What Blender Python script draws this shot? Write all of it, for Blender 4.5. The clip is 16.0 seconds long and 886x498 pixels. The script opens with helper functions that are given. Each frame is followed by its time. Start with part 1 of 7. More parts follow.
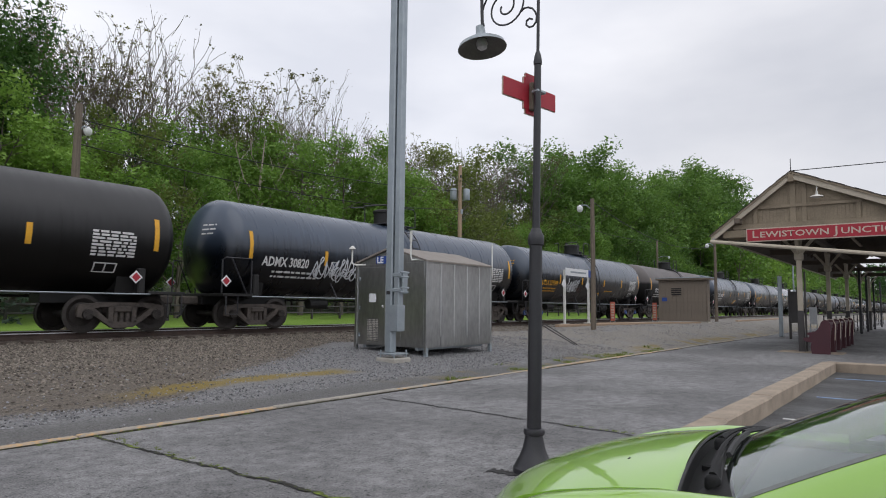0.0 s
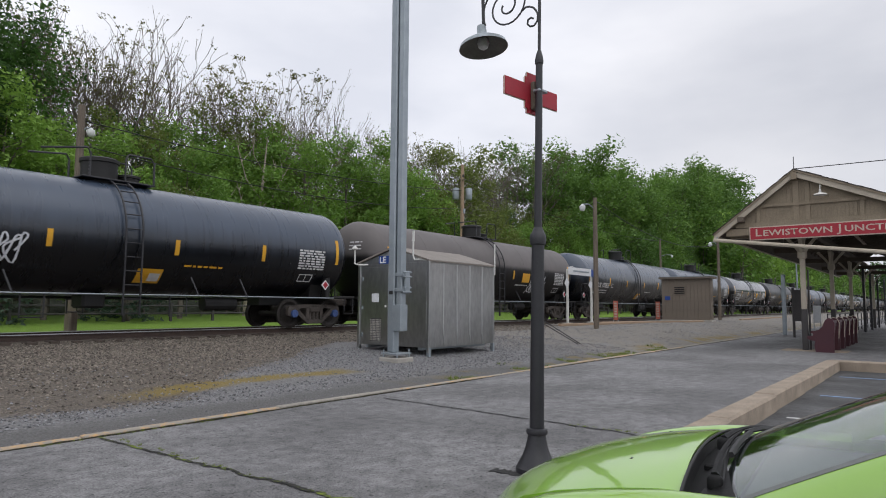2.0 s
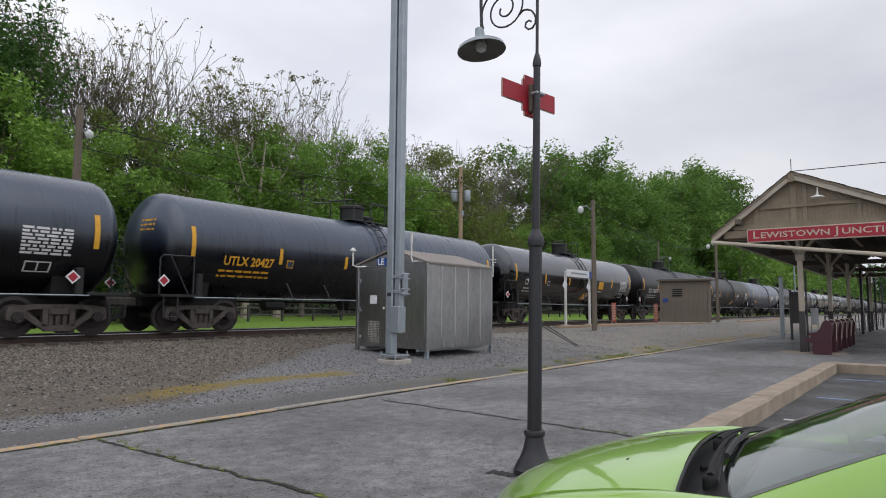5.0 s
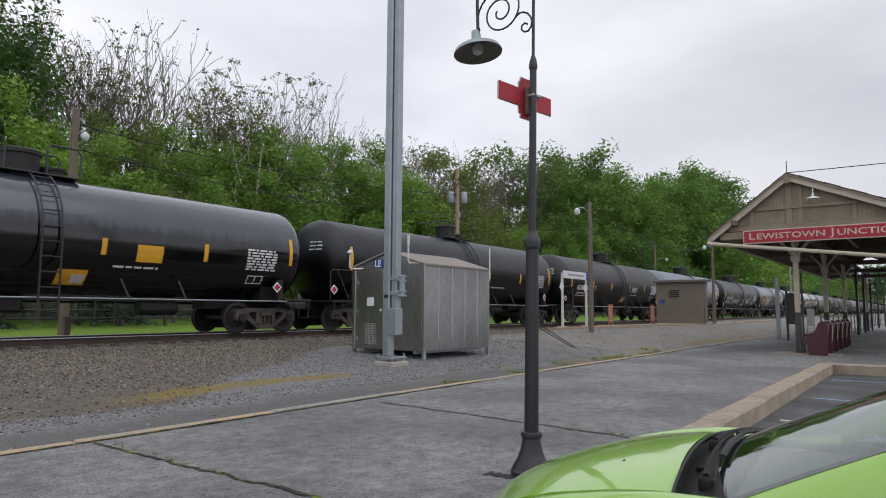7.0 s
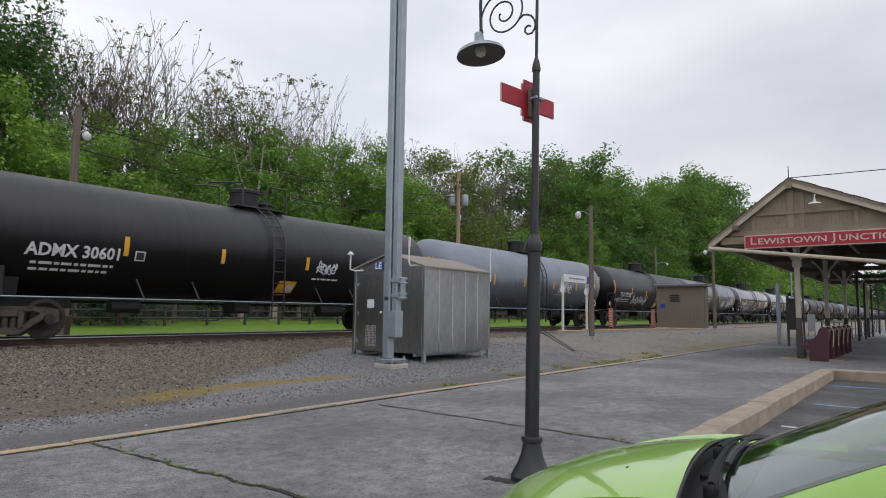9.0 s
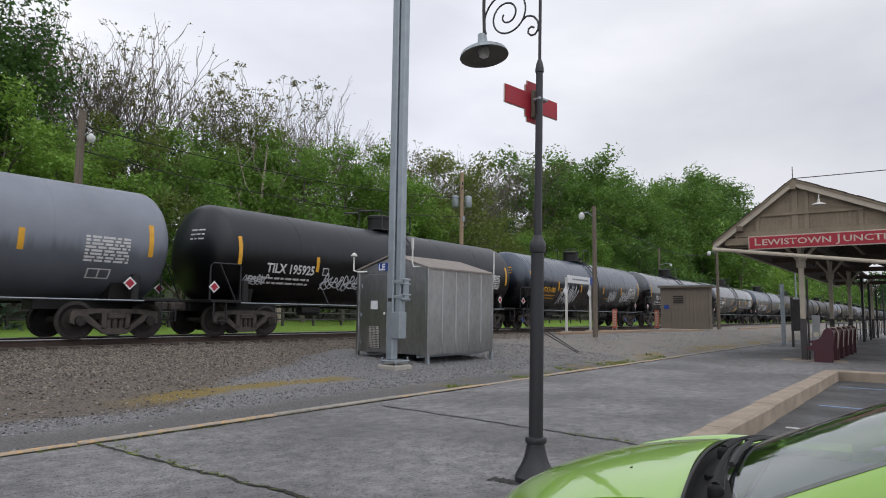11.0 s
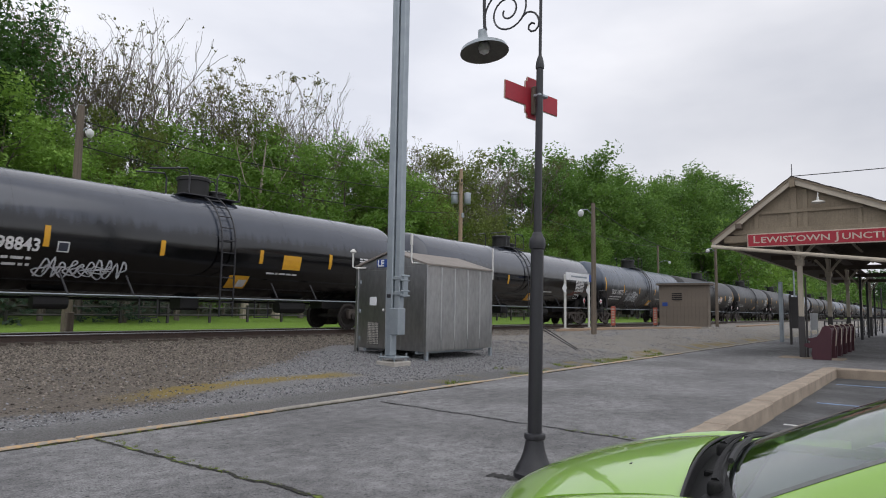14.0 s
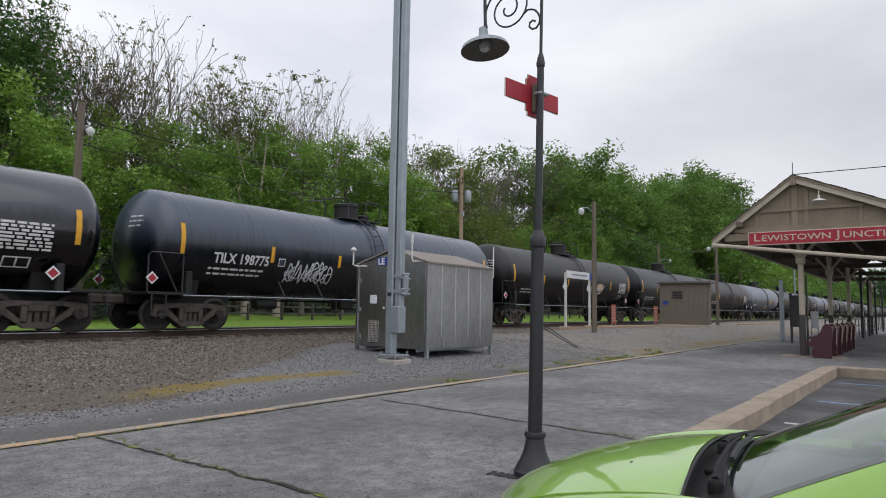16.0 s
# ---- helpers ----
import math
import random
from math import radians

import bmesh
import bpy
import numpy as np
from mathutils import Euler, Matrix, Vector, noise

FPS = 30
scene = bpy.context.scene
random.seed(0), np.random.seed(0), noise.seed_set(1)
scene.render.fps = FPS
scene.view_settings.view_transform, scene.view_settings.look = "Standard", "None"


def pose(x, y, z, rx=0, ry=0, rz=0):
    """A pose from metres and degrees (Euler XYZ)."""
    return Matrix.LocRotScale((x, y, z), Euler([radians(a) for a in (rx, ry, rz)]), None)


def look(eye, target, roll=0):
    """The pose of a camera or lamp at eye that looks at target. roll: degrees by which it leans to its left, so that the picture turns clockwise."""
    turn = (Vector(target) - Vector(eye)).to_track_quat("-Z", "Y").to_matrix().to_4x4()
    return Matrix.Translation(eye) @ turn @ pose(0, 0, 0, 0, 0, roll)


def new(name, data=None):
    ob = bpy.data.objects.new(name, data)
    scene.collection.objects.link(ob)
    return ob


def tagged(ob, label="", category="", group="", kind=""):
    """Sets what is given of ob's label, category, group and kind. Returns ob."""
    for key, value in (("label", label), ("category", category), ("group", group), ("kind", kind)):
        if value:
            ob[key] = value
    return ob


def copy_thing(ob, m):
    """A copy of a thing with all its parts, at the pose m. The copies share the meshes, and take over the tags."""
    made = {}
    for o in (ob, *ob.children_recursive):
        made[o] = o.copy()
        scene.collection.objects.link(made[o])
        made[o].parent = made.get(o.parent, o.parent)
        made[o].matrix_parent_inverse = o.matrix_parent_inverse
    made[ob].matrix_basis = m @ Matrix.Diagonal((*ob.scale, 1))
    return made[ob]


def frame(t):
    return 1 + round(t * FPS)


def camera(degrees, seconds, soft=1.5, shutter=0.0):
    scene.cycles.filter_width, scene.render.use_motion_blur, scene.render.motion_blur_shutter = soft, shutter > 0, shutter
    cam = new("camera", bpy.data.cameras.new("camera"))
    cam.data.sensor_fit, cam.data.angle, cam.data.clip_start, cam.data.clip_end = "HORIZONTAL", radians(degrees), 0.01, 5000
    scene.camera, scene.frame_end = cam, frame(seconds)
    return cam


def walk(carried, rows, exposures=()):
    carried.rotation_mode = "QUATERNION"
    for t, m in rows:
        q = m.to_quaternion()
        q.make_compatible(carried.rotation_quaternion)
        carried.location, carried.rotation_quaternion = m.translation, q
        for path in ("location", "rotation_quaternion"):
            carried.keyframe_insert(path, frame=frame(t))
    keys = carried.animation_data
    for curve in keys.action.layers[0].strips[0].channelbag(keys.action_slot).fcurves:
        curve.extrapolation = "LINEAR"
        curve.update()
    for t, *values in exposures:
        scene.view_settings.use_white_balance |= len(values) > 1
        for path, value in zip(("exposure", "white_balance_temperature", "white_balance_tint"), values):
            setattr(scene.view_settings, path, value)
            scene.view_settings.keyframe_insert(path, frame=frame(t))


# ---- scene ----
cam = camera(69.42, 16.0, soft=1.0, shutter=0.05)


def heading(yaw, pitch, lean, x, y, z):
    """Pose of the hand-held camera: yaw from the track's direction, pitch upwards, lean of the picture, in degrees."""
    a, b = radians(yaw), radians(pitch)
    way = Vector((math.cos(a) * math.cos(b), math.sin(a) * math.cos(b), math.sin(b)))
    return look((x, y, z), Vector((x, y, z)) + way, lean)


walk(cam, [(t, heading(*r)) for t, *r in (
    (0, 37.261, 5.101, 0.605, -0.0010, 0.0044, 1.3520),
    (0.5, 37.140, 5.103, 0.783, 0.0027, 0.0079, 1.3532),
    (1, 37.270, 5.061, 0.538, 0.0006, 0.0025, 1.3515),
    (1.5, 37.352, 5.039, 0.596, -0.0001, -0.0011, 1.3507),
    (2, 37.504, 5.054, 0.406, 0.0042, 0.0006, 1.3556),
    (2.5, 37.719, 5.064, 0.610, -0.0053, 0.0017, 1.3510),
    (3, 37.812, 5.057, 0.717, -0.0069, -0.0055, 1.3523),
    (3.5, 37.672, 5.102, 0.614, -0.0085, -0.0074, 1.3493),
    (4, 37.510, 5.114, 0.480, -0.0042, -0.0063, 1.3540),
    (6.5, 37.165, 5.404, 0.409, -0.0076, -0.0167, 1.3537),
    (7, 37.072, 5.388, 0.314, -0.0112, -0.0155, 1.3557),
    (7.5, 37.016, 5.382, 0.541, 0.0003, -0.0050, 1.3582),
    (8, 37.052, 5.398, 0.756, 0.0104, 0.0086, 1.3607),
    (8.5, 37.050, 5.462, 0.638, 0.0109, 0.0120, 1.3628),
    (9, 37.125, 5.611, 0.777, 0.0071, 0.0068, 1.3585),
    (11.5, 37.438, 5.727, 0.714, -0.0036, 0.0052, 1.3553),
    (12, 37.395, 5.719, 0.715, -0.0079, 0.0055, 1.3581),
    (12.5, 37.386, 5.695, 0.795, -0.0023, 0.0081, 1.3563),
    (13, 37.322, 5.623, 0.799, -0.0012, 0.0144, 1.3568),
    (13.5, 37.318, 5.521, 0.899, -0.0005, 0.0123, 1.3514),
    (14, 37.314, 5.427, 0.914, -0.0009, 0.0120, 1.3514),
    (14.5, 37.318, 5.356, 0.944, 0.0009, 0.0119, 1.3527),
    (15, 37.340, 5.331, 0.883, 0.0061, 0.0142, 1.3528),
    (15.5, 37.338, 5.301, 0.828, 0.0023, 0.0124, 1.3529),
    (16, 37.359, 5.263, 0.956, 0.0048, 0.0154, 1.3513),
)], exposures=[(0, 0.0), (16, 0.0)])

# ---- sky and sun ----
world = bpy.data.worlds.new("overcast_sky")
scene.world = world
world.use_nodes = True
wn, wl = world.node_tree.nodes, world.node_tree.links
bg = wn["Background"]
sky = wn.new("ShaderNodeTexSky")
sky.sky_type, sky.sun_disc = "NISHITA", False
sky.sun_elevation, sky.sun_rotation = radians(55), radians(200)
dim = wn.new("ShaderNodeVectorMath")
dim.operation = "SCALE"
dim.inputs["Scale"].default_value = 0.1
wl.new(sky.outputs[0], dim.inputs[0])
coord = wn.new("ShaderNodeTexCoord")
stretch = wn.new("ShaderNodeMapping")
stretch.inputs["Scale"].default_value = (1.0, 1.0, 2.6)
wl.new(coord.outputs["Generated"], stretch.inputs[0])
cloud = wn.new("ShaderNodeTexNoise")
cloud.inputs["Scale"].default_value, cloud.inputs["Detail"].default_value, cloud.inputs["Roughness"].default_value = 2.2, 5, 0.5
wl.new(stretch.outputs[0], cloud.inputs["Vector"])
ramp = wn.new("ShaderNodeValToRGB")
ramp.color_ramp.elements[0].position, ramp.color_ramp.elements[0].color = 0.3, (0.63, 0.645, 0.71, 1)
ramp.color_ramp.elements[1].position, ramp.color_ramp.elements[1].color = 0.7, (0.87, 0.87, 0.915, 1)
wl.new(cloud.outputs[0], ramp.inputs[0])
blend = wn.new("ShaderNodeMix")
blend.data_type = "RGBA"
blend.inputs[0].default_value = 0.92
wl.new(dim.outputs[0], blend.inputs[6])
wl.new(ramp.outputs[0], blend.inputs[7])
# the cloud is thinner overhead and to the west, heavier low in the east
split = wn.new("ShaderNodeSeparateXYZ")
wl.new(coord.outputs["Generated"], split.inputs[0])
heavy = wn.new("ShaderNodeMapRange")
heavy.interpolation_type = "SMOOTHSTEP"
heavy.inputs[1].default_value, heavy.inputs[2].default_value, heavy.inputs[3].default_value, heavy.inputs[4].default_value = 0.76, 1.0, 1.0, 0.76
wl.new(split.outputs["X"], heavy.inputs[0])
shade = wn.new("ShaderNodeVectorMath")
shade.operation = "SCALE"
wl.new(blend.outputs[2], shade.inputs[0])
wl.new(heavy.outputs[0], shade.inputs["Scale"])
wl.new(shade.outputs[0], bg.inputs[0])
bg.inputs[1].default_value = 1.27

sun = new("sun", bpy.data.lights.new("sun", "SUN"))
sun.data.energy, sun.data.angle, sun.data.color = 0.8, radians(70), (1.0, 0.98, 0.95)
sun.matrix_basis = look((0, 0, 60), (12, 30, 0))

# ---- tools ----
def part(name, bm, mat, parent=None, label="", smooth=False):
    """Links a bmesh as one mesh object, under a parent if one is given."""
    me = bpy.data.meshes.new(name)
    bm.normal_update()
    bm.to_mesh(me)
    bm.free()
    if smooth:
        me.shade_smooth()
        me.set_sharp_from_angle(angle=radians(38))
    for m in (mat if isinstance(mat, (list, tuple)) else [mat]):
        me.materials.append(m)
    ob = new(name, me)
    if parent:
        ob.parent = parent
    if label:
        ob["label"] = label
    return ob


def share(name, ob, parent, m=None):
    """One more object on the mesh of ob."""
    o = new(name, ob.data)
    o.parent = parent
    if m is not None:
        o.matrix_basis = m
    if "label" in ob:
        o["label"] = ob["label"]
    return o


def thing(name, m=None, **tags):
    ob = new(name)
    if m is not None:
        ob.matrix_basis = m
    return tagged(ob, **tags)


def box(bm, x0, x1, y0, y1, z0, z1, bevel=0.0, m=None):
    r = bmesh.ops.create_cube(bm, size=1)["verts"]
    bmesh.ops.scale(bm, vec=(x1 - x0, y1 - y0, z1 - z0), verts=r)
    bmesh.ops.translate(bm, vec=((x0 + x1) / 2, (y0 + y1) / 2, (z0 + z1) / 2), verts=r)
    if m is not None:
        bmesh.ops.transform(bm, matrix=m, verts=r)
    if bevel:
        es = list({e for v in r for e in v.link_edges})
        bmesh.ops.bevel(bm, geom=es, offset=bevel, segments=1, affect="EDGES")
    return bm


def boxed(*a, **k):
    return box(bmesh.new(), *a, **k)


def tube(bm, pts, r, n=8, caps=True):
    """A round tube through the points; r is one radius or one per point."""
    pts = [Vector(p) for p in pts]
    rs = r if isinstance(r, (list, tuple)) else [r] * len(pts)
    side = None
    rings = []
    for i, p in enumerate(pts):
        d = (pts[min(i + 1, len(pts) - 1)] - pts[max(i - 1, 0)])
        d = d.normalized() if d.length > 1e-9 else Vector((0, 0, 1))
        if side is None:
            side = d.orthogonal().normalized()
        else:
            side = side - d * side.dot(d)
            side = side.normalized() if side.length > 1e-6 else d.orthogonal().normalized()
        up = d.cross(side)
        rings.append([bm.verts.new(p + (side * math.cos(2 * math.pi * k / n) + up * math.sin(2 * math.pi * k / n)) * rs[i]) for k in range(n)])
    for a, b in zip(rings, rings[1:]):
        for k in range(n):
            bm.faces.new((a[k], a[(k + 1) % n], b[(k + 1) % n], b[k]))
    if caps:
        bm.faces.new(rings[0][::-1])
        bm.faces.new(rings[-1])
    return bm


def tubed(pts, r, n=8):
    return tube(bmesh.new(), pts, r, n)


def lathe(bm, prof, n=24, m=None, closed=False):
    """Turns (radius, height) pairs about z."""
    rings = []
    made = []
    for r, z in prof:
        ring = [bm.verts.new((r * math.cos(2 * math.pi * k / n), r * math.sin(2 * math.pi * k / n), z)) for k in range(n)]
        rings.append(ring)
        made += ring
    for a, b in zip(rings, rings[1:]):
        for k in range(n):
            bm.faces.new((a[k], a[(k + 1) % n], b[(k + 1) % n], b[k]))
    if not closed:
        bm.faces.new(rings[0][::-1])
        bm.faces.new(rings[-1])
    if m is not None:
        bmesh.ops.transform(bm, matrix=m, verts=made)
    return bm


def extrude_poly(bm, pts, depth, m=None):
    """A plate: the outline pts in the x-z plane, thick along y from 0 to depth."""
    a = [bm.verts.new((x, 0, z)) for x, z in pts]
    b = [bm.verts.new((x, depth, z)) for x, z in pts]
    n = len(pts)
    bm.faces.new(a)
    bm.faces.new(b[::-1])
    for k in range(n):
        bm.faces.new((a[k], b[k], b[(k + 1) % n], a[(k + 1) % n]))
    if m is not None:
        bmesh.ops.transform(bm, matrix=m, verts=a + b)
    bmesh.ops.recalc_face_normals(bm, faces=list({f for v in a + b for f in v.link_faces}))
    return bm


def letters(text, size, bold=0.0, wide=1.0, align="LEFT"):
    """Flat lettering in the x-y plane as a bmesh, cap height about 0.7 * size."""
    cu = bpy.data.curves.new("writing", "FONT")
    cu.body, cu.size, cu.offset, cu.align_x, cu.resolution_u = text, size, bold, align, 2
    ob = bpy.data.objects.new("writing", cu)
    scene.collection.objects.link(ob)
    bpy.context.view_layer.update()
    me = bpy.data.meshes.new_from_object(ob.evaluated_get(bpy.context.evaluated_depsgraph_get()))
    bm = bmesh.new()
    bm.from_mesh(me)
    bpy.data.objects.remove(ob)
    bpy.data.curves.remove(cu)
    bpy.data.meshes.remove(me)
    bmesh.ops.scale(bm, vec=(wide, 1, 1), verts=bm.verts)
    return bm


# ---- materials ----
def material(name, base, rough=0.6, metal=0.0, other=None, scale=3.0, fine=40.0, bump=0.1, spread=0.5, coat=0.0, detail=6, stretch=(1, 1, 1), low=0.35, high=0.65, dist=0.02, coarse=0.5):
    """A surface of two tones mixed by coarse and fine noise, with fine relief."""
    m = bpy.data.materials.new(name)
    m.use_nodes = True
    n, l = m.node_tree.nodes, m.node_tree.links
    b = n["Principled BSDF"]
    b.inputs["Roughness"].default_value, b.inputs["Metallic"].default_value = rough, metal
    b.inputs["Coat Weight"].default_value = coat
    b.inputs["Coat Roughness"].default_value = 0.05
    other = other or tuple(c * 0.7 for c in base)
    co = n.new("ShaderNodeTexCoord")
    mp = n.new("ShaderNodeMapping")
    mp.inputs["Scale"].default_value = stretch
    l.new(co.outputs["Object"], mp.inputs[0])
    big = n.new("ShaderNodeTexNoise")
    big.inputs["Scale"].default_value, big.inputs["Detail"].default_value, big.inputs["Roughness"].default_value = scale, detail, coarse
    l.new(mp.outputs[0], big.inputs["Vector"])
    small = n.new("ShaderNodeTexNoise")
    small.inputs["Scale"].default_value, small.inputs["Detail"].default_value = fine, 4
    l.new(mp.outputs[0], small.inputs["Vector"])
    add = n.new("ShaderNodeMix")
    add.inputs[0].default_value = 1 - spread
    l.new(small.outputs[0], add.inputs[2])
    l.new(big.outputs[0], add.inputs[3])
    r = n.new("ShaderNodeValToRGB")
    r.color_ramp.elements[0].position, r.color_ramp.elements[0].color = low, (*other, 1)
    r.color_ramp.elements[1].position, r.color_ramp.elements[1].color = high, (*base, 1)
    l.new(add.outputs[0], r.inputs[0])
    l.new(r.outputs[0], b.inputs["Base Color"])
    if bump:
        bp = n.new("ShaderNodeBump")
        bp.inputs["Strength"].default_value, bp.inputs["Distance"].default_value = bump, dist
        l.new(small.outputs[0], bp.inputs["Height"])
        l.new(bp.outputs[0], b.inputs["Normal"])
    return m


def node_of(m, kind):
    return next(x for x in m.node_tree.nodes if x.bl_idname == kind)


def glass_material(name, tint, rough=0.02):
    m = bpy.data.materials.new(name)
    m.use_nodes = True
    b = m.node_tree.nodes["Principled BSDF"]
    b.inputs["Base Color"].default_value = (*tint, 1)
    b.inputs["Transmission Weight"].default_value, b.inputs["Roughness"].default_value, b.inputs["IOR"].default_value = 1.0, rough, 1.6
    return m


def pitted(m, pits, stain, amount):
    """Adds dark pits and large faint stains to a surface's colour."""
    n, l = m.node_tree.nodes, m.node_tree.links
    b = n["Principled BSDF"]
    old = b.inputs["Base Color"].links[0].from_socket
    co = n.new("ShaderNodeTexCoord")
    for size, detail, low, high, dark in ((pits, 3, 0.33, 0.4, amount), (pits * 0.23, 6, 0.38, 0.6, 0.8), (stain, 8, 0.4, 0.6, 0.66)):
        t = n.new("ShaderNodeTexNoise")
        t.inputs["Scale"].default_value, t.inputs["Detail"].default_value = size, detail
        l.new(co.outputs["Object"], t.inputs["Vector"])
        r = n.new("ShaderNodeMapRange")
        r.inputs[1].default_value, r.inputs[2].default_value, r.inputs[3].default_value, r.inputs[4].default_value = low, high, dark, 1.0
        l.new(t.outputs[0], r.inputs[0])
        s = n.new("ShaderNodeVectorMath")
        s.operation = "SCALE"
        l.new(old, s.inputs[0])
        l.new(r.outputs[0], s.inputs["Scale"])
        old = s.outputs[0]
    l.new(old, b.inputs["Base Color"])
    return m


ASPHALT = material("platform_asphalt", (0.345, 0.34, 0.342), 0.8, other=(0.1, 0.1, 0.105), scale=5, fine=85, bump=1.0, spread=0.62, dist=0.015, low=0.37, high=0.62, detail=12, coarse=0.7)
pitted(ASPHALT, 26, 0.45, 0.35)
LOT = material("lot_asphalt", (0.13, 0.13, 0.133), 0.85, other=(0.055, 0.055, 0.057), scale=1.2, fine=30, bump=0.4, spread=0.5, dist=0.01)
pitted(LOT, 22, 0.6, 0.5)
CONCRETE = material("kerb_concrete", (0.4, 0.325, 0.25), 0.9, other=(0.2, 0.165, 0.13), scale=2.5, fine=45, bump=0.3, dist=0.01)
PALE_CONCRETE = material("pale_concrete", (0.42, 0.4, 0.36), 0.9, other=(0.3, 0.28, 0.25), scale=4, fine=60, bump=0.3, dist=0.01)
GREY_EDGE = material("bare_edging_concrete", (0.36, 0.33, 0.28), 0.88, other=(0.2, 0.19, 0.17), scale=1.2, fine=20, bump=0.3, dist=0.01)
YELLOW_EDGE = material("worn_yellow_edge", (0.55, 0.33, 0.14), 0.85, other=(0.29, 0.265, 0.225), scale=0.5, fine=14, bump=0.3, dist=0.01, spread=0.45, low=0.46, high=0.58)
# boards and inner beams take a darker colour for the shade under the roof
SOFFIT = material("shaded_soffit_boards", (0.12, 0.095, 0.072), 0.8, other=(0.07, 0.056, 0.043), scale=2, fine=30, bump=0.1)
STEEL = material("galvanised_steel", (0.36, 0.4, 0.43), 0.5, 0.6, other=(0.27, 0.31, 0.34), scale=4, fine=60, bump=0.05)
BRIGHT_SEAM = material("bright_seam", (0.54, 0.545, 0.545), 0.35, 0.9, other=(0.44, 0.445, 0.445), scale=4, bump=0.02)
ROOF_TIN = material("weathered_roof_tin", (0.27, 0.24, 0.215), 0.75, 0.1, other=(0.2, 0.18, 0.16), scale=2, fine=20, bump=0.05)
ALUMINIUM = material("mill_aluminium", (0.47, 0.475, 0.475), 0.3, 1.0, other=(0.33, 0.335, 0.335), scale=1.3, fine=12, bump=0.008, stretch=(1, 1, 0.4))
DARK_METAL = material("dark_painted_iron", (0.028, 0.028, 0.033), 0.42, 0.0, other=(0.018, 0.018, 0.022), scale=5, fine=90, bump=0.06)
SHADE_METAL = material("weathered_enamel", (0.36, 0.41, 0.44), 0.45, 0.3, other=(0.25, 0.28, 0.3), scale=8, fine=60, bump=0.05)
LINING = material("dull_shade_lining", (0.17, 0.165, 0.15), 0.6, other=(0.11, 0.105, 0.095), scale=8, fine=60, bump=0.05)
SIGN_RED = material("faded_red_paint", (0.4, 0.02, 0.036), 0.6, other=(0.31, 0.02, 0.036), scale=6, fine=50, bump=0.05)
SIGN_EDGE = material("worn_cream_paint", (0.6, 0.5, 0.42), 0.7, scale=8, fine=50, bump=0.05)
WHITE_PAINT = material("white_paint", (0.72, 0.72, 0.7), 0.6, other=(0.55, 0.54, 0.5), scale=5, fine=50, bump=0.05)
TAN_PAINT = material("tan_paint", (0.32, 0.26, 0.185), 0.7, other=(0.21, 0.17, 0.12), scale=2.0, fine=30, bump=0.1)
CREAM_PAINT = material("cream_paint", (0.52, 0.46, 0.37), 0.65, other=(0.4, 0.35, 0.28), scale=3, fine=40, bump=0.1)
DARK_PAINT = material("dark_grey_paint", (0.06, 0.055, 0.055), 0.6, scale=3, fine=40, bump=0.1)
MAROON = material("maroon_bench_paint", (0.06, 0.012, 0.02), 0.5, other=(0.05, 0.012, 0.02), scale=4, fine=40, bump=0.1)
SHINGLE = material("dark_shingles", (0.09, 0.075, 0.07), 0.9, other=(0.05, 0.045, 0.042), scale=6, fine=40, bump=0.4)
HUT_PAINT = material("brown_siding", (0.2, 0.165, 0.13), 0.7, other=(0.15, 0.125, 0.1), scale=2, fine=30, bump=0.1)
POLE_WOOD = material("weathered_pole_wood", (0.19, 0.155, 0.12), 0.9, other=(0.11, 0.09, 0.072), scale=3, fine=30, bump=0.4, stretch=(6, 6, 0.4))
LIGHT_WOOD = material("pale_pole_wood", (0.4, 0.29, 0.2), 0.9, other=(0.28, 0.2, 0.135), scale=3, fine=30, bump=0.4, stretch=(6, 6, 0.4))
BLUE_SIGN = material("blue_sign", (0.02, 0.07, 0.32), 0.5, scale=8, bump=0.02)
WHITE_SIGN = material("white_sign", (0.75, 0.76, 0.78), 0.5, other=(0.65, 0.66, 0.68), scale=8, bump=0.02)
RED_BOARD = material("faded_orange_board", (0.6, 0.17, 0.12), 0.6, other=(0.5, 0.13, 0.09), scale=8, bump=0.05)
RAIL_STEEL = material("rail_side_rust", (0.075, 0.05, 0.04), 0.7, 0.3, other=(0.045, 0.032, 0.028), scale=6, fine=60, bump=0.2)
RAIL_TOP = material("polished_rail_head", (0.62, 0.62, 0.64), 0.35, 0.7, other=(0.5, 0.5, 0.52), scale=6, bump=0.02)
TIE_WOOD = material("creosoted_tie", (0.085, 0.065, 0.052), 0.9, other=(0.05, 0.04, 0.034), scale=4, fine=40, bump=0.4)
TRUCK_IRON = material("dusty_cast_iron", (0.11, 0.092, 0.08), 0.75, 0.2, other=(0.04, 0.034, 0.031), scale=4, fine=40, bump=0.2)
WHEEL_STEEL = material("worn_wheel_steel", (0.05, 0.043, 0.04), 0.6, 0.4, other=(0.025, 0.022, 0.02), scale=5, fine=40, bump=0.1)
UNDER_BLACK = material("underframe_black", (0.011, 0.0105, 0.011), 0.6, 0.0, other=(0.006, 0.006, 0.006), scale=3, fine=40, bump=0.1)
HUB_BLUE = material("blue_bearing_cap", (0.06, 0.11, 0.3), 0.5, scale=6, bump=0.05)
REFLECT_YELLOW = material("yellow_reflector", (0.75, 0.4, 0.02), 0.45, other=(0.6, 0.3, 0.03), scale=6, fine=40, bump=0.02)
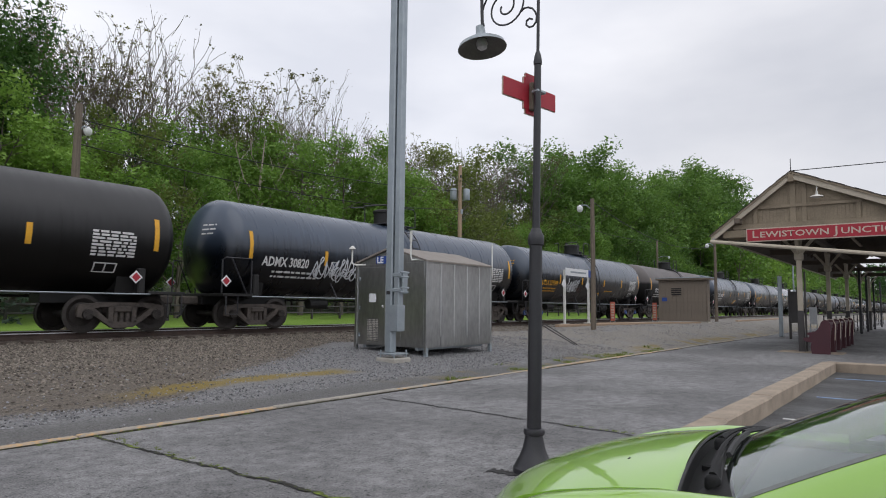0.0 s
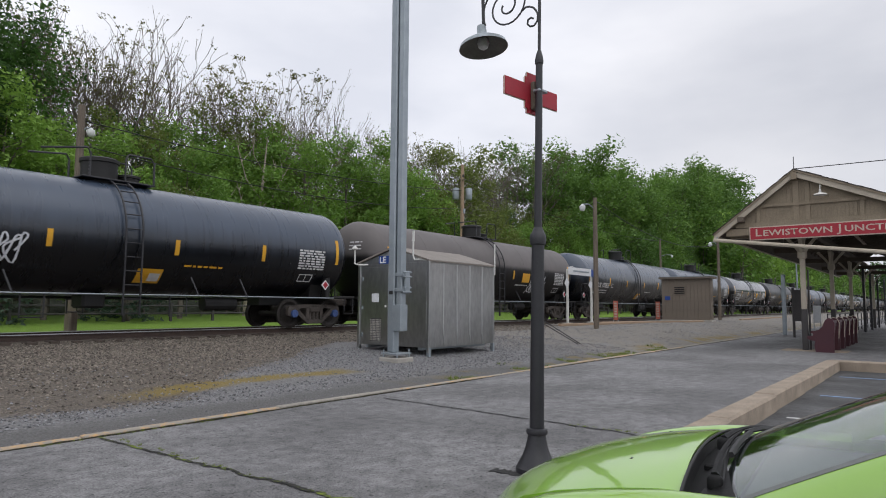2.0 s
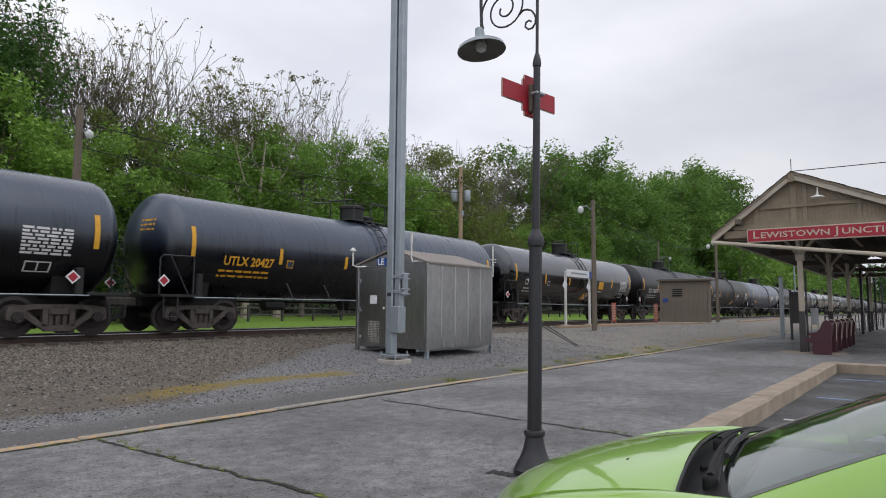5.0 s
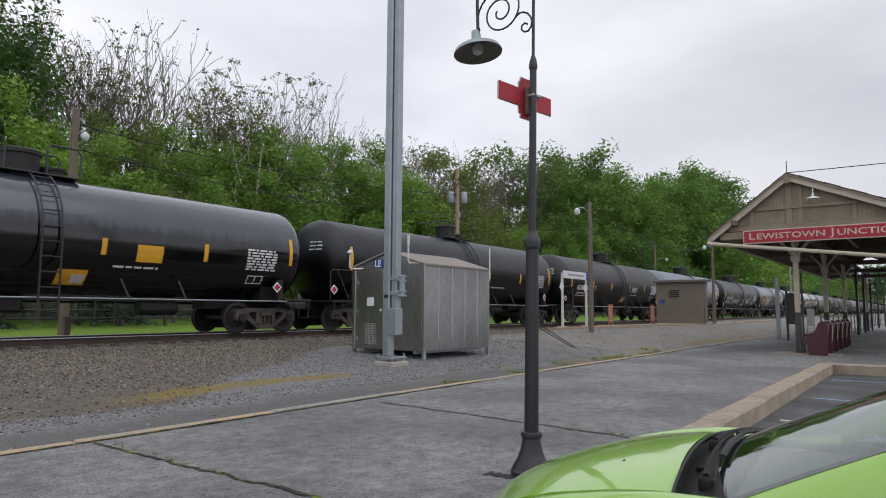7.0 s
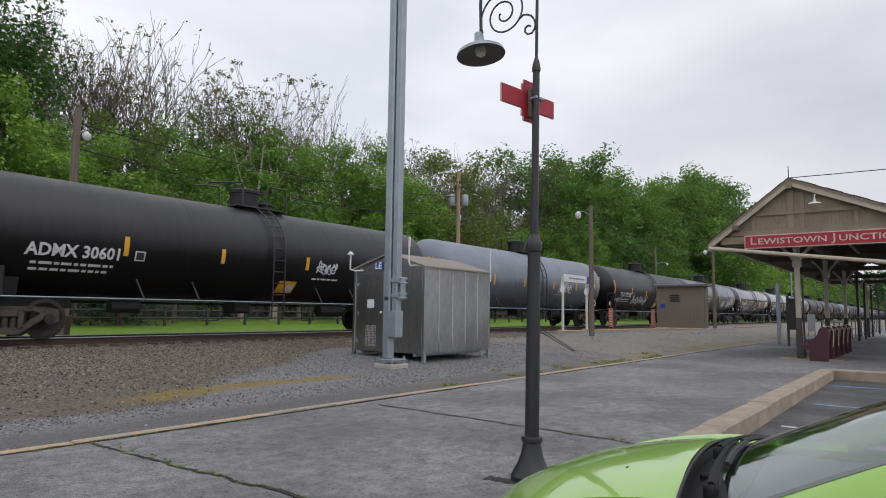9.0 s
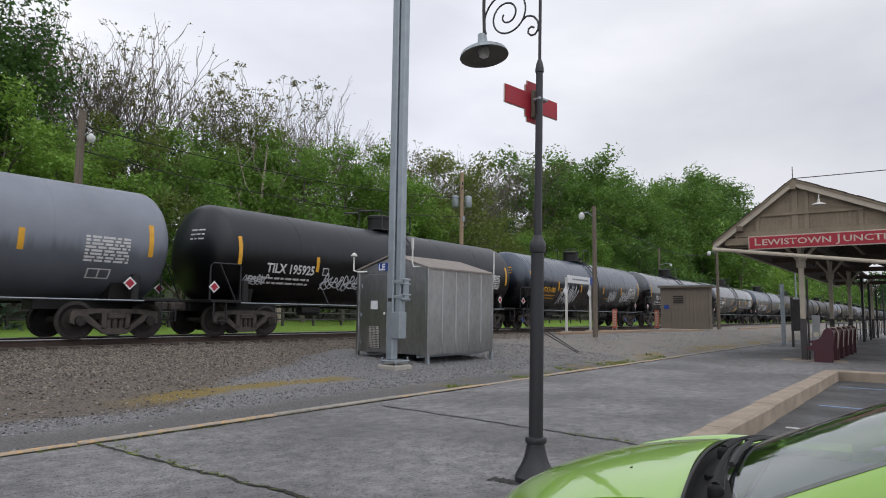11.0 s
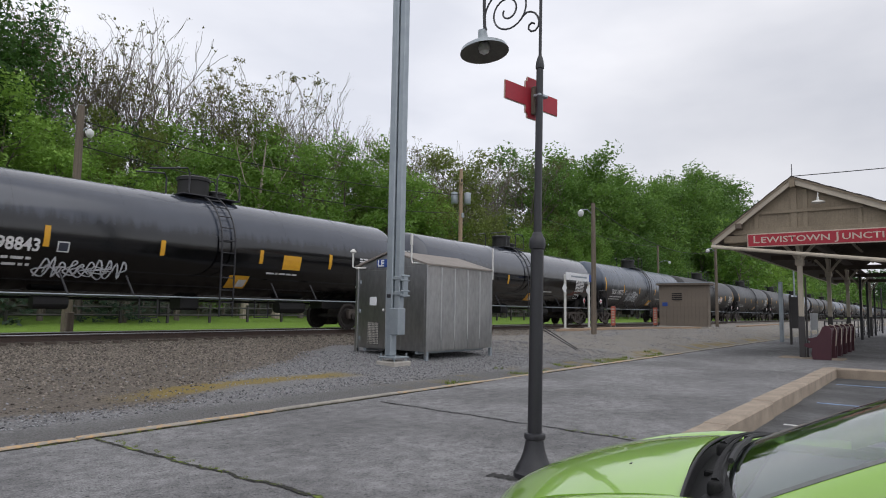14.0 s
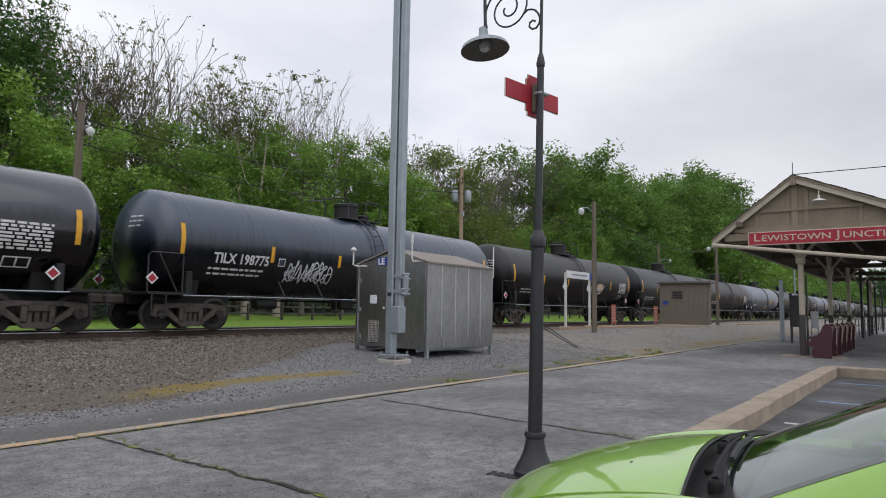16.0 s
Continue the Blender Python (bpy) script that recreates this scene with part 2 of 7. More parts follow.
MARK_WHITE = material("white_stencil", (0.7, 0.7, 0.7), 0.6, other=(0.5, 0.5, 0.5), scale=5, fine=40, bump=0)
MARK_YELLOW = material("yellow_stencil", (0.75, 0.38, 0.02), 0.6, other=(0.6, 0.3, 0.02), scale=5, fine=40, bump=0)
SPRAY_WHITE = material("white_spray_paint", (0.72, 0.74, 0.77), 0.6, other=(0.42, 0.44, 0.48), scale=4, fine=20, bump=0)
LINE_BLUE = material("blue_line_paint", (0.2, 0.33, 0.55), 0.8, other=(0.13, 0.18, 0.26), scale=5, fine=25, bump=0.1)
LINE_WHITE = material("white_line_paint", (0.6, 0.6, 0.58), 0.8, other=(0.35, 0.35, 0.35), scale=5, fine=25, bump=0.1)
RUBBER = material("black_rubber", (0.02, 0.02, 0.021), 0.6, scale=8, bump=0.05)
DASH_GREY = material("grey_dashboard_vinyl", (0.075, 0.08, 0.08), 0.8, scale=20, fine=120, bump=0.1)
BLACK_TRIM = material("black_plastic_trim", (0.006, 0.006, 0.0065), 0.6, scale=20, fine=120, bump=0.1)
LIME = material("lime_car_paint", (0.235, 0.45, 0.04), 0.35, 0.0, other=(0.225, 0.43, 0.038), scale=5, fine=300, bump=0.0, coat=1.0)
node_of(LIME, "ShaderNodeBsdfPrincipled").inputs["Coat IOR"].default_value = 1.75
SEAL_GREY = material("grey_edging", (0.2, 0.21, 0.21), 0.5, scale=9, bump=0.02)
GLASS = glass_material("car_glass", (0.75, 0.85, 0.82))
LAMP_GLASS = material("frosted_lamp_glass", (0.75, 0.76, 0.76), 0.3, scale=8, bump=0.0)
node_of(BLACK_TRIM, "ShaderNodeBsdfPrincipled").inputs["Specular IOR Level"].default_value = 0.25
WIRE = material("black_cable", (0.015, 0.015, 0.016), 0.6, scale=8, bump=0.0)

# ---- ground ----
def fbm(x, y, s, o=3):
    return noise.fractal(Vector((x * s, y * s, 3.7)), 1.0, 2.0, o)


def level(x, y):
    """Height of the ground beyond the platform edge."""
    ys = (-400, 6.7, 6.9, 8.0, 9.5, 11.5, 13.6, 15.2, 16.5, 16.7, 19.1, 19.3, 20.8, 22.5, 30.0, 38.0, 48.0, 70.0, 120.0, 400.0, 3000.0)
    zs = (-0.9, -0.7, -0.05, 0.03, 0.1, 0.2, 0.27, 0.34, 0.36, 0.43, 0.43, 0.36, 0.3, 0.22, 0.4, 0.9, 2.5, 7.0, 11.0, 12.0, 12.0)
    z = float(np.interp(y, ys, zs))
    # the yard beyond the cabinet lies higher, up to the level of the rails
    k = min(max((x - 17) / 12, 0), 1) * min(max((y - 7.5) / 3.5, 0), 1) * min(max((15.5 - y) / 1.0, 0), 1)
    z = z * (1 - k) + max(z, 0.47) * k
    if 7.2 < y < 16 or 20.5 < y:
        z += 0.03 * fbm(x, y, 0.6) * min(1, abs(y - 7.2))
    return z


def ground_material():
    m = bpy.data.materials.new("gravel_ballast_and_lawn")
    m.use_nodes = True
    n, l = m.node_tree.nodes, m.node_tree.links
    b = n["Principled BSDF"]
    b.inputs["Roughness"].default_value = 0.95
    co = n.new("ShaderNodeTexCoord")
    sep = n.new("ShaderNodeSeparateXYZ")
    l.new(co.outputs["Object"], sep.inputs[0])

    def tex(kind, scale, detail=5):
        t = n.new(kind)
        t.inputs["Scale"].default_value = scale
        if kind == "ShaderNodeTexNoise":
            t.inputs["Detail"].default_value = detail
        l.new(co.outputs["Object"], t.inputs["Vector"])
        return t

    def ramp(src, p0, c0, p1, c1):
        r = n.new("ShaderNodeValToRGB")
        r.color_ramp.elements[0].position, r.color_ramp.elements[0].color = p0, (*c0, 1)
        r.color_ramp.elements[1].position, r.color_ramp.elements[1].color = p1, (*c1, 1)
        l.new(src, r.inputs[0])
        return r.outputs[0]

    def calc(op, a, c):
        k = n.new("ShaderNodeMath")
        k.operation = op
        k.use_clamp = False
        for i, v in enumerate((a, c)):
            if isinstance(v, (int, float)):
                k.inputs[i].default_value = v
            else:
                l.new(v, k.inputs[i])
        return k.outputs[0]

    def step(v, lo, hi):
        k = n.new("ShaderNodeMapRange")
        k.interpolation_type = "SMOOTHSTEP"
        k.inputs[1].default_value, k.inputs[2].default_value = lo, hi
        l.new(v, k.inputs[0])
        return k.outputs[0]

    def mix(f, a, c):
        k = n.new("ShaderNodeMix")
        k.data_type = "RGBA"
        l.new(f, k.inputs[0])
        l.new(a, k.inputs[6])
        l.new(c, k.inputs[7])
        return k.outputs[2]

    wob = tex("ShaderNodeTexNoise", 0.35, 6)
    patch = tex("ShaderNodeTexNoise", 1.1, 6)
    grit = tex("ShaderNodeTexVoronoi", 34)
    fine = tex("ShaderNodeTexNoise", 55, 3)
    y = calc("ADD", sep.outputs["Y"], calc("MULTIPLY", calc("SUBTRACT", wob.outputs[0], 0.5), 1.6))
    grey = mix(patch.outputs[0], ramp(grit.outputs["Color"], 0.1, (0.1, 0.1, 0.105), 0.9, (0.32, 0.32, 0.325)),
               ramp(fine.outputs[0], 0.3, (0.09, 0.088, 0.088), 0.7, (0.22, 0.215, 0.21)))
    brown = mix(patch.outputs[0], ramp(grit.outputs["Color"], 0.1, (0.045, 0.036, 0.029), 0.9, (0.21, 0.178, 0.147)),
                ramp(fine.outputs[0], 0.3, (0.062, 0.052, 0.042), 0.7, (0.17, 0.146, 0.12)))
    moss = ramp(fine.outputs[0], 0.35, (0.17, 0.12, 0.025), 0.7, (0.27, 0.2, 0.045))
    lawn = ramp(fine.outputs[0], 0.3, (0.11, 0.2, 0.02), 0.7, (0.2, 0.34, 0.04))
    # ground under the trees, their shade put into its dark colour
    shaded_wood_floor = ramp(fine.outputs[0], 0.3, (0.03, 0.045, 0.015), 0.7, (0.07, 0.09, 0.03))
    # the brown ballast begins nearer the platform in the west than in the east
    edge = calc("ADD", y, calc("MULTIPLY", calc("MAXIMUM", calc("SUBTRACT", calc("MINIMUM", sep.outputs["X"], 13.0), 5.0), 0.0), -0.68))
    c = mix(step(edge, 8.1, 8.7), grey, brown)
    worn = ramp(fine.outputs[0], 0.3, (0.075, 0.073, 0.072), 0.7, (0.15, 0.148, 0.145))
    c = mix(calc("MULTIPLY", calc("SUBTRACT", 1.0, step(y, 7.5, 8.1)), 0.9), c, worn)
    yard = mix(patch.outputs[0], ramp(grit.outputs["Color"], 0.1, (0.11, 0.1, 0.088), 0.9, (0.36, 0.33, 0.29)),
               ramp(fine.outputs[0], 0.3, (0.13, 0.118, 0.102), 0.7, (0.28, 0.26, 0.23)))
    far = step(sep.outputs["X"], 15, 19)
    c = mix(calc("MULTIPLY", calc("MULTIPLY", far, step(patch.outputs[0], 0.25, 0.5)), 0.9), c, yard)
    band = calc("MULTIPLY", step(y, 8.65, 8.95), calc("SUBTRACT", 1.0, step(y, 9.15, 9.5)))
    weeds = calc("MULTIPLY", step(patch.outputs[0], 0.3, 0.45), calc("MULTIPLY", calc("MULTIPLY", band, step(sep.outputs["X"], 3.9, 5.2)), calc("SUBTRACT", 1.0, step(sep.outputs["X"], 8.4, 9.4))))
    c = mix(calc("MULTIPLY", weeds, 0.9), c, moss)
    rim = calc("MULTIPLY", calc("SUBTRACT", 1.0, step(y, 7.5, 8.4)), calc("MULTIPLY", step(patch.outputs[0], 0.5, 0.6), step(sep.outputs["X"], 7, 14)))
    c = mix(calc("MULTIPLY", rim, 0.7), c, moss)
    c = mix(step(y, 21.2, 21.9), c, lawn)
    c = mix(step(y, 34.5, 36.5), c, shaded_wood_floor)
    l.new(c, b.inputs["Base Color"])
    bp = n.new("ShaderNodeBump")
    bp.inputs["Strength"].default_value, bp.inputs["Distance"].default_value = 0.8, 0.03
    l.new(grit.outputs["Distance"], bp.inputs["Height"])
    l.new(bp.outputs[0], b.inputs["Normal"])
    return m


def build_ground():
    xs = sorted({*np.arange(-6, 40, 0.4).round(3), *np.arange(40, 130, 3.0), *np.arange(130, 400, 15.0), *np.arange(-60, -6, 4.0), -3000, -800, -250, 600, 1000, 3000})
    ys = sorted({*np.arange(6.9, 23, 0.3).round(3), *np.arange(23, 52, 1.5), 60, 70, 95, 120, 200, 400, 1000, 3000, -3000, -600, -120, -40, -10})
    bm = bmesh.new()
    grid = [[bm.verts.new((x, y, level(x, y))) for x in xs] for y in ys]
    for a, b in zip(grid, grid[1:]):
        for i in range(len(xs) - 1):
            bm.faces.new((a[i], a[i + 1], b[i + 1], b[i]))
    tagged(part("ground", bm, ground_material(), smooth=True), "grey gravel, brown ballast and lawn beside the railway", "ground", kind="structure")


build_ground()

KERB_IN, KERB_OUT, LOT_Z = 2.36, 2.04, -0.24


def platform_edge():
    """Worn yellow edging stones along the platform."""
    ob = new("platform_edging")
    tagged(ob, "narrow concrete edging with worn yellow paint along asphalt", "platform edge", kind="structure")
    first = None
    for i in range(34):
        x0 = -4.3 + i * 2.44
        bm = boxed(0.0, 2.425, 0.0, 0.115, -0.2, 0.022, bevel=0.012)
        if first is None:
            first = part("edging_stone", bm, YELLOW_EDGE, ob)
            o = first
        else:
            bm.free()
            o = share("edging_stone", first, ob)
        if i == 4 or i > 9 and i % 3 != 1:
            o.material_slots[0].link = "OBJECT"
            o.material_slots[0].material = GREY_EDGE
        o.matrix_basis = pose(x0, 6.84 + random.uniform(-0.012, 0.012), random.uniform(-0.012, 0.006), 0, random.uniform(-0.15, 0.15), random.uniform(-0.25, 0.25))


SOIL = material("dark_joint_soil", (0.035, 0.03, 0.024), 0.95, other=(0.045, 0.045, 0.02), scale=1.5, fine=30, bump=0.4, dist=0.01)


def edging_joint():
    """Dark soil and moss in the joint between edging and asphalt."""
    rng = random.Random(12)
    pts = [(-4.2 + 0.14 * i, 6.826 + rng.uniform(-0.012, 0.008), 0.0) for i in range(330)]
    ob = part("edging_joint", tubed(pts, [rng.uniform(0.004, 0.015) for _ in pts], 6), SOIL)
    tagged(ob, "dark soil and moss in the edging joint", "joint", kind="structure")


edging_joint()


def build_platform():
    bm = bmesh.new()
    xs = [-40, -10, *np.arange(-4, 30, 0.5), *np.arange(30, 120, 5.0)]
    ys = [KERB_IN - 0.02, *np.arange(2.6, 6.8, 0.3), 6.84]
    grid = [[bm.verts.new((x, y, 0.012 * fbm(x, y, 0.5) - 0.004)) for x in xs] for y in ys]
    for a, b in zip(grid, grid[1:]):
        for i in range(len(xs) - 1):
            bm.faces.new((a[i], a[i + 1], b[i + 1], b[i]))
    tagged(part("platform", bm, ASPHALT, smooth=True), "worn grey asphalt platform with cracks", "platform", kind="structure")
    # under the canopy the paving goes on past the end of the kerb
    bm = boxed(19.75, 140, -40, KERB_IN - 0.02, -0.3, -0.004)
    tagged(part("pavement", bm, ASPHALT), "grey asphalt paving under the station canopy", "pavement", kind="structure")
    bm = boxed(-60, 19.45, -60, KERB_OUT, -0.5, LOT_Z)
    tagged(part("parking_lot", bm, LOT), "dark worn asphalt of the parking lot", "parking lot", kind="structure")


def crack(points, width, mat, label):
    bm = bmesh.new()
    rows = []
    for i, (x, y) in enumerate(points):
        w = width * random.uniform(0.4, 1.3)
        z = 0.012 * fbm(x, y, 0.5) + 0.003
        rows.append((bm.verts.new((x - w, y, z)), bm.verts.new((x + w * random.uniform(0.5, 1.3), y, z))))
    for a, b in zip(rows, rows[1:]):
        bm.faces.new((a[0], a[1], b[1], b[0]))
    bmesh.ops.recalc_face_normals(bm, faces=bm.faces)
    return tagged(part("crack", bm, mat), label, "crack", group="cracks in the platform", kind="structure")


def wander(p, q, n, amp):
    out = []
    for i in range(n + 1):
        f = i / n
        x, y = p[0] + (q[0] - p[0]) * f, p[1] + (q[1] - p[1]) * f
        k = amp * (noise.noise(Vector((x * 2.1, y * 2.1, 5))) + 0.5 * noise.noise(Vector((x * 7, y * 7, 9))))
        out.append((x + k, y + k * 0.6))
    return out


def build_kerb():
    ob = tagged(new("kerb"), "worn tan concrete kerb beside the parking lot", "kerb", kind="structure")
    first = None
    x = -8.0
    while x < 19.0:
        step = 2.74 if x + 2.74 < 18.5 else 19.45 - x
        bm = boxed(0, step - 0.014, 0, KERB_IN - KERB_OUT, -0.4, 0.02, bevel=0.03)
        part("kerb_stone", bm, CONCRETE, ob).matrix_basis = pose(x, KERB_OUT, random.uniform(-0.008, 0.004), 0, 0, -0.4)
        x += step
    for i in range(4):
        bm = boxed(0, 0.3, 0, 2.5, -0.4, 0.012, bevel=0.03)
        part("kerb_stone", bm, CONCRETE, ob).matrix_basis = pose(19.45, KERB_OUT + 0.24 - 2.52 * (i + 1), 0)


def parking_line(name, x0, x1, y0, y1, mat, label):
    bm = boxed(x0, x1, y0, y1, LOT_Z + 0.002, LOT_Z + 0.006)
    tagged(part(name, bm, mat), label, "parking line", group="parking lines", kind="structure")


def build_track():
    ob = tagged(new("railway_track"), "steel rails on dark wooden ties in ballast", "railway track", kind="structure")
    prof = [(-0.075, 0), (0.075, 0), (0.075, 0.012), (0.012, 0.03), (0.012, 0.12), (0.036, 0.13), (0.036, 0.166), (-0.036, 0.166), (-0.036, 0.13), (-0.012, 0.12), (-0.012, 0.03), (-0.075, 0.012)]
    turn = Matrix.Rotation(radians(90), 4, "Z")
    for y in (17.18, 18.62):
        bm = bmesh.new()
        extrude_poly(bm, prof, 1500, turn)
        o = part("rail", bm, RAIL_STEEL, ob)
        o.matrix_basis = pose(900, y, 0.43)
        bm = boxed(-600, 900, y - 0.0385, y + 0.0385, 0.582, 0.6)
        part("rail_head", bm, RAIL_TOP, o).matrix_parent_inverse = o.matrix_basis.inverted()
    first = None
    for i in range(150):
        x = -8 + i * 0.52
        if first is None:
            first = part("tie", boxed(-0.11, 0.11, -1.3, 1.3, -0.16, 0.0, bevel=0.012), TIE_WOOD, ob)
            o = first
        else:
            o = share("tie", first, ob)
        o.matrix_basis = pose(x + random.uniform(-0.02, 0.02), 17.9 + random.uniform(-0.05, 0.05), 0.44 + random.uniform(-0.01, 0.01), 0, 0, random.uniform(-1, 1))


def stone_material(name, dark, light):
    m = material(name, light, 0.95, other=dark, scale=3, fine=30, bump=0.3)
    n, l = m.node_tree.nodes, m.node_tree.links
    geo = n.new("ShaderNodeNewGeometry")
    l.new(geo.outputs["Random Per Island"], node_of(m, "ShaderNodeValToRGB").inputs[0])
    ramp = node_of(m, "ShaderNodeValToRGB").color_ramp
    ramp.elements[0].position, ramp.elements[1].position = 0.0, 1.0
    return m


def scatter_stones(name, count, keep, size, mat, label, seed, x_range=(1.5, 30), y_range=(7.1, 16.7)):
    """Loose broken stones lying on the ground, each an irregular eight-sided lump."""
    rng = np.random.default_rng(seed)
    oct_v = np.array([(1, 0, 0), (-1, 0, 0), (0, 1, 0), (0, -1, 0), (0, 0, 1), (0, 0, -1)], float)
    oct_f = np.array([(0, 2, 4), (2, 1, 4), (1, 3, 4), (3, 0, 4), (2, 0, 5), (1, 2, 5), (3, 1, 5), (0, 3, 5)])
    pts = []
    while len(pts) < count:
        x = x_range[0] + (x_range[1] - x_range[0]) * rng.uniform() ** 1.3
        y = rng.uniform(*y_range)
        if rng.uniform() < keep(x, y):
            pts.append((x, y, level(x, y)))
    p = np.array(pts)
    s = size * rng.uniform(0.45, 1.3, (count, 1, 1)) * rng.uniform(0.6, 1.2, (count, 6, 3))
    v = oct_v[None] * s
    a = rng.uniform(0, 6.28, count)
    b = rng.uniform(-0.7, 0.7, count)
    ca, sa, cb, sb = np.cos(a), np.sin(a), np.cos(b), np.sin(b)
    x, y, z = v[..., 0], v[..., 1], v[..., 2] * 0.75
    y, z = y * cb[:, None] - z * sb[:, None], y * sb[:, None] + z * cb[:, None]
    x, y = x * ca[:, None] - y * sa[:, None], x * sa[:, None] + y * ca[:, None]
    v = np.stack([x, y, z + size * 0.25], -1) + p[:, None]
    f = (oct_f[None] + 6 * np.arange(count)[:, None, None]).reshape(-1, 3)
    me = bpy.data.meshes.new(name)
    me.from_pydata(v.reshape(-1, 3).tolist(), [], f.tolist())
    me.materials.append(mat)
    tagged(new(name, me), label, "stones", kind="stuff")


def zone(x, y):
    return y - 0.68 * max(0.0, min(x, 13) - 5) + 0.5 * fbm(x, y, 0.35)


BROWN_STONE = stone_material("brown_ballast_stone", (0.055, 0.047, 0.039), (0.28, 0.245, 0.205))
GREY_STONE = stone_material("grey_gravel_stone", (0.07, 0.07, 0.075), (0.31, 0.31, 0.32))
scatter_stones("ballast_stones", 28000, lambda x, y: (1.0 if y > 11.5 else 0.45) if zone(x, y) > 8.4 and y > 9.6 else 0.16 if zone(x, y) > 8.2 else 0.0, 0.026, BROWN_STONE, "loose brown broken ballast stones beside the track", 5)
scatter_stones("gravel_stones", 16000, lambda x, y: 0.03 if y < 7.8 else 0.12 if 8.6 < y < 9.5 and 4.3 < x < 9.0 else 1.0 if zone(x, y) < 8.4 else 0.06, 0.019, GREY_STONE, "loose grey gravel stones beside the platform", 6, (1.5, 20), (7.05, 12.5))
scatter_stones("yard_stones", 4000, lambda x, y: 1.0 if fbm(x, y, 0.5) > -0.1 else 0.15, 0.026, GREY_STONE, "scattered grey stones in the yard", 7, (17, 48), (8.0, 15.5))


def grass_tufts():
    """Small weeds along the edging and in the yard's gravel, each a fan of bent blades."""
    rng = np.random.default_rng(31)
    v, f = [], []
    spots = [(rng.uniform(9.5, 22), 7.05 + abs(rng.normal(0, 0.35))) for _ in range(46)]
    spots += [(rng.uniform(2.6, 5.2), 6.8 + rng.normal(0, 0.02)) for _ in range(30)]
    spots += [(3.24 + rng.normal(0, 0.02), rng.uniform(3.6, 6.6)) for _ in range(26)]
    spots += [(6.87 + rng.normal(0, 0.03), rng.uniform(2.5, 3.4)) for _ in range(16)]
    for x, y in spots:
        near = y < 6.95
        z = 0.0 if near else level(x, y)
        size = 0.022 if near else rng.uniform(0.05, 0.1)
        for _ in range(14 if near else 30):
            a, r = rng.uniform(0, 6.28), rng.uniform(0, 1) * (0.03 if near else 0.16)
            p = np.array((x + r * math.cos(a), y + r * math.sin(a), z - 0.004))
            b = rng.uniform(0, 6.28)
            side = np.array((math.cos(b), math.sin(b), 0)) * size * 0.12
            tip = p + np.array((rng.normal(0, 0.4), rng.normal(0, 0.4), rng.uniform(0.5, 1.1))) * size
            k = len(v)
            v += [p - side, p + side, tip]
            f.append((k, k + 1, k + 2))
    me = bpy.data.meshes.new("weeds")
    me.from_pydata([tuple(q) for q in v], [], f)
    me.materials.append(WEED)
    tagged(new("weeds", me), "small green weeds along edging and gravel", "weeds", kind="stuff")


WEED = material("weed_green", (0.2, 0.26, 0.04), 0.8, other=(0.1, 0.13, 0.025), scale=4, fine=30, bump=0)
grass_tufts()


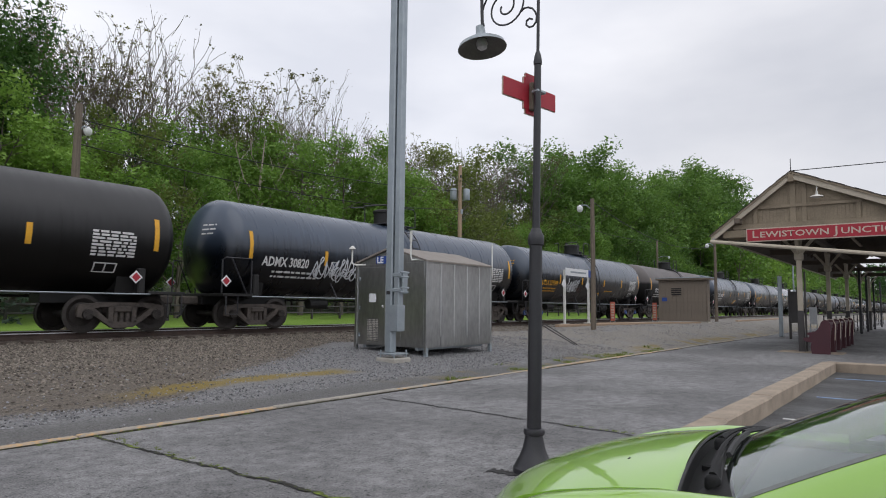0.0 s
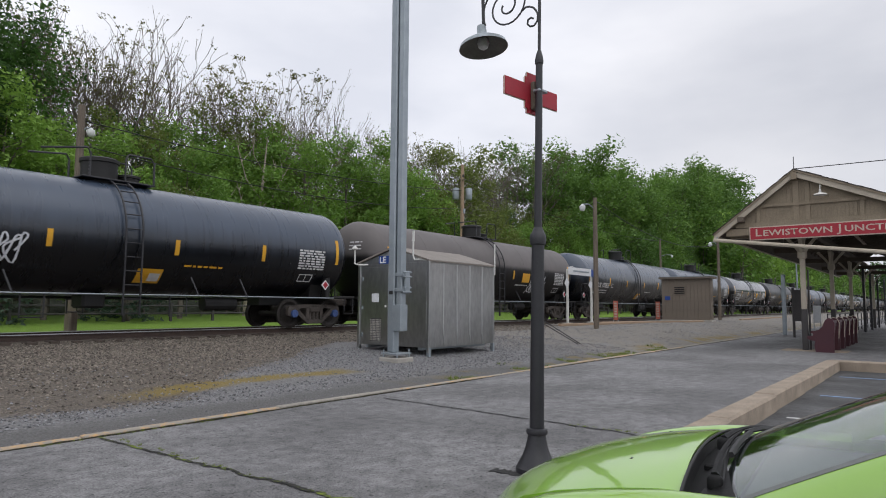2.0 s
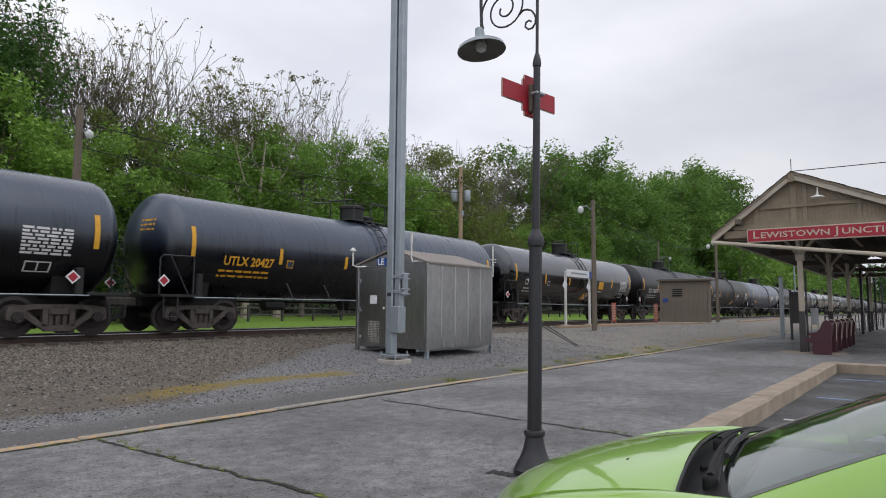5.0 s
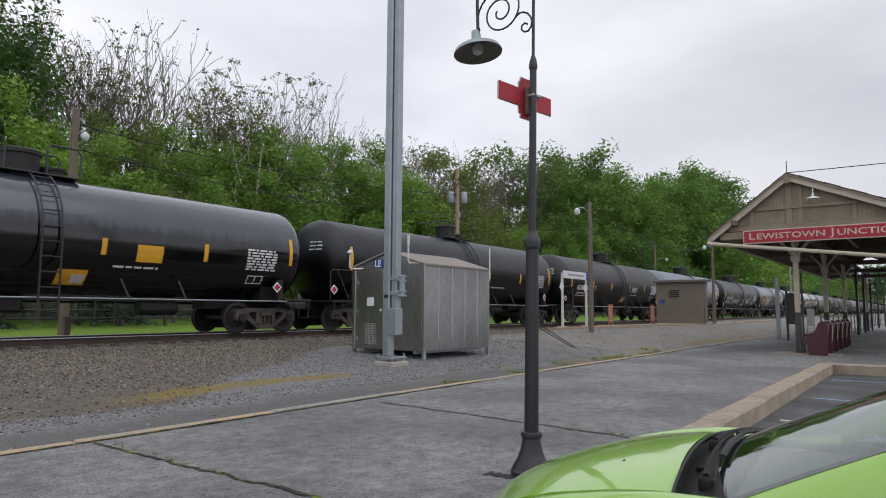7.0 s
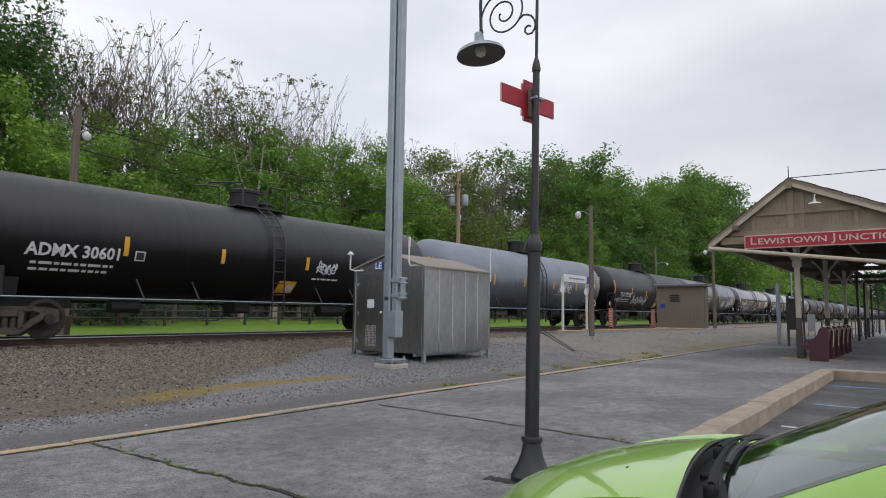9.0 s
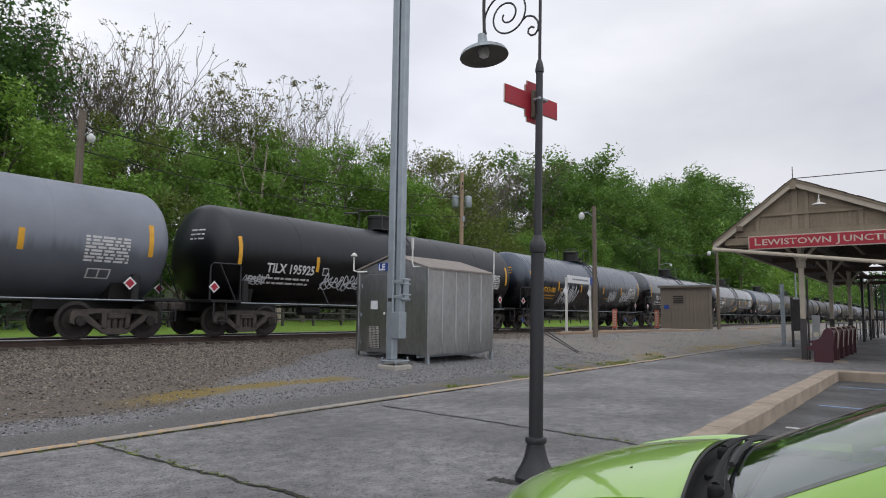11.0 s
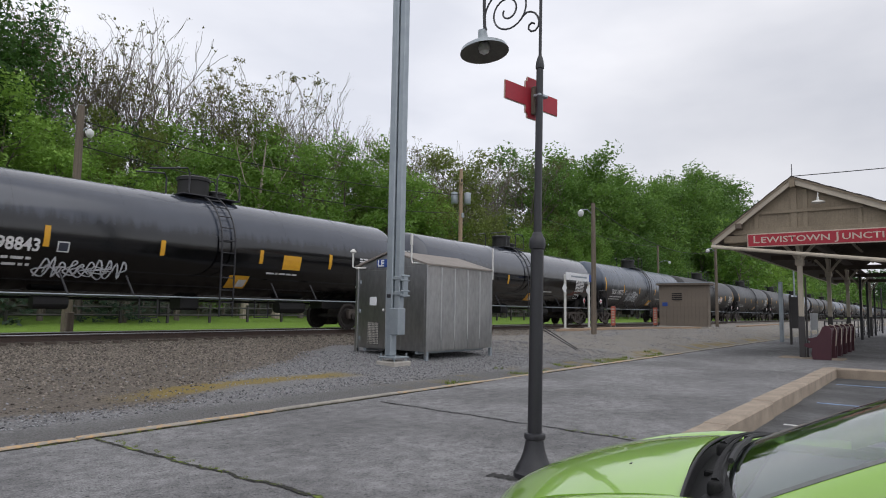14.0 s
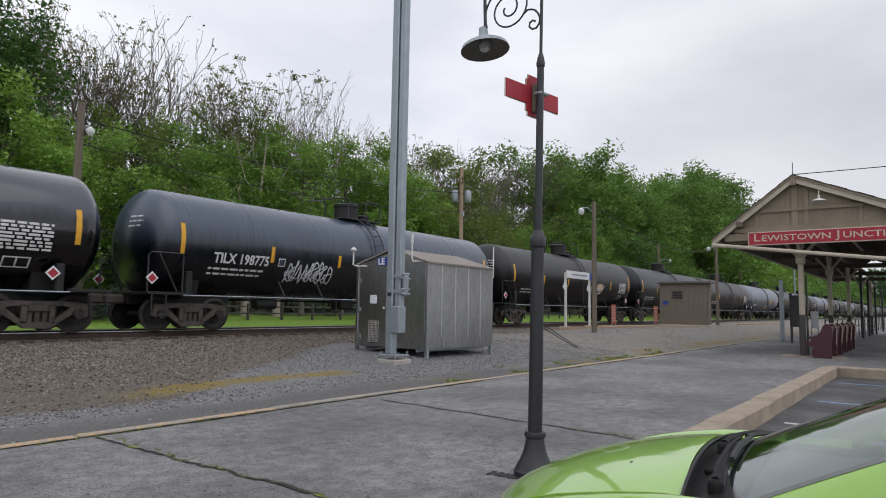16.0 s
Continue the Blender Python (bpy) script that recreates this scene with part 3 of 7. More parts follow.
# ---- signal cabinet and mast ----
def build_cabinet():
    x0, x1, y0, y1, z0, z1 = 12.15, 15.0, 9.75, 12.1, 0.235, 2.46
    ob = thing("equipment_cabinet", pose(x0, y0, z0), label="galvanised aluminium railway equipment cabinet with a low gabled roof", category="cabinet")
    w, d, h = x1 - x0, y1 - y0, z1 - z0
    rise = 0.32
    # the closed body, with the low gable over the door side
    bm = bmesh.new()
    extrude_poly(bm, [(0, 0.1), (d, 0.1), (d, h), (d / 2, h + rise), (0, h)], w, Matrix(((0, 1, 0, 0), (1, 0, 0, 0), (0, 0, 1, 0), (0, 0, 0, 1))))
    part("body", bm, ALUMINIUM, ob)
    # upright panels with standing seams on the long side
    n = 5
    for i in range(n):
        bm = bmesh.new()
        box(bm, i * w / n + 0.03, (i + 1) * w / n - 0.012, -0.018, -0.002, 0.12, h - 0.05, bevel=0.006)
        part("panel", bm, ALUMINIUM, ob)
        if i:
            part("seam", boxed(i * w / n - 0.012, i * w / n + 0.014, -0.03, -0.002, 0.36, h - 0.05, bevel=0.008), BRIGHT_SEAM, ob)
    for x in (0.0, w):
        part("corner_post", boxed(x - 0.03, x + 0.03, -0.035, 0.03, -0.02, h, bevel=0.008), ALUMINIUM, ob)
    part("corner_post", boxed(-0.035, 0.03, d - 0.05, d + 0.035, -0.02, h, bevel=0.008), ALUMINIUM, ob)
    for a, b in ((0.05, d * 0.33), (d * 0.335, d * 0.48)):
        part("panel", boxed(-0.016, -0.002, a, b, 0.11, h - 0.04, bevel=0.005), ALUMINIUM, ob)
    # two roof sheets with turned-down rims
    for s in (0, 1):
        bm = bmesh.new()
        y_a, y_b = (-0.05, d / 2) if s == 0 else (d + 0.05, d / 2)
        za = h - 0.03
        zb = h + rise + 0.02
        lo = [(-0.06, y_a, za), (w + 0.06, y_a, za), (w + 0.06, y_b, zb), (-0.06, y_b, zb)]
        a = [bm.verts.new(p) for p in lo]
        b = [bm.verts.new((p[0], p[1], p[2] + 0.045)) for p in lo]
        bm.faces.new(a)
        bm.faces.new(b[::-1])
        for k in range(4):
            bm.faces.new((a[k], b[k], b[(k + 1) % 4], a[(k + 1) % 4]))
        bmesh.ops.recalc_face_normals(bm, faces=bm.faces)
        part("roof_sheet", bm, ROOF_TIN, ob, "dull weathered roof sheet")
    # the door in the gable end, with a louvre, a lock and a notice
    dy0, dy1 = d * 0.55, d * 0.93
    door = part("door", boxed(-0.035, -0.004, dy0, dy1, 0.13, h - 0.12, bevel=0.01), ALUMINIUM, ob, "flush metal door")
    part("door_frame", boxed(-0.014, -0.002, dy0 - 0.06, dy1 + 0.06, 0.11, h - 0.05, bevel=0.004), ALUMINIUM, ob)
    part("notice", boxed(-0.04, -0.0355, (dy0 + dy1) / 2 - 0.12, (dy0 + dy1) / 2 + 0.12, 1.2, 1.42), WHITE_SIGN, door, "white paper notice")
    part("lock", boxed(-0.075, -0.0355, dy0 + 0.05, dy0 + 0.1, 1.06, 1.12, bevel=0.01), WHITE_PAINT, door)
    vent = part("louvre", boxed(-0.039, -0.0355, (dy0 + dy1) / 2 - 0.22, (dy0 + dy1) / 2 + 0.17, 0.2, 0.78), DARK_METAL, door, "perforated louvre")
    bm = bmesh.new()
    for i in range(8):
        for k in range(13):
            yy, zz = (dy0 + dy1) / 2 - 0.205 + i * 0.048, 0.215 + k * 0.043
            box(bm, -0.044, -0.0395, yy, yy + 0.03, zz, zz + 0.032)
    part("louvre_slat", bm, PALE_CONCRETE, vent)
    for z in (0.3, 1.0, 1.75):
        part("hinge", boxed(-0.05, -0.0355, dy1 - 0.02, dy1 + 0.05, z, z + 0.1, bevel=0.006), STEEL, door)
    # the blue name plate
    plate = part("name_plate", boxed(-0.03, -0.018, d * 0.545, d * 0.7, h - 0.045, h + 0.16), BLUE_SIGN, ob, "blue plate with white letters")
    bm = letters("LE", 0.23, 0.008)
    bmesh.ops.transform(bm, matrix=Matrix.Translation((-0.0335, d * 0.688, h - 0.02)) @ Matrix(((0, 0, -1, 0), (-1, 0, 0, 0), (0, 1, 0, 0), (0, 0, 0, 1))), verts=bm.verts)
    part("lettering", bm, WHITE_SIGN, plate)
    # skids, aerials and lifting lug
    for x in (0.02, w - 0.02):
        for y in (0.0, d):
            part("foot", boxed(x - 0.04, x + 0.04, y - 0.045, y + 0.045, -0.12, 0.1, bevel=0.006), STEEL, ob)
    part("skid", boxed(0.02, w - 0.02, 0.25, 0.34, 0.03, 0.1), STEEL, ob)
    part("skid", boxed(0.02, w - 0.02, d - 0.34, d - 0.25, 0.03, 0.1), STEEL, ob)
    a = part("aerial_bracket", tubed([(-0.03, d * 0.86, h - 0.05), (-0.16, d * 0.94, h - 0.06), (-0.2, d * 1.0, h - 0.02), (-0.2, d, h + 0.35)], 0.022), WHITE_PAINT, ob)
    bm = bmesh.new()
    lathe(bm, [(0.03, 0), (0.085, 0.015), (0.085, 0.03), (0.05, 0.075), (0.012, 0.105)], 16, Matrix.Translation((-0.2, d, h + 0.35)))
    part("aerial", bm, WHITE_PAINT, a, smooth=True)
    a = part("aerial_bracket", tubed([(0.05, -0.04, h - 0.02), (-0.02, 0.25, h + 0.03), (-0.1, 0.38, h + 0.02), (-0.1, 0.42, h + 0.12), (-0.1, 0.42, h + 0.52)], 0.022), WHITE_PAINT, ob)
    part("aerial", tubed([(-0.1, 0.42, h + 0.48), (-0.1, 0.42, h + 0.74)], 0.034), WHITE_PAINT, a)
    part("aerial_bracket", tubed([(w + 0.02, -0.05, h - 0.25), (w + 0.02, -0.05, h + 0.62)], 0.018), WHITE_PAINT, ob)


def build_mast():
    x, y, z = 10.85, 9.62, 0.1
    ob = thing("steel_mast", pose(x, y, z, 0, 0, 0), label="tall galvanised square steel mast on a concrete block", category="mast")
    part("footing", boxed(-0.28, 0.28, -0.28, 0.28, -0.3, 0.1, bevel=0.02), PALE_CONCRETE, ob, "small concrete block")
    part("base_plate", boxed(-0.24, 0.24, -0.24, 0.24, 0.17, 0.2, bevel=0.006), STEEL, ob)
    for a in (-0.2, 0.2):
        for b in (-0.2, 0.2):
            part("bolt", tubed([(a, b, 0.1), (a, b, 0.27)], 0.018, 6), STEEL, ob)
    # two channels side by side
    part("channel", boxed(-0.1, 0.1, 0.0, 0.2, 0.2, 10.5, bevel=0.025), STEEL, ob)
    part("channel", boxed(-0.085, 0.085, -0.2, -0.04, 0.7, 10.5, bevel=0.02), STEEL, ob)
    part("web", boxed(-0.02, 0.09, -0.045, 0.005, 0.85, 10.5), STEEL, ob)
    part("hinge_case", boxed(-0.13, 0.12, -0.22, 0.03, 0.68, 1.27, bevel=0.012), STEEL, ob)
    part("clamp", boxed(-0.11, 0.12, -0.27, -0.02, 1.56, 1.64, bevel=0.01), STEEL, ob)
    part("clamp", boxed(-0.11, 0.12, -0.27, -0.02, 1.9, 1.98, bevel=0.01), STEEL, ob)
    part("clamp_plate", boxed(-0.06, 0.1, -0.3, -0.25, 1.52, 2.02, bevel=0.008), STEEL, ob)
    for zz in (1.55, 1.65, 1.89, 1.99):
        part("bolt", tubed([(-0.14, -0.29, zz), (0.15, -0.29, zz)], 0.02, 6), STEEL, ob)
    part("label_plate", boxed(-0.105, -0.101, 0.04, 0.15, 1.5, 1.58), DARK_METAL, ob)


# ---- lamp post with the red station sign ----
def build_lamp_post():
    ob = thing("lamp_post", pose(4.762, 2.666, 0.0, 0.56, 0.43, 0), label="dark iron lamp post with scrolled arm, grey shade and fluted foot", category="street lamp")
    bm = bmesh.new()
    lathe(bm, [(0.17, 0), (0.17, 0.04), (0.158, 0.055), (0.15, 0.075), (0.118, 0.13), (0.092, 0.2), (0.078, 0.27), (0.072, 0.3), (0.085, 0.305), (0.09, 0.325), (0.082, 0.35), (0.066, 0.355)], 28)
    part("foot", bm, DARK_METAL, ob, smooth=True)
    bm = bmesh.new()
    lathe(bm, [(0.06, 0.34), (0.058, 0.9), (0.054, 1.86), (0.054, 1.87), (0.066, 1.88), (0.07, 1.92), (0.066, 1.96), (0.052, 1.98), (0.046, 2.0), (0.036, 2.02)], 20)
    part("lower_pole", bm, DARK_METAL, ob, smooth=True)
    bm = bmesh.new()
    lathe(bm, [(0.033, 2.0), (0.03, 3.45), (0.036, 3.455), (0.038, 3.48), (0.035, 3.5), (0.03, 3.53), (0.018, 3.57)], 18)
    part("upper_pole", bm, DARK_METAL, ob, smooth=True)
    part("arm_pole", tubed([(0, 0, 3.5), (0, 0, 4.5)], 0.014, 12), DARK_METAL, ob)
    # the arm leaves the pole at the top and hooks over to the shade
    sx = 0.0

    def at(y, z):
        return (sx, y, z)
    arm = [at(0.0, 4.5)] + [at(0.0 + 0.3 - 0.3 * math.cos(a), 4.4 + 0.17 * math.sin(a)) for a in np.linspace(0.5, math.pi, 10)] + [at(0.6, 4.2), at(0.59, 3.97)]
    part("arm", tubed(arm, 0.016, 10), DARK_METAL, ob, smooth=True)
    scroll = []
    for i in range(52):
        a = i / 51 * 4.3 * math.pi
        r = 0.255 * (1 - i / 51 * 0.86)
        scroll.append(at(0.345 + r * math.cos(a - 0.5), 4.07 + r * math.sin(a - 0.5)))
    part("scroll", tubed(scroll, 0.0085, 8), DARK_METAL, ob)
    part("scroll", tubed([at(0.18, 3.98), at(0.14, 4.005), at(0.1, 4.0), at(0.06, 3.98), at(0.03, 3.94), at(0.015, 3.9), at(0.02, 3.85), at(0.05, 3.815), at(0.09, 3.815), at(0.12, 3.845), at(0.115, 3.88), at(0.085, 3.895), at(0.06, 3.88)], 0.009, 8), DARK_METAL, ob)
    bm = bmesh.new()
    lathe(bm, [(0.022, 0.19), (0.04, 0.185), (0.048, 0.1), (0.062, 0.07), (0.16, 0.035), (0.215, 0.0), (0.228, -0.035)], 32, closed=True)
    bmesh.ops.transform(bm, matrix=Matrix.Translation((sx, 0.59, 3.77)) @ Matrix.Rotation(radians(-8), 4, "X"), verts=bm.verts)
    shade = part("shade", bm, SHADE_METAL, ob, "grey enamelled saucer shade", smooth=True)
    bm = bmesh.new()
    lathe(bm, [(0.227, -0.036), (0.205, -0.008), (0.15, 0.024), (0.05, 0.05), (0.01, 0.055)], 32, closed=True)
    bmesh.ops.transform(bm, matrix=Matrix.Translation((sx, 0.59, 3.77)) @ Matrix.Rotation(radians(-8), 4, "X"), verts=bm.verts)
    part("lining", bm, LINING, shade, "dull brownish lining", smooth=True)
    bm = bmesh.new()
    lathe(bm, [(0.02, 0.0), (0.045, -0.02), (0.055, -0.06), (0.045, -0.1), (0.015, -0.12)], 16, Matrix.Translation((sx, 0.59, 3.84)))
    part("bulb", bm, LAMP_GLASS, shade, smooth=True)


def build_station_sign():
    ob = thing("red_station_sign", pose(4.83, 2.725, 3.215, 0.5, 0, -9), label="faded red keystone-shaped board strapped to the lamp post", category="sign")
    pts = [(-0.36, 0.078), (-0.09, 0.078), (-0.09, 0.14), (-0.065, 0.14), (-0.065, 0.18), (0.09, 0.18), (0.09, 0.14), (0.115, 0.14), (0.115, 0.08), (0.36, 0.08),
           (0.36, -0.075), (0.115, -0.075), (0.115, -0.14), (0.09, -0.14), (0.09, -0.18), (-0.065, -0.18), (-0.065, -0.14), (-0.09, -0.14), (-0.09, -0.075), (-0.36, -0.075)]
    bm = bmesh.new()
    extrude_poly(bm, pts, 0.025)
    board = part("board", bm, SIGN_RED, ob)
    bm = bmesh.new()
    extrude_poly(bm, [(x + math.copysign(0.006, x - 0.012), z + math.copysign(0.006, z)) for x, z in pts], 0.008, Matrix.Translation((0, 0.008, 0)))
    part("rim", bm, SIGN_EDGE, board, "worn pale rim")
    part("bracket", boxed(-0.035, 0.045, -0.05, -0.002, -0.15, 0.1, bevel=0.01), POLE_WOOD, ob)
    part("strap", boxed(-0.06, 0.06, -0.125, -0.05, -0.01, 0.015, bevel=0.006), STEEL, ob)


build_platform()
platform_edge()
build_kerb()
parking_line("parking_line", 17.6, 17.7, -2.6, 1.85, LINE_BLUE, "faded blue parking line on dark asphalt")
parking_line("parking_line", 13.62, 13.72, -2.6, 1.75, LINE_BLUE, "faded blue parking line on dark asphalt")
parking_line("parking_line", 10.58, 10.68, -2.6, 1.8, LINE_WHITE, "worn white parking line on dark asphalt")
build_track()
build_cabinet()
build_mast()
build_lamp_post()
build_station_sign()

# ---- station canopy ----
FRONT, RIDGE_Y, RIDGE_Z, EAVE_L, EAVE_R, EAVE_Z = 22.6, 3.35, 5.76, 5.8, -1.1, 3.85
CANOPY_END = 58.0


def slope_z(y):
    return RIDGE_Z - (y - RIDGE_Y) * (RIDGE_Z - EAVE_Z) / (EAVE_L - RIDGE_Y) if y > RIDGE_Y else RIDGE_Z - (RIDGE_Y - y) * (RIDGE_Z - EAVE_Z) / (RIDGE_Y - EAVE_R)


def roof_board(bm, x0, x1, ya, yb, lift, thick):
    """A sloping slab that follows the roof between two lines along it."""
    v = []
    for x in (x0, x1):
        for y in (ya, yb):
            for dz in (lift, lift + thick):
                v.append(bm.verts.new((x, y, slope_z(y) + dz)))
    a, b, c, d, e, f, g, h = v
    for q in ((a, c, d, b), (e, f, h, g), (a, b, f, e), (c, g, h, d), (a, e, g, c), (b, d, h, f)):
        bm.faces.new(q)
    bmesh.ops.recalc_face_normals(bm, faces=bm.faces)
    return bm


def build_canopy():
    ob = thing("station_canopy", label="long gabled wooden platform canopy painted tan with dark shingles", category="canopy")
    for s, y in ((1, EAVE_L), (-1, EAVE_R)):
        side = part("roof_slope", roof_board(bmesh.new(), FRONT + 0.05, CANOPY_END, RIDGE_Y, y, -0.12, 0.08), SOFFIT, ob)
        # courses of shingles, each lapped over the next
        n = 13
        for i in range(n):
            f0, f1 = i / n, (i + 1.25) / n
            ya, yb = RIDGE_Y + (y - RIDGE_Y) * f0, RIDGE_Y + (y - RIDGE_Y) * min(f1, 1.02)
            part("shingle_course", roof_board(bmesh.new(), FRONT - 0.12, CANOPY_END, ya, yb, -0.035 + 0.012 * (i % 2), 0.025), SHINGLE, side)
        # bargeboard along the gable
        part("bargeboard", roof_board(bmesh.new(), FRONT - 0.06, FRONT + 0.02, RIDGE_Y, y, -0.27, 0.23), CREAM_PAINT, ob)
        part("bargeboard_moulding", roof_board(bmesh.new(), FRONT - 0.1, FRONT - 0.055, RIDGE_Y, y, -0.1, 0.07), TAN_PAINT, ob)
        part("fascia", boxed(FRONT, CANOPY_END, min(y, y - s * 0.05), max(y, y - s * 0.05), EAVE_Z - 0.13, EAVE_Z - 0.03), CREAM_PAINT, ob)
        # rafters
        first = None
        x = FRONT + 0.7
        while x < CANOPY_END:
            if first is None:
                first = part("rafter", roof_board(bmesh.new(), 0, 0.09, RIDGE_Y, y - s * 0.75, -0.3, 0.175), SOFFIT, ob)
                o = first
            else:
                o = share("rafter", first, ob)
            o.location = (x, 0, 0)
            x += 1.25
        part("purlin_end", boxed(FRONT - 0.15, FRONT + 0.3, y - s * 0.85 - 0.09, y - s * 0.85 + 0.09, slope_z(y - s * 0.85) - 0.36, slope_z(y - s * 0.85) - 0.18, bevel=0.02), POLE_WOOD, ob)
    part("ridge_beam", boxed(FRONT - 0.12, CANOPY_END, RIDGE_Y - 0.08, RIDGE_Y + 0.08, RIDGE_Z - 0.36, RIDGE_Z - 0.13), TAN_PAINT, ob)
    # the boarded gable with its framing
    x = FRONT + 0.2
    low = 4.02
    bm = bmesh.new()
    yl = RIDGE_Y + (RIDGE_Z - 0.1 - low) * (EAVE_L - RIDGE_Y) / (RIDGE_Z - EAVE_Z)
    yr = RIDGE_Y - (RIDGE_Z - 0.1 - low) * (RIDGE_Y - EAVE_R) / (RIDGE_Z - EAVE_Z)
    a = [bm.verts.new((x, *p)) for p in ((yl, low), (RIDGE_Y, RIDGE_Z - 0.12), (yr, low))]
    b = [bm.verts.new((x + 0.06, *p)) for p in ((yl, low), (RIDGE_Y, RIDGE_Z - 0.12), (yr, low))]
    bm.faces.new(a), bm.faces.new(b[::-1])
    for k in range(3):
        bm.faces.new((a[k], b[k], b[(k + 1) % 3], a[(k + 1) % 3]))
    bmesh.ops.recalc_face_normals(bm, faces=bm.faces)
    gable = part("gable", bm, TAN_PAINT, ob)
    y = yr + 0.2
    while y < yl - 0.12:
        top = slope_z(y) - 0.3
        if top > low + 0.15:
            part("board", boxed(x - 0.012, x - 0.002, y, y + 0.096, low + 0.02, top, bevel=0.003), TAN_PAINT, gable)
        y += 0.105
    for yy, w in ((RIDGE_Y, 0.09), (RIDGE_Y - 0.32, 0.07), (RIDGE_Y + 1.1, 0.06), (RIDGE_Y - 1.75, 0.06), (RIDGE_Y - 2.9, 0.06)):
        part("upright", boxed(x - 0.06, x - 0.014, yy - w, yy + w, low, slope_z(yy) - 0.26, bevel=0.006), TAN_PAINT, gable)
    for z, k in ((4.06, 0.08), (4.66, 0.05)):
        half_l = (RIDGE_Z - 0.3 - z) * (EAVE_L - RIDGE_Y) / (RIDGE_Z - EAVE_Z)
        half_r = (RIDGE_Z - 0.3 - z) * (RIDGE_Y - EAVE_R) / (RIDGE_Z - EAVE_Z)
        part("gable_rail", boxed(x - 0.075, x - 0.062, RIDGE_Y - half_r, RIDGE_Y + half_l, z - k, z + k, bevel=0.004), TAN_PAINT, gable)
    part("tie_beam", boxed(x - 0.1, x + 0.12, EAVE_R + 0.3, EAVE_L - 0.35, 3.72, 3.96, bevel=0.01), TAN_PAINT, ob)
    # the red name board
    board = part("name_board", boxed(FRONT - 0.06, FRONT - 0.01, 0.42, 4.7, 3.53, 3.97, bevel=0.006), SIGN_EDGE, ob, "red name board with cream letters")
    part("board_face", boxed(FRONT - 0.068, FRONT - 0.061, 0.455, 4.665, 3.565, 3.935), SIGN_RED, board)
    turn = Matrix(((0, 0, -1, 0), (-1, 0, 0, 0), (0, 1, 0, 0), (0, 0, 0, 1)))

    def lettered(text, size, y, wide):
        bm = letters(text, size, 0.004, wide)
        bmesh.ops.transform(bm, matrix=Matrix.Translation((FRONT - 0.073, y, 3.665)) @ turn, verts=bm.verts)
        w = max(v.co.y for v in bm.verts) - min(v.co.y for v in bm.verts)
        part("lettering", bm, SIGN_EDGE, board)
        return y - w
    y = lettered("L", 0.33, 4.53, 1.25) - 0.05
    y = lettered("EWISTOWN", 0.265, y, 1.34) - 0.17
    y = lettered("J", 0.33, y, 1.25) - 0.05
    lettered("UNCTION", 0.265, y, 1.34)
    # small lamp on the gable
    bm = bmesh.new()
    lathe(bm, [(0.03, 0.16), (0.04, 0.06), (0.16, 0.02), (0.2, -0.02), (0.15, 0.0)], 16, Matrix.Translation((FRONT - 0.15, 2.64, 4.84)))
    lamp = part("gable_lamp", bm, WHITE_PAINT, ob, smooth=True)
    part("lamp_arm", tubed([(FRONT + 0.15, 2.64, 5.14), (FRONT - 0.12, 2.64, 5.14), (FRONT - 0.15, 2.64, 4.99)], 0.015, 6), WHITE_PAINT, lamp)
    part("finial", tubed([(FRONT, RIDGE_Y, RIDGE_Z), (FRONT, RIDGE_Y, RIDGE_Z + 0.38)], 0.012, 6), DARK_METAL, ob)
    # posts with braces: cream above, dark below
    for x in (23.6, 31.0, 38.5, 46.0, 53.5):
        for yy in (3.36, -0.4):
            up = part("post", boxed(x - 0.075, x + 0.075, yy - 0.075, yy + 0.075, 1.32, 3.72, bevel=0.012), CREAM_PAINT, ob)
            part("post_foot", boxed(x - 0.085, x + 0.085, yy - 0.085, yy + 0.085, -0.02, 1.32, bevel=0.01), DARK_PAINT, up, "dark painted lower post")
            part("capital", boxed(x - 0.13, x + 0.13, yy - 0.13, yy + 0.13, 2.95, 3.2, bevel=0.045), CREAM_PAINT, up)
            for dx, dy in ((1, 0), (-1, 0), (0, 1), (0, -1)):
                pts = [(x + dx * (0.06 + 0.42 * f), yy + dy * (0.06 + 0.42 * f), 3.16 + 0.55 * f ** 0.85) for f in (0, 0.33, 0.66, 1)]
                part("brace", tubed(pts, [0.07, 0.065, 0.065, 0.075], 4), CREAM_PAINT, up)
        # beams behind the front one are coloured darker to stand for roof shade
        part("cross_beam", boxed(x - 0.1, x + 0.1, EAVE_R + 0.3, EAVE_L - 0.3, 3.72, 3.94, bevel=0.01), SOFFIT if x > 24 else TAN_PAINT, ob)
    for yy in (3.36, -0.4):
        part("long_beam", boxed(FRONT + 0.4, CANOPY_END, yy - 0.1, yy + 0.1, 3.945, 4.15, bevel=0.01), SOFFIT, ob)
    part("gutter_pipe", tubed([(22.42, 5.78, 3.6), (22.42, 1.0, 2.98), (22.42, -1.4, 2.66)], 0.062, 10), CREAM_PAINT, ob, "white sloping pipe across the gable")
    part("hanger", tubed([(22.42, 5.7, 3.6), (22.6, 5.7, 3.75)], 0.02, 6), STEEL, ob)
    part("hanger", tubed([(22.42, -1.2, 2.7), (22.6, -1.0, 3.7)], 0.02, 6), STEEL, ob)
    part("plinth", boxed(23.1, 24.1, 2.2, 4.0, -0.03, 0.02, bevel=0.008), CONCRETE, ob)
    part("downpipe", tubed([(23.75, 3.24, 0.0), (23.75, 3.24, 2.6)], 0.03, 8), DARK_PAINT, ob)


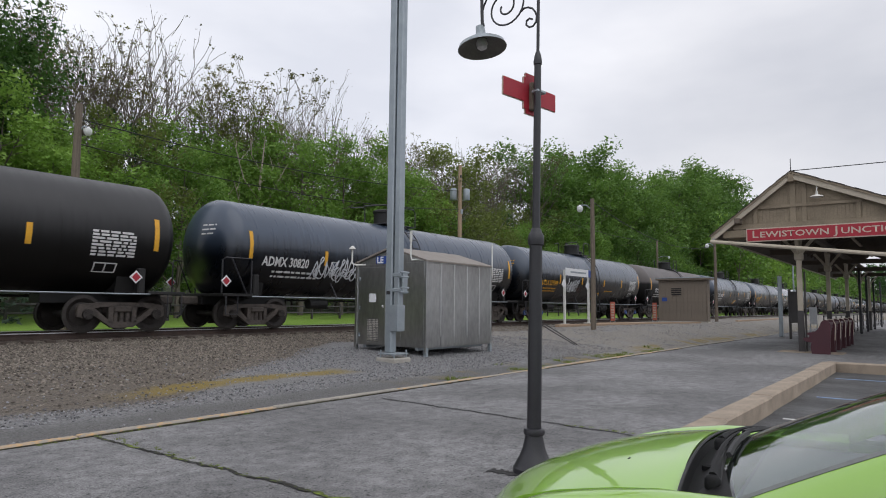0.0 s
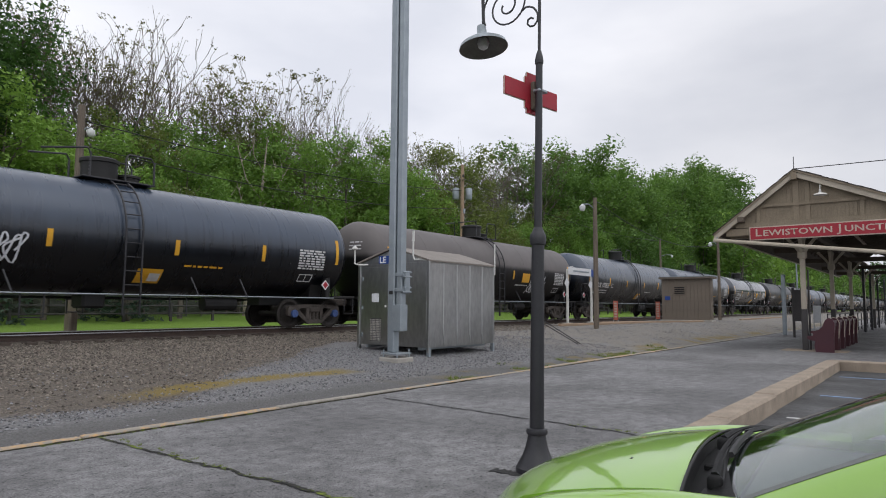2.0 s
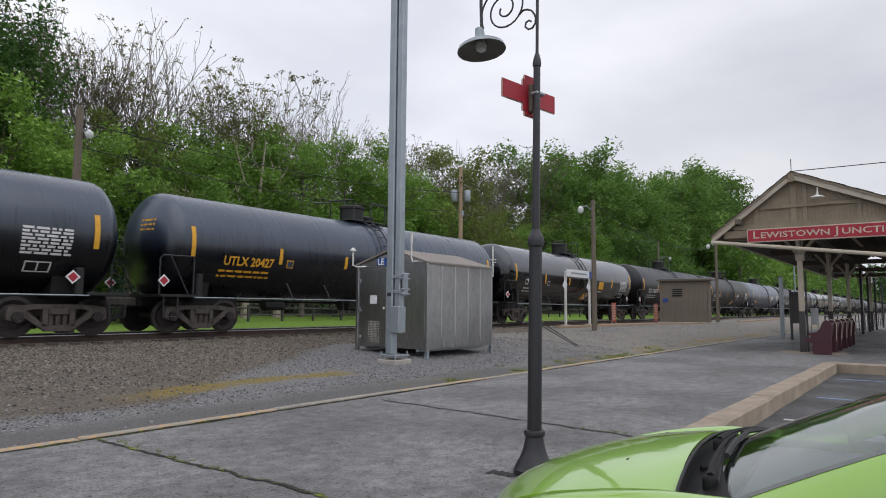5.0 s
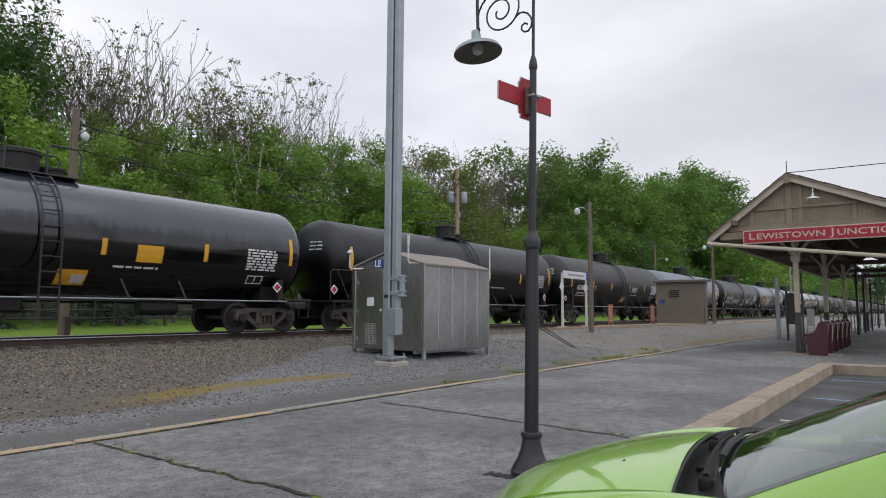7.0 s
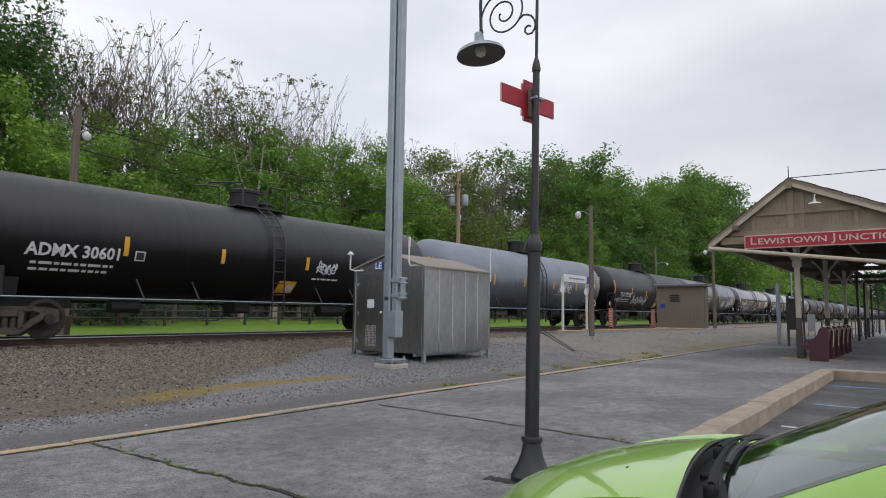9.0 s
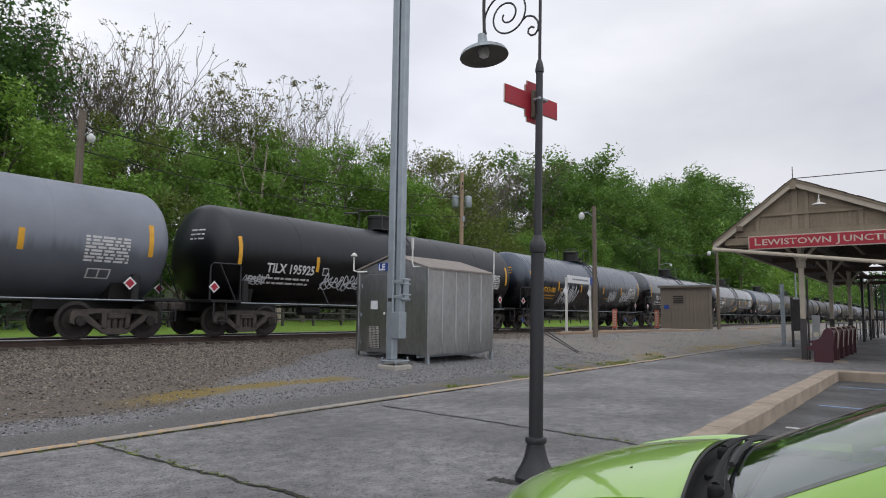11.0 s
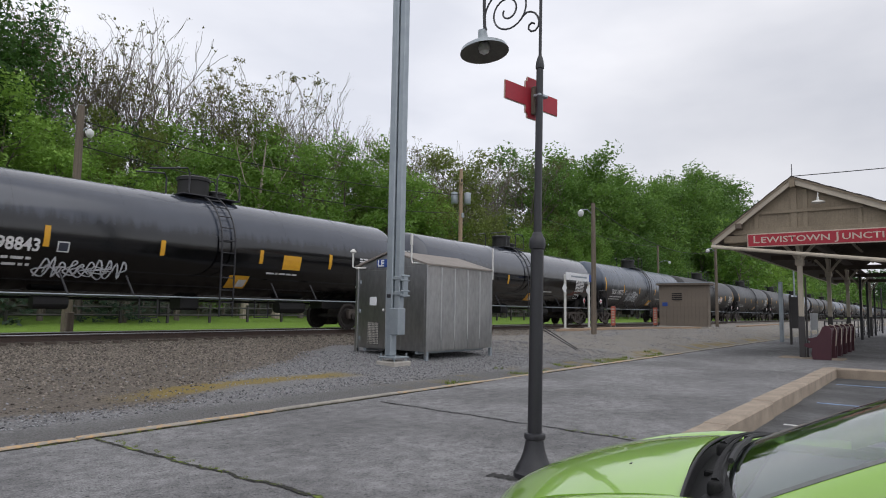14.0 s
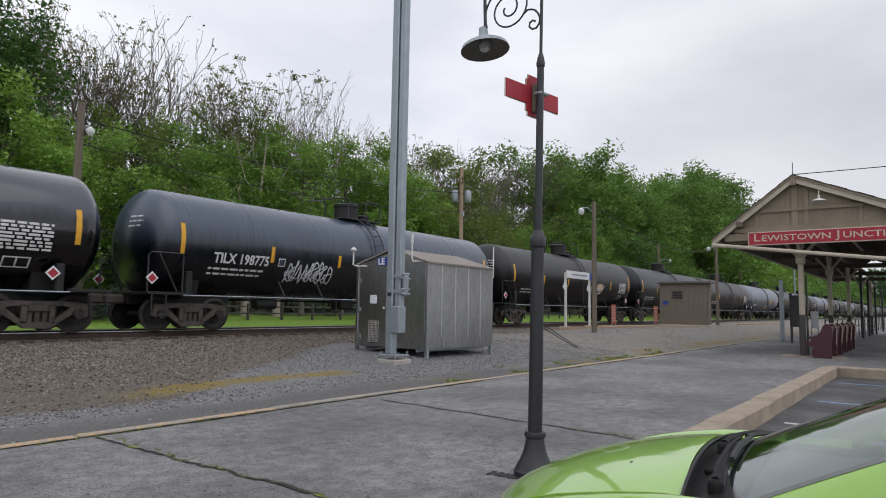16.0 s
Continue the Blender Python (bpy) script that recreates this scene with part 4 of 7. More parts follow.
def bench(x, m=None):
    ob = thing("platform_bench", pose(x, 2.5, 0), label="maroon wooden platform bench with curved end panels", category="bench", group="benches under the canopy")
    prof = [(0.0, 0.0), (0.5, 0.0), (0.53, 0.18), (0.5, 0.34), (0.66, 0.37), (0.74, 0.43), (0.7, 0.49), (0.57, 0.5), (0.55, 0.56), (0.63, 0.6), (0.6, 0.65), (0.4, 0.67), (0.3, 0.79), (0.22, 0.99), (0.13, 1.06), (0.03, 1.03), (-0.03, 0.9), (0.0, 0.4)]
    turn = Matrix(((0, 1, 0, 0), (1, 0, 0, 0), (0, 0, 1, 0), (0, 0, 0, 1)))
    for dx in (0.0, 1.14):
        bm = bmesh.new()
        extrude_poly(bm, prof, 0.06, turn)
        bmesh.ops.translate(bm, vec=(dx, 0, 0), verts=bm.verts)
        part("end_panel", bm, MAROON, ob)
        edge = [(dx + 0.03, a, b) for a, b in prof[11:]]
        if dx:
            part("panel_edging", tubed(edge, 0.022, 6), CREAM_PAINT, ob)
    for i in range(4):
        part("seat_slat", boxed(0.06, 1.14, 0.14 + i * 0.115, 0.245 + i * 0.115, 0.4, 0.43, bevel=0.008), MAROON, ob)
    for i in range(5):
        z = 0.47 + i * 0.105
        y = 0.14 - 0.02 * i
        part("back_slat", boxed(0.06, 1.14, y - 0.04, y - 0.012, z, z + 0.09, bevel=0.006), MAROON, ob)
    return ob


def build_railing():
    ob = thing("black_railing", label="black iron railing with tall posts beside the platform", category="railing")
    for x in (44.5, 49.5, 56.0, 64.0, 74.0):
        part("post", boxed(x - 0.06, x + 0.06, 3.2, 3.32, 0, 3.72, bevel=0.01), DARK_METAL, ob)
    for z in (1.05, 0.62, 0.2):
        part("rail", boxed(34, 80, 3.9, 3.95, z, z + 0.06, bevel=0.008), DARK_METAL, ob)
    for i in range(20):
        part("baluster", boxed(34 + i * 2.4, 34.06 + i * 2.4, 3.9, 3.95, 0, 1.05), DARK_METAL, ob)


def build_station_side():
    build_canopy()
    for i in range(5):
        bench(22.9 + i * 1.55)
    build_railing()
    ob = thing("notice_board", pose(33.6, 5.05, 0), label="dark green notice board on posts at the platform edge", category="notice board")
    for y in (-0.18, 0.18):
        part("post", boxed(-0.05, 0.05, y - 0.05, y + 0.05, 0, 2.3, bevel=0.01), DARK_PAINT, ob)
    part("board", boxed(-0.04, 0.04, -0.24, 0.24, 0.75, 2.2, bevel=0.02), DARK_PAINT, ob)
    ob = thing("steel_post", pose(36.2, 6.05, 0), label="plain grey steel post standing on the platform", category="post")
    part("shaft", boxed(-0.09, 0.09, -0.09, 0.09, 0, 3.0, bevel=0.02), STEEL, ob)
    part("cap", boxed(-0.1, 0.1, -0.1, 0.1, 2.99, 3.03, bevel=0.01), STEEL, ob)
    ob = thing("easel_sign", pose(34.5, 4.4, 0, 0, 0, 10), label="white folding easel sign standing on the platform", category="sign")
    for s in (-1, 1):
        bm = bmesh.new()
        box(bm, -0.015, 0.015, -0.15, 0.15, 0.7, 1.5, bevel=0.006, m=Matrix.Rotation(radians(11 * s), 4, "Y"))
        part("panel", bm, WHITE_SIGN, ob)
        for y in (-0.14, 0.14):
            part("leg", tubed([(s * 0.02, y, 0.9), (s * -0.3, y, 0.0)], 0.016, 6), STEEL, ob)


build_station_side()


# ---- hut, poles and signs in the yard ----
def build_hut():
    x, y0, y1, z = 41.5, 11.05, 14.0, 0.45
    ob = thing("equipment_hut", pose(x, y0, z), label="small brown boarded hut with a flat metal roof and louvre", category="hut")
    w, h, d = y1 - y0, 2.72, 0.8
    part("wall", boxed(0.02, d, 0, w, 0.1, h, bevel=0.01), HUT_PAINT, ob)
    n = 13
    first = None
    for i in range(n):
        if first is None:
            first = part("siding_board", boxed(0.0, 0.018, 0.004, w / n - 0.012, 0.12, h - 0.06, bevel=0.004), HUT_PAINT, ob)
        else:
            share("siding_board", first, ob, pose(0, i * w / n, 0))
    for i in range(6):
        part("siding_board", boxed(0.02 + i * d / 6, (i + 1) * d / 6 - 0.01, -0.016, -0.001, 0.12, h - 0.06, bevel=0.004), HUT_PAINT, ob)
    bm = bmesh.new()
    box(bm, -0.2, d + 0.2, -0.22, w + 0.12, h - 0.02, h + 0.1, bevel=0.015)
    part("roof", bm, HUT_PAINT, ob)
    part("roof_edge", boxed(-0.22, d + 0.22, -0.24, w + 0.14, h + 0.1, h + 0.14), STEEL, ob)
    part("plinth", boxed(-0.08, d + 0.1, -0.12, w + 0.05, -0.2, 0.11, bevel=0.02), PALE_CONCRETE, ob)
    v = part("louvre", boxed(-0.035, -0.002, w - 1.5, w - 0.8, 1.72, 2.26), HUT_PAINT, ob)
    for i in range(4):
        part("louvre_slat", boxed(-0.06, -0.037, w - 1.46, w - 0.84, 1.76 + i * 0.12, 1.83 + i * 0.12), UNDER_BLACK, v)
    part("blue_plate", boxed(-0.03, -0.02, w - 0.55, w - 0.22, 1.36, 1.6), BLUE_SIGN, ob, "small blue sign plate")
    part("downpipe", tubed([(0.02, -0.06, 0.2), (0.02, -0.06, h)], 0.035, 8), HUT_PAINT, ob)


def yard_pole(x, y, z, h, mat, arm, label, lamp_drop=0.35, r=0.13):
    """A round wooden pole with a small yard lamp on a short arm."""
    ob = thing("light_pole", pose(x, y, z), label=label, category="light pole", group="yard light poles")
    part("pole", tubed([(0, 0, -0.3), (0.02, 0.0, h / 2), (0, 0, h)], [r, r * 0.85, r * 0.72], 10), mat, ob)
    if arm:
        ax, ay = arm
        a = part("lamp_arm", tubed([(0, 0, h - lamp_drop - 0.1), (ax * 0.5, ay * 0.5, h - lamp_drop + 0.12), (ax, ay, h - lamp_drop + 0.1)], 0.025, 6), STEEL, ob)
        bm = bmesh.new()
        lathe(bm, [(0.04, 0.16), (0.07, 0.12), (0.12, 0.09), (0.135, 0.02), (0.12, -0.08), (0.07, -0.14)], 14, Matrix.Translation((ax, ay, h - lamp_drop - 0.05)))
        part("lamp_head", bm, LAMP_GLASS, a, "frosted lamp bowl", smooth=True)
    return ob


def build_yard():
    build_hut()
    yard_pole(26.0, 11.6, 0.45, 5.65, POLE_WOOD, (-0.36, 0.42), "weathered wooden yard light pole in the gravel", 0.4, 0.12)
    yard_pole(46.6, 11.75, 0.45, 5.4, POLE_WOOD, (-0.35, 0.42), "weathered wooden light pole beside the brown hut", 0.1, 0.12)
    yard_pole(9.9, 24.0, 0.25, 8.2, POLE_WOOD, (0.25, -0.25), "dark wooden light pole in front of the wood", 0.95, 0.17)
    yard_pole(71.0, 24.0, 0.25, 8.6, POLE_WOOD, (0.9, -1.0), "wooden light pole beyond the railway", 1.8, 0.14)
    yard_pole(62.0, 9.3, 0.45, 5.6, STEEL, (-0.6, 0.4), "slim grey lamp column at the platform end", 0.1, 0.08)
    # utility pole with transformers
    ob = thing("utility_pole", pose(33.3, 24.0, 0.2), label="pale wooden utility pole with crossarm and two transformers", category="utility pole")
    part("pole", tubed([(0, 0, -0.3), (0, 0, 10.3)], [0.17, 0.11], 12), LIGHT_WOOD, ob)
    part("crossarm", boxed(-0.75, 0.75, -0.06, 0.06, 9.2, 9.32, m=Matrix.Rotation(radians(40), 4, "Z")), LIGHT_WOOD, ob)
    for s in (-1, 1):
        bm = bmesh.new()
        lathe(bm, [(0.2, 0), (0.22, 0.03), (0.22, 0.7), (0.2, 0.74), (0.06, 0.78)], 14, Matrix.Translation((s * 0.3, -s * 0.3, 8.0)))
        part("transformer", bm, STEEL, ob, smooth=True)
        part("insulator", tubed([(s * 0.5, s * 0.42, 9.32), (s * 0.5, s * 0.42, 9.52)], 0.05, 8), DARK_METAL, ob)
    bm = boxed(-0.09, 0.09, -0.18, -0.12, 7.1, 7.4)
    part("meter_box", bm, STEEL, ob)
    # station name sign on two white posts
    ob = thing("platform_sign", pose(0, 0, 0), label="white and blue sign board on two white posts", category="sign")
    for x, y in ((28.8, 14.35), (32.0, 14.55)):
        part("post", boxed(x - 0.05, x + 0.05, y - 0.05, y + 0.05, 0.3, 3.2, bevel=0.01), WHITE_PAINT, ob)
        part("footing", boxed(x - 0.2, x + 0.2, y - 0.2, y + 0.2, 0.25, 0.56, bevel=0.02), PALE_CONCRETE, ob)
    part("board", boxed(28.7, 31.3, 14.22, 14.27, 2.93, 3.3, bevel=0.006), WHITE_SIGN, ob)
    part("board", boxed(31.3, 32.15, 14.22, 14.27, 2.93, 3.3, bevel=0.006), BLUE_SIGN, ob, "blue end of the board")
    for x, y in ((28.6, 14.28), (31.75, 14.48)):
        part("diamond_plate", boxed(-0.17, 0.17, -0.012, 0.012, -0.17, 0.17, m=Matrix.Translation((x, y, 2.5)) @ Matrix.Rotation(radians(38), 4, "Y")), WHITE_SIGN, ob, "small white diamond plate")
    part("small_print", boxed(29.2, 31.0, 14.21, 14.216, 3.08, 3.16), STEEL, ob)
    for x, y in ((37.7, 15.55), (42.9, 14.75)):
        ob = thing("warning_board", pose(x, y, 0.46), label="faded orange-red upright warning board with pale bars", category="sign", group="warning boards by the track")
        part("board", boxed(-0.02, 0.02, -0.14, 0.14, 0.1, 1.26, bevel=0.006), RED_BOARD, ob)
        for i in range(6):
            part("printed_bar", boxed(-0.026, -0.021, -0.09, 0.09, 0.25 + i * 0.16, 0.34 + i * 0.16), SIGN_EDGE, ob)
        for s in (-0.14, 0.14):
            part("leg", boxed(-0.02, 0.02, s - 0.02, s + 0.02, 0, 0.12), STEEL, ob)
    # guy rods and ground clutter
    for i in range(2):
        ob = thing("guy_rod", label="thin dark guy rod leaning from the gravel", category="guy rod", group="guy rods")
        part("rod", tubed([(19.0 + i * 0.35, 9.1 + i * 0.1, 0.15), (18.2 + i * 0.5, 10.2 + i * 0.1, 0.95)], 0.018, 6), DARK_METAL, ob)
    for x0, y0, x1, y1 in ((26.5, 13.6, 36.5, 12.6), (40.5, 11.2, 32.0, 14.0), (49.0, 11.0, 68.0, 11.2)):
        ob = thing("timber_baulk", label="weathered timber baulk lying on the yard gravel", category="timber", group="timbers in the yard")
        d = Vector((x1 - x0, y1 - y0, 0))
        a = math.degrees(math.atan2(d.y, d.x))
        o = part("baulk", boxed(0, d.length, -0.1, 0.1, -0.05, 0.07, bevel=0.015), LIGHT_WOOD, ob)
        ob.matrix_basis = pose(x0, y0, 0.5, 0, 0, a)


build_yard()


def build_lawn_fence():
    ob = thing("lawn_fence", label="low dark post and rail fence at the edge of the lawn", category="fence")
    first = None
    for i in range(34):
        x = -4 + i * 2.4
        if first is None:
            first = part("post", boxed(-0.06, 0.06, -0.06, 0.06, -0.2, 0.95, bevel=0.01), DARK_PAINT, ob)
            first.location = (x, 31.0, level(x, 31.0))
        else:
            share("post", first, ob, pose(x, 31.0, level(x, 31.0)))
        if i < 33:
            for z in (0.4, 0.78):
                part("rail", tubed([(x, 31.0, level(x, 31) + z), (x + 2.4, 31.0, level(x + 2.4, 31) + z)], 0.045, 5), DARK_PAINT, ob)
    ob = thing("stub_post", pose(8.75, 21.0, 0.25), label="short weathered wooden post on the lawn's edge", category="post")
    part("post", boxed(-0.1, 0.1, -0.1, 0.1, -0.2, 0.85, bevel=0.02), POLE_WOOD, ob)


build_lawn_fence()


def cable(p, q, sag, r=0.012, name="overhead_cable", label="thin black overhead cable"):
    p, q = Vector(p), Vector(q)
    pts = [p.lerp(q, f) - Vector((0, 0, sag * 4 * f * (1 - f))) for f in np.linspace(0, 1, 17)]
    tagged(part(name, tubed(pts, r, 5), WIRE), label, "cable", "overhead cables")


cable((26.0, 11.6, 6.0), (46.6, 11.75, 5.75), 0.9, 0.016)
cable((33.3, 24, 9.6), (71, 24, 8.7), 0.8, 0.02)
cable((9.9, 24, 7.9), (33.3, 24, 8.8), 0.5, 0.02)
cable((9.9, 24, 7.0), (33.3, 24, 7.6), 0.6, 0.02)
cable((22.6, 3.35, 5.75), (24.0, -14.0, 6.3), 0.15, 0.014)

# ---- the green car in the parking lot ----
def build_car():
    ob = thing("parked_car", pose(2.811, 0.003, LOT_Z, 0, 0, 5), label="lime green small hatchback parked nose to the kerb", category="car")

    def crown(y):
        """Height of the bonnet along its middle."""
        return float(np.interp(y, (0.6, 0.72, 0.9, 1.05, 1.26, 1.42, 1.53, 1.61, 1.67, 1.7), (1.087, 1.078, 1.052, 1.024, 0.968, 0.905, 0.845, 0.78, 0.7, 0.62)))

    def crest(y):
        """Height of the wings' rounded tops."""
        return float(np.interp(y, (-0.2, 0.5, 0.67, 0.82, 0.99, 1.16, 1.31, 1.42, 1.5, 1.56, 1.6), (1.03, 1.03, 1.026, 1.017, 0.991, 0.955, 0.905, 0.845, 0.785, 0.7, 0.62)))

    def across(y):
        """Half width of the body between the wings' tops."""
        return float(np.interp(y, (0.6, 1.1, 1.3, 1.45, 1.55, 1.62, 1.7), (0.705, 0.695, 0.675, 0.645, 0.61, 0.57, 0.5)))

    def sheet(rows, name, mat, parent, label="", thick=0.012):
        bm = bmesh.new()
        vs = [[bm.verts.new(p) for p in row] for row in rows]
        for a, b in zip(vs, vs[1:]):
            for i in range(len(a) - 1):
                bm.faces.new((a[i], a[i + 1], b[i + 1], b[i]))
        bmesh.ops.recalc_face_normals(bm, faces=bm.faces)
        if sum(f.normal.z for f in bm.faces) < 0:
            bmesh.ops.reverse_faces(bm, faces=bm.faces)
        bmesh.ops.solidify(bm, geom=bm.faces, thickness=thick)
        return part(name, bm, mat, parent, label, smooth=True)

    # bonnet: crowned in the middle, hollowed towards the wings
    ys = [0.765, 0.79, 0.83, 0.9, 1.0, 1.1, 1.2, 1.3, 1.38, 1.45, 1.51, 1.56, 1.6, 1.64, 1.67, 1.69]
    us = np.linspace(-0.84, 0.84, 29)
    rows = []
    for k, y in enumerate(ys):
        row = []
        for u in us:
            q = abs(u) / 0.84
            yy = y - (0.035 if y < 1.2 else 0.035 + 0.12 * (y - 1.2) / 0.5) * q * q
            z = crest(yy) - 0.016 + (crown(y) - crest(yy) + 0.016) * (1 - q ** 2.4)
            if k == 0:
                z -= 0.006
            row.append((u * across(y), yy, z))
        rows.append(row)
    bonnet = sheet(rows, "bonnet", LIME, ob)
    for x, y in ((-0.31, 0.97), (0.31, 0.97)):
        bm = bmesh.new()
        z = crown(y) - 0.017
        box(bm, x - 0.012, x + 0.012, y - 0.008, y + 0.008, z - 0.014, z + 0.004, bevel=0.005)
        part("washer_jet", bm, BLACK_TRIM, bonnet)
    # wings: from the bonnet's shut line over the rounded top and down the flank
    for s in (-1, 1):
        rows = []
        for y in [0.3, 0.42, 0.55, *ys[:-1]]:
            w, z = across(max(y, 0.6)), crest(y)
            yy = y - (0.0 if y < 1.2 else 0.12 * (y - 1.2) / 0.5)
            rows.append([(s * x, yy - 0.035, zz) for x, zz in ((w * 0.85, z - 0.02), (w * 0.9, z - 0.004), (w * 0.95, z + 0.004), (w, z), (w + 0.05, z - 0.018), (w + 0.095, z - 0.055), (w + 0.125, z - 0.12), (w + 0.14, z - 0.24), (w + 0.135, z - 0.42))])
        sheet(rows, "wing", LIME, ob)
    # nose, flanks and tail below the belt
    bm = bmesh.new()
    rows = []
    for y, w, z in ((1.72, 0.5, 0.6), (1.69, 0.62, 0.6), (1.6, 0.7, 0.6), (1.45, 0.775, 0.62), (1.2, 0.81, 0.62), (0.62, 0.83, 0.66), (0.3, 0.835, 1.0), (-0.5, 0.84, 1.0), (-1.5, 0.84, 1.02), (-1.98, 0.79, 1.02), (-2.12, 0.7, 0.95)):
        pr = [(w - 0.05, z), (w - 0.005, z - 0.03), (w + 0.01, z * 0.75), (w, 0.35), (w - 0.03, 0.2)]
        rows.append([bm.verts.new((-x, y, zz)) for x, zz in pr[::-1]] + [bm.verts.new((x, y, zz)) for x, zz in pr])
    for a, b in zip(rows, rows[1:]):
        for i in range(9):
            if i != 4:
                bm.faces.new((a[i], a[i + 1], b[i + 1], b[i]))
        bm.faces.new((a[0], b[0], b[-1], a[-1]))
    bm.faces.new(rows[0])
    bm.faces.new(rows[-1][::-1])
    bmesh.ops.recalc_face_normals(bm, faces=bm.faces)
    part("body", bm, LIME, ob, smooth=True)

    # scuttle: black plastic tray between bonnet and screen
    def base_y(x):
        return 0.65 - 0.065 * (abs(x) / 0.62) ** 2

    rows = []
    for k, f in enumerate((0.0, 0.12, 0.35, 0.6, 0.85, 1.0)):
        row = []
        for x in np.linspace(-0.66, 0.66, 23):
            front = 0.762 - 0.035 * (x / 0.66) ** 2
            y = front + (base_y(x) - 0.03 - front) * f
            z = 1.075 - 0.05 * (abs(x) / 0.66) ** 2 + (-0.035, -0.06, -0.055, -0.03, -0.02, -0.025)[k]
            row.append((x, y, z))
        rows.append(row)
    cowl = sheet(rows, "scuttle", BLACK_TRIM, ob, "black plastic scuttle", 0.01)
    lip = [(x, 0.755 - 0.035 * (x / 0.66) ** 2, 1.058 - 0.05 * (abs(x) / 0.66) ** 2) for x in np.linspace(-0.66, 0.66, 17)]
    part("rubber_lip", tubed(lip, 0.006, 6), RUBBER, cowl)
    for x in (-0.28, 0.22):
        part("scuttle_rib", boxed(x - 0.006, x + 0.006, base_y(x), base_y(x) + 0.08, 1.01 - 0.05 * (x / 0.66) ** 2, 1.04 - 0.05 * (x / 0.66) ** 2, bevel=0.006), BLACK_TRIM, cowl)
    part("drain_cover", boxed(-0.62, -0.48, 0.6, 0.69, 0.975, 1.0, bevel=0.012), BLACK_TRIM, cowl)
    for x in (-0.5, -0.05):
        bm = bmesh.new()
        lathe(bm, [(0.026, 0), (0.026, 0.03), (0.02, 0.04), (0.01, 0.045)], 14, Matrix.Translation((x, base_y(x) + 0.035, 1.045 - 0.06 * (x / 0.62) ** 2)))
        part("wiper_pivot", bm, BLACK_TRIM, cowl, smooth=True)

    # windscreen
    def screen(x, f):
        w = 1 - 0.12 * f
        y = base_y(x) - f * (0.9 - 0.05 * (abs(x) / 0.62) ** 2)
        z = 1.06 - 0.065 * (abs(x) / 0.62) ** 2 + 0.44 * f - 0.05 * f * f
        return (x * w, y, z)
    glass = sheet([[screen(x, f) for x in np.linspace(-0.62, 0.62, 17)] for f in np.linspace(0, 1, 11)], "windscreen", GLASS, ob, "tinted windscreen", 0.006)
    glass.visible_shadow = False
    part("screen_seal", tubed([screen(x, -0.015) for x in np.linspace(-0.63, 0.63, 17)], 0.013, 6), RUBBER, glass)
    for s in (-1, 1):
        part("screen_seal", tubed([screen(s * 0.628, f) for f in np.linspace(0, 1, 7)], 0.012, 6), SEAL_GREY, glass, "grey screen edging")
        rows = []
        for f in np.linspace(-0.1, 1.0, 9):
            x0, y0, z0 = screen(s * 0.635, f)
            x1 = s * (0.74 - 0.13 * max(f, 0))
            rows.append([(x0, y0, z0 + 0.004), ((x0 + x1) / 2, y0 - 0.02, z0 - 0.006), (x1, y0 - 0.06, z0 - 0.045), (x1 + s * 0.02, y0 - 0.12, z0 - 0.1)])
        sheet(rows, "pillar", LIME, ob, "", 0.02)
    # wipers parked along the screen's foot
    for x0, x1 in ((-0.5, 0.1), (-0.05, 0.57)):
        arm = []
        for f in np.linspace(0, 1, 9):
            x = x0 + (x1 - x0) * f
            arm.append((x, base_y(x) + 0.035 - 0.045 * f, 1.085 - 0.06 * (abs(x) / 0.62) ** 2 + 0.012 * f))
        wiper = part("wiper", tubed(arm, [0.015, 0.013, 0.011, 0.01, 0.009, 0.008, 0.007, 0.006, 0.004], 6), BLACK_TRIM, ob)
        part("wiper_blade", tubed([(x, y - 0.03, z - 0.004) for x, y, z in arm[3:]], 0.011, 5), RUBBER, wiper)
    # roof, side glass, dashboard, seats
    bm = bmesh.new()
    rows = []
    for y, z in ((-0.22, 1.44), (-0.7, 1.52), (-1.2, 1.53), (-1.75, 1.47), (-2.05, 1.3), (-2.1, 1.0)):
        rows.append([bm.verts.new((u * 0.61, y - 0.03 * u * u, z - 0.05 * u * u)) for u in np.linspace(-1, 1, 9)])
    for a, b in zip(rows, rows[1:]):
        for i in range(8):
            bm.faces.new((a[i], a[i + 1], b[i + 1], b[i]))
    bmesh.ops.recalc_face_normals(bm, faces=bm.faces)
    bmesh.ops.solidify(bm, geom=bm.faces, thickness=0.02)
    part("roof", bm, LIME, ob, smooth=True)
    for s in (-1, 1):
        bm = bmesh.new()
        q = [(s * 0.8, 0.3, 1.02), (s * 0.66, -0.3, 1.38), (s * 0.62, -1.6, 1.42), (s * 0.78, -1.95, 1.04)]
        bm.faces.new([bm.verts.new(p) for p in q])
        bmesh.ops.solidify(bm, geom=bm.faces, thickness=0.006)
        part("side_window", bm, GLASS, ob)
        for y in (1.0, -1.45):
            bm = bmesh.new()
            lathe(bm, [(0.18, -0.09), (0.31, -0.1), (0.34, -0.07), (0.34, 0.07), (0.31, 0.1), (0.18, 0.09)], 24, Matrix.Translation((s * 0.74, y, 0.34)) @ Matrix.Rotation(radians(90), 4, "Y"))
            wheel = part("wheel", bm, RUBBER, ob, smooth=True)
            bm = bmesh.new()
            lathe(bm, [(0.17, -0.05), (0.17, 0.075), (0.05, 0.09)], 18, Matrix.Translation((s * 0.75, y, 0.34)) @ Matrix.Rotation(radians(90 * s), 4, "Y"))
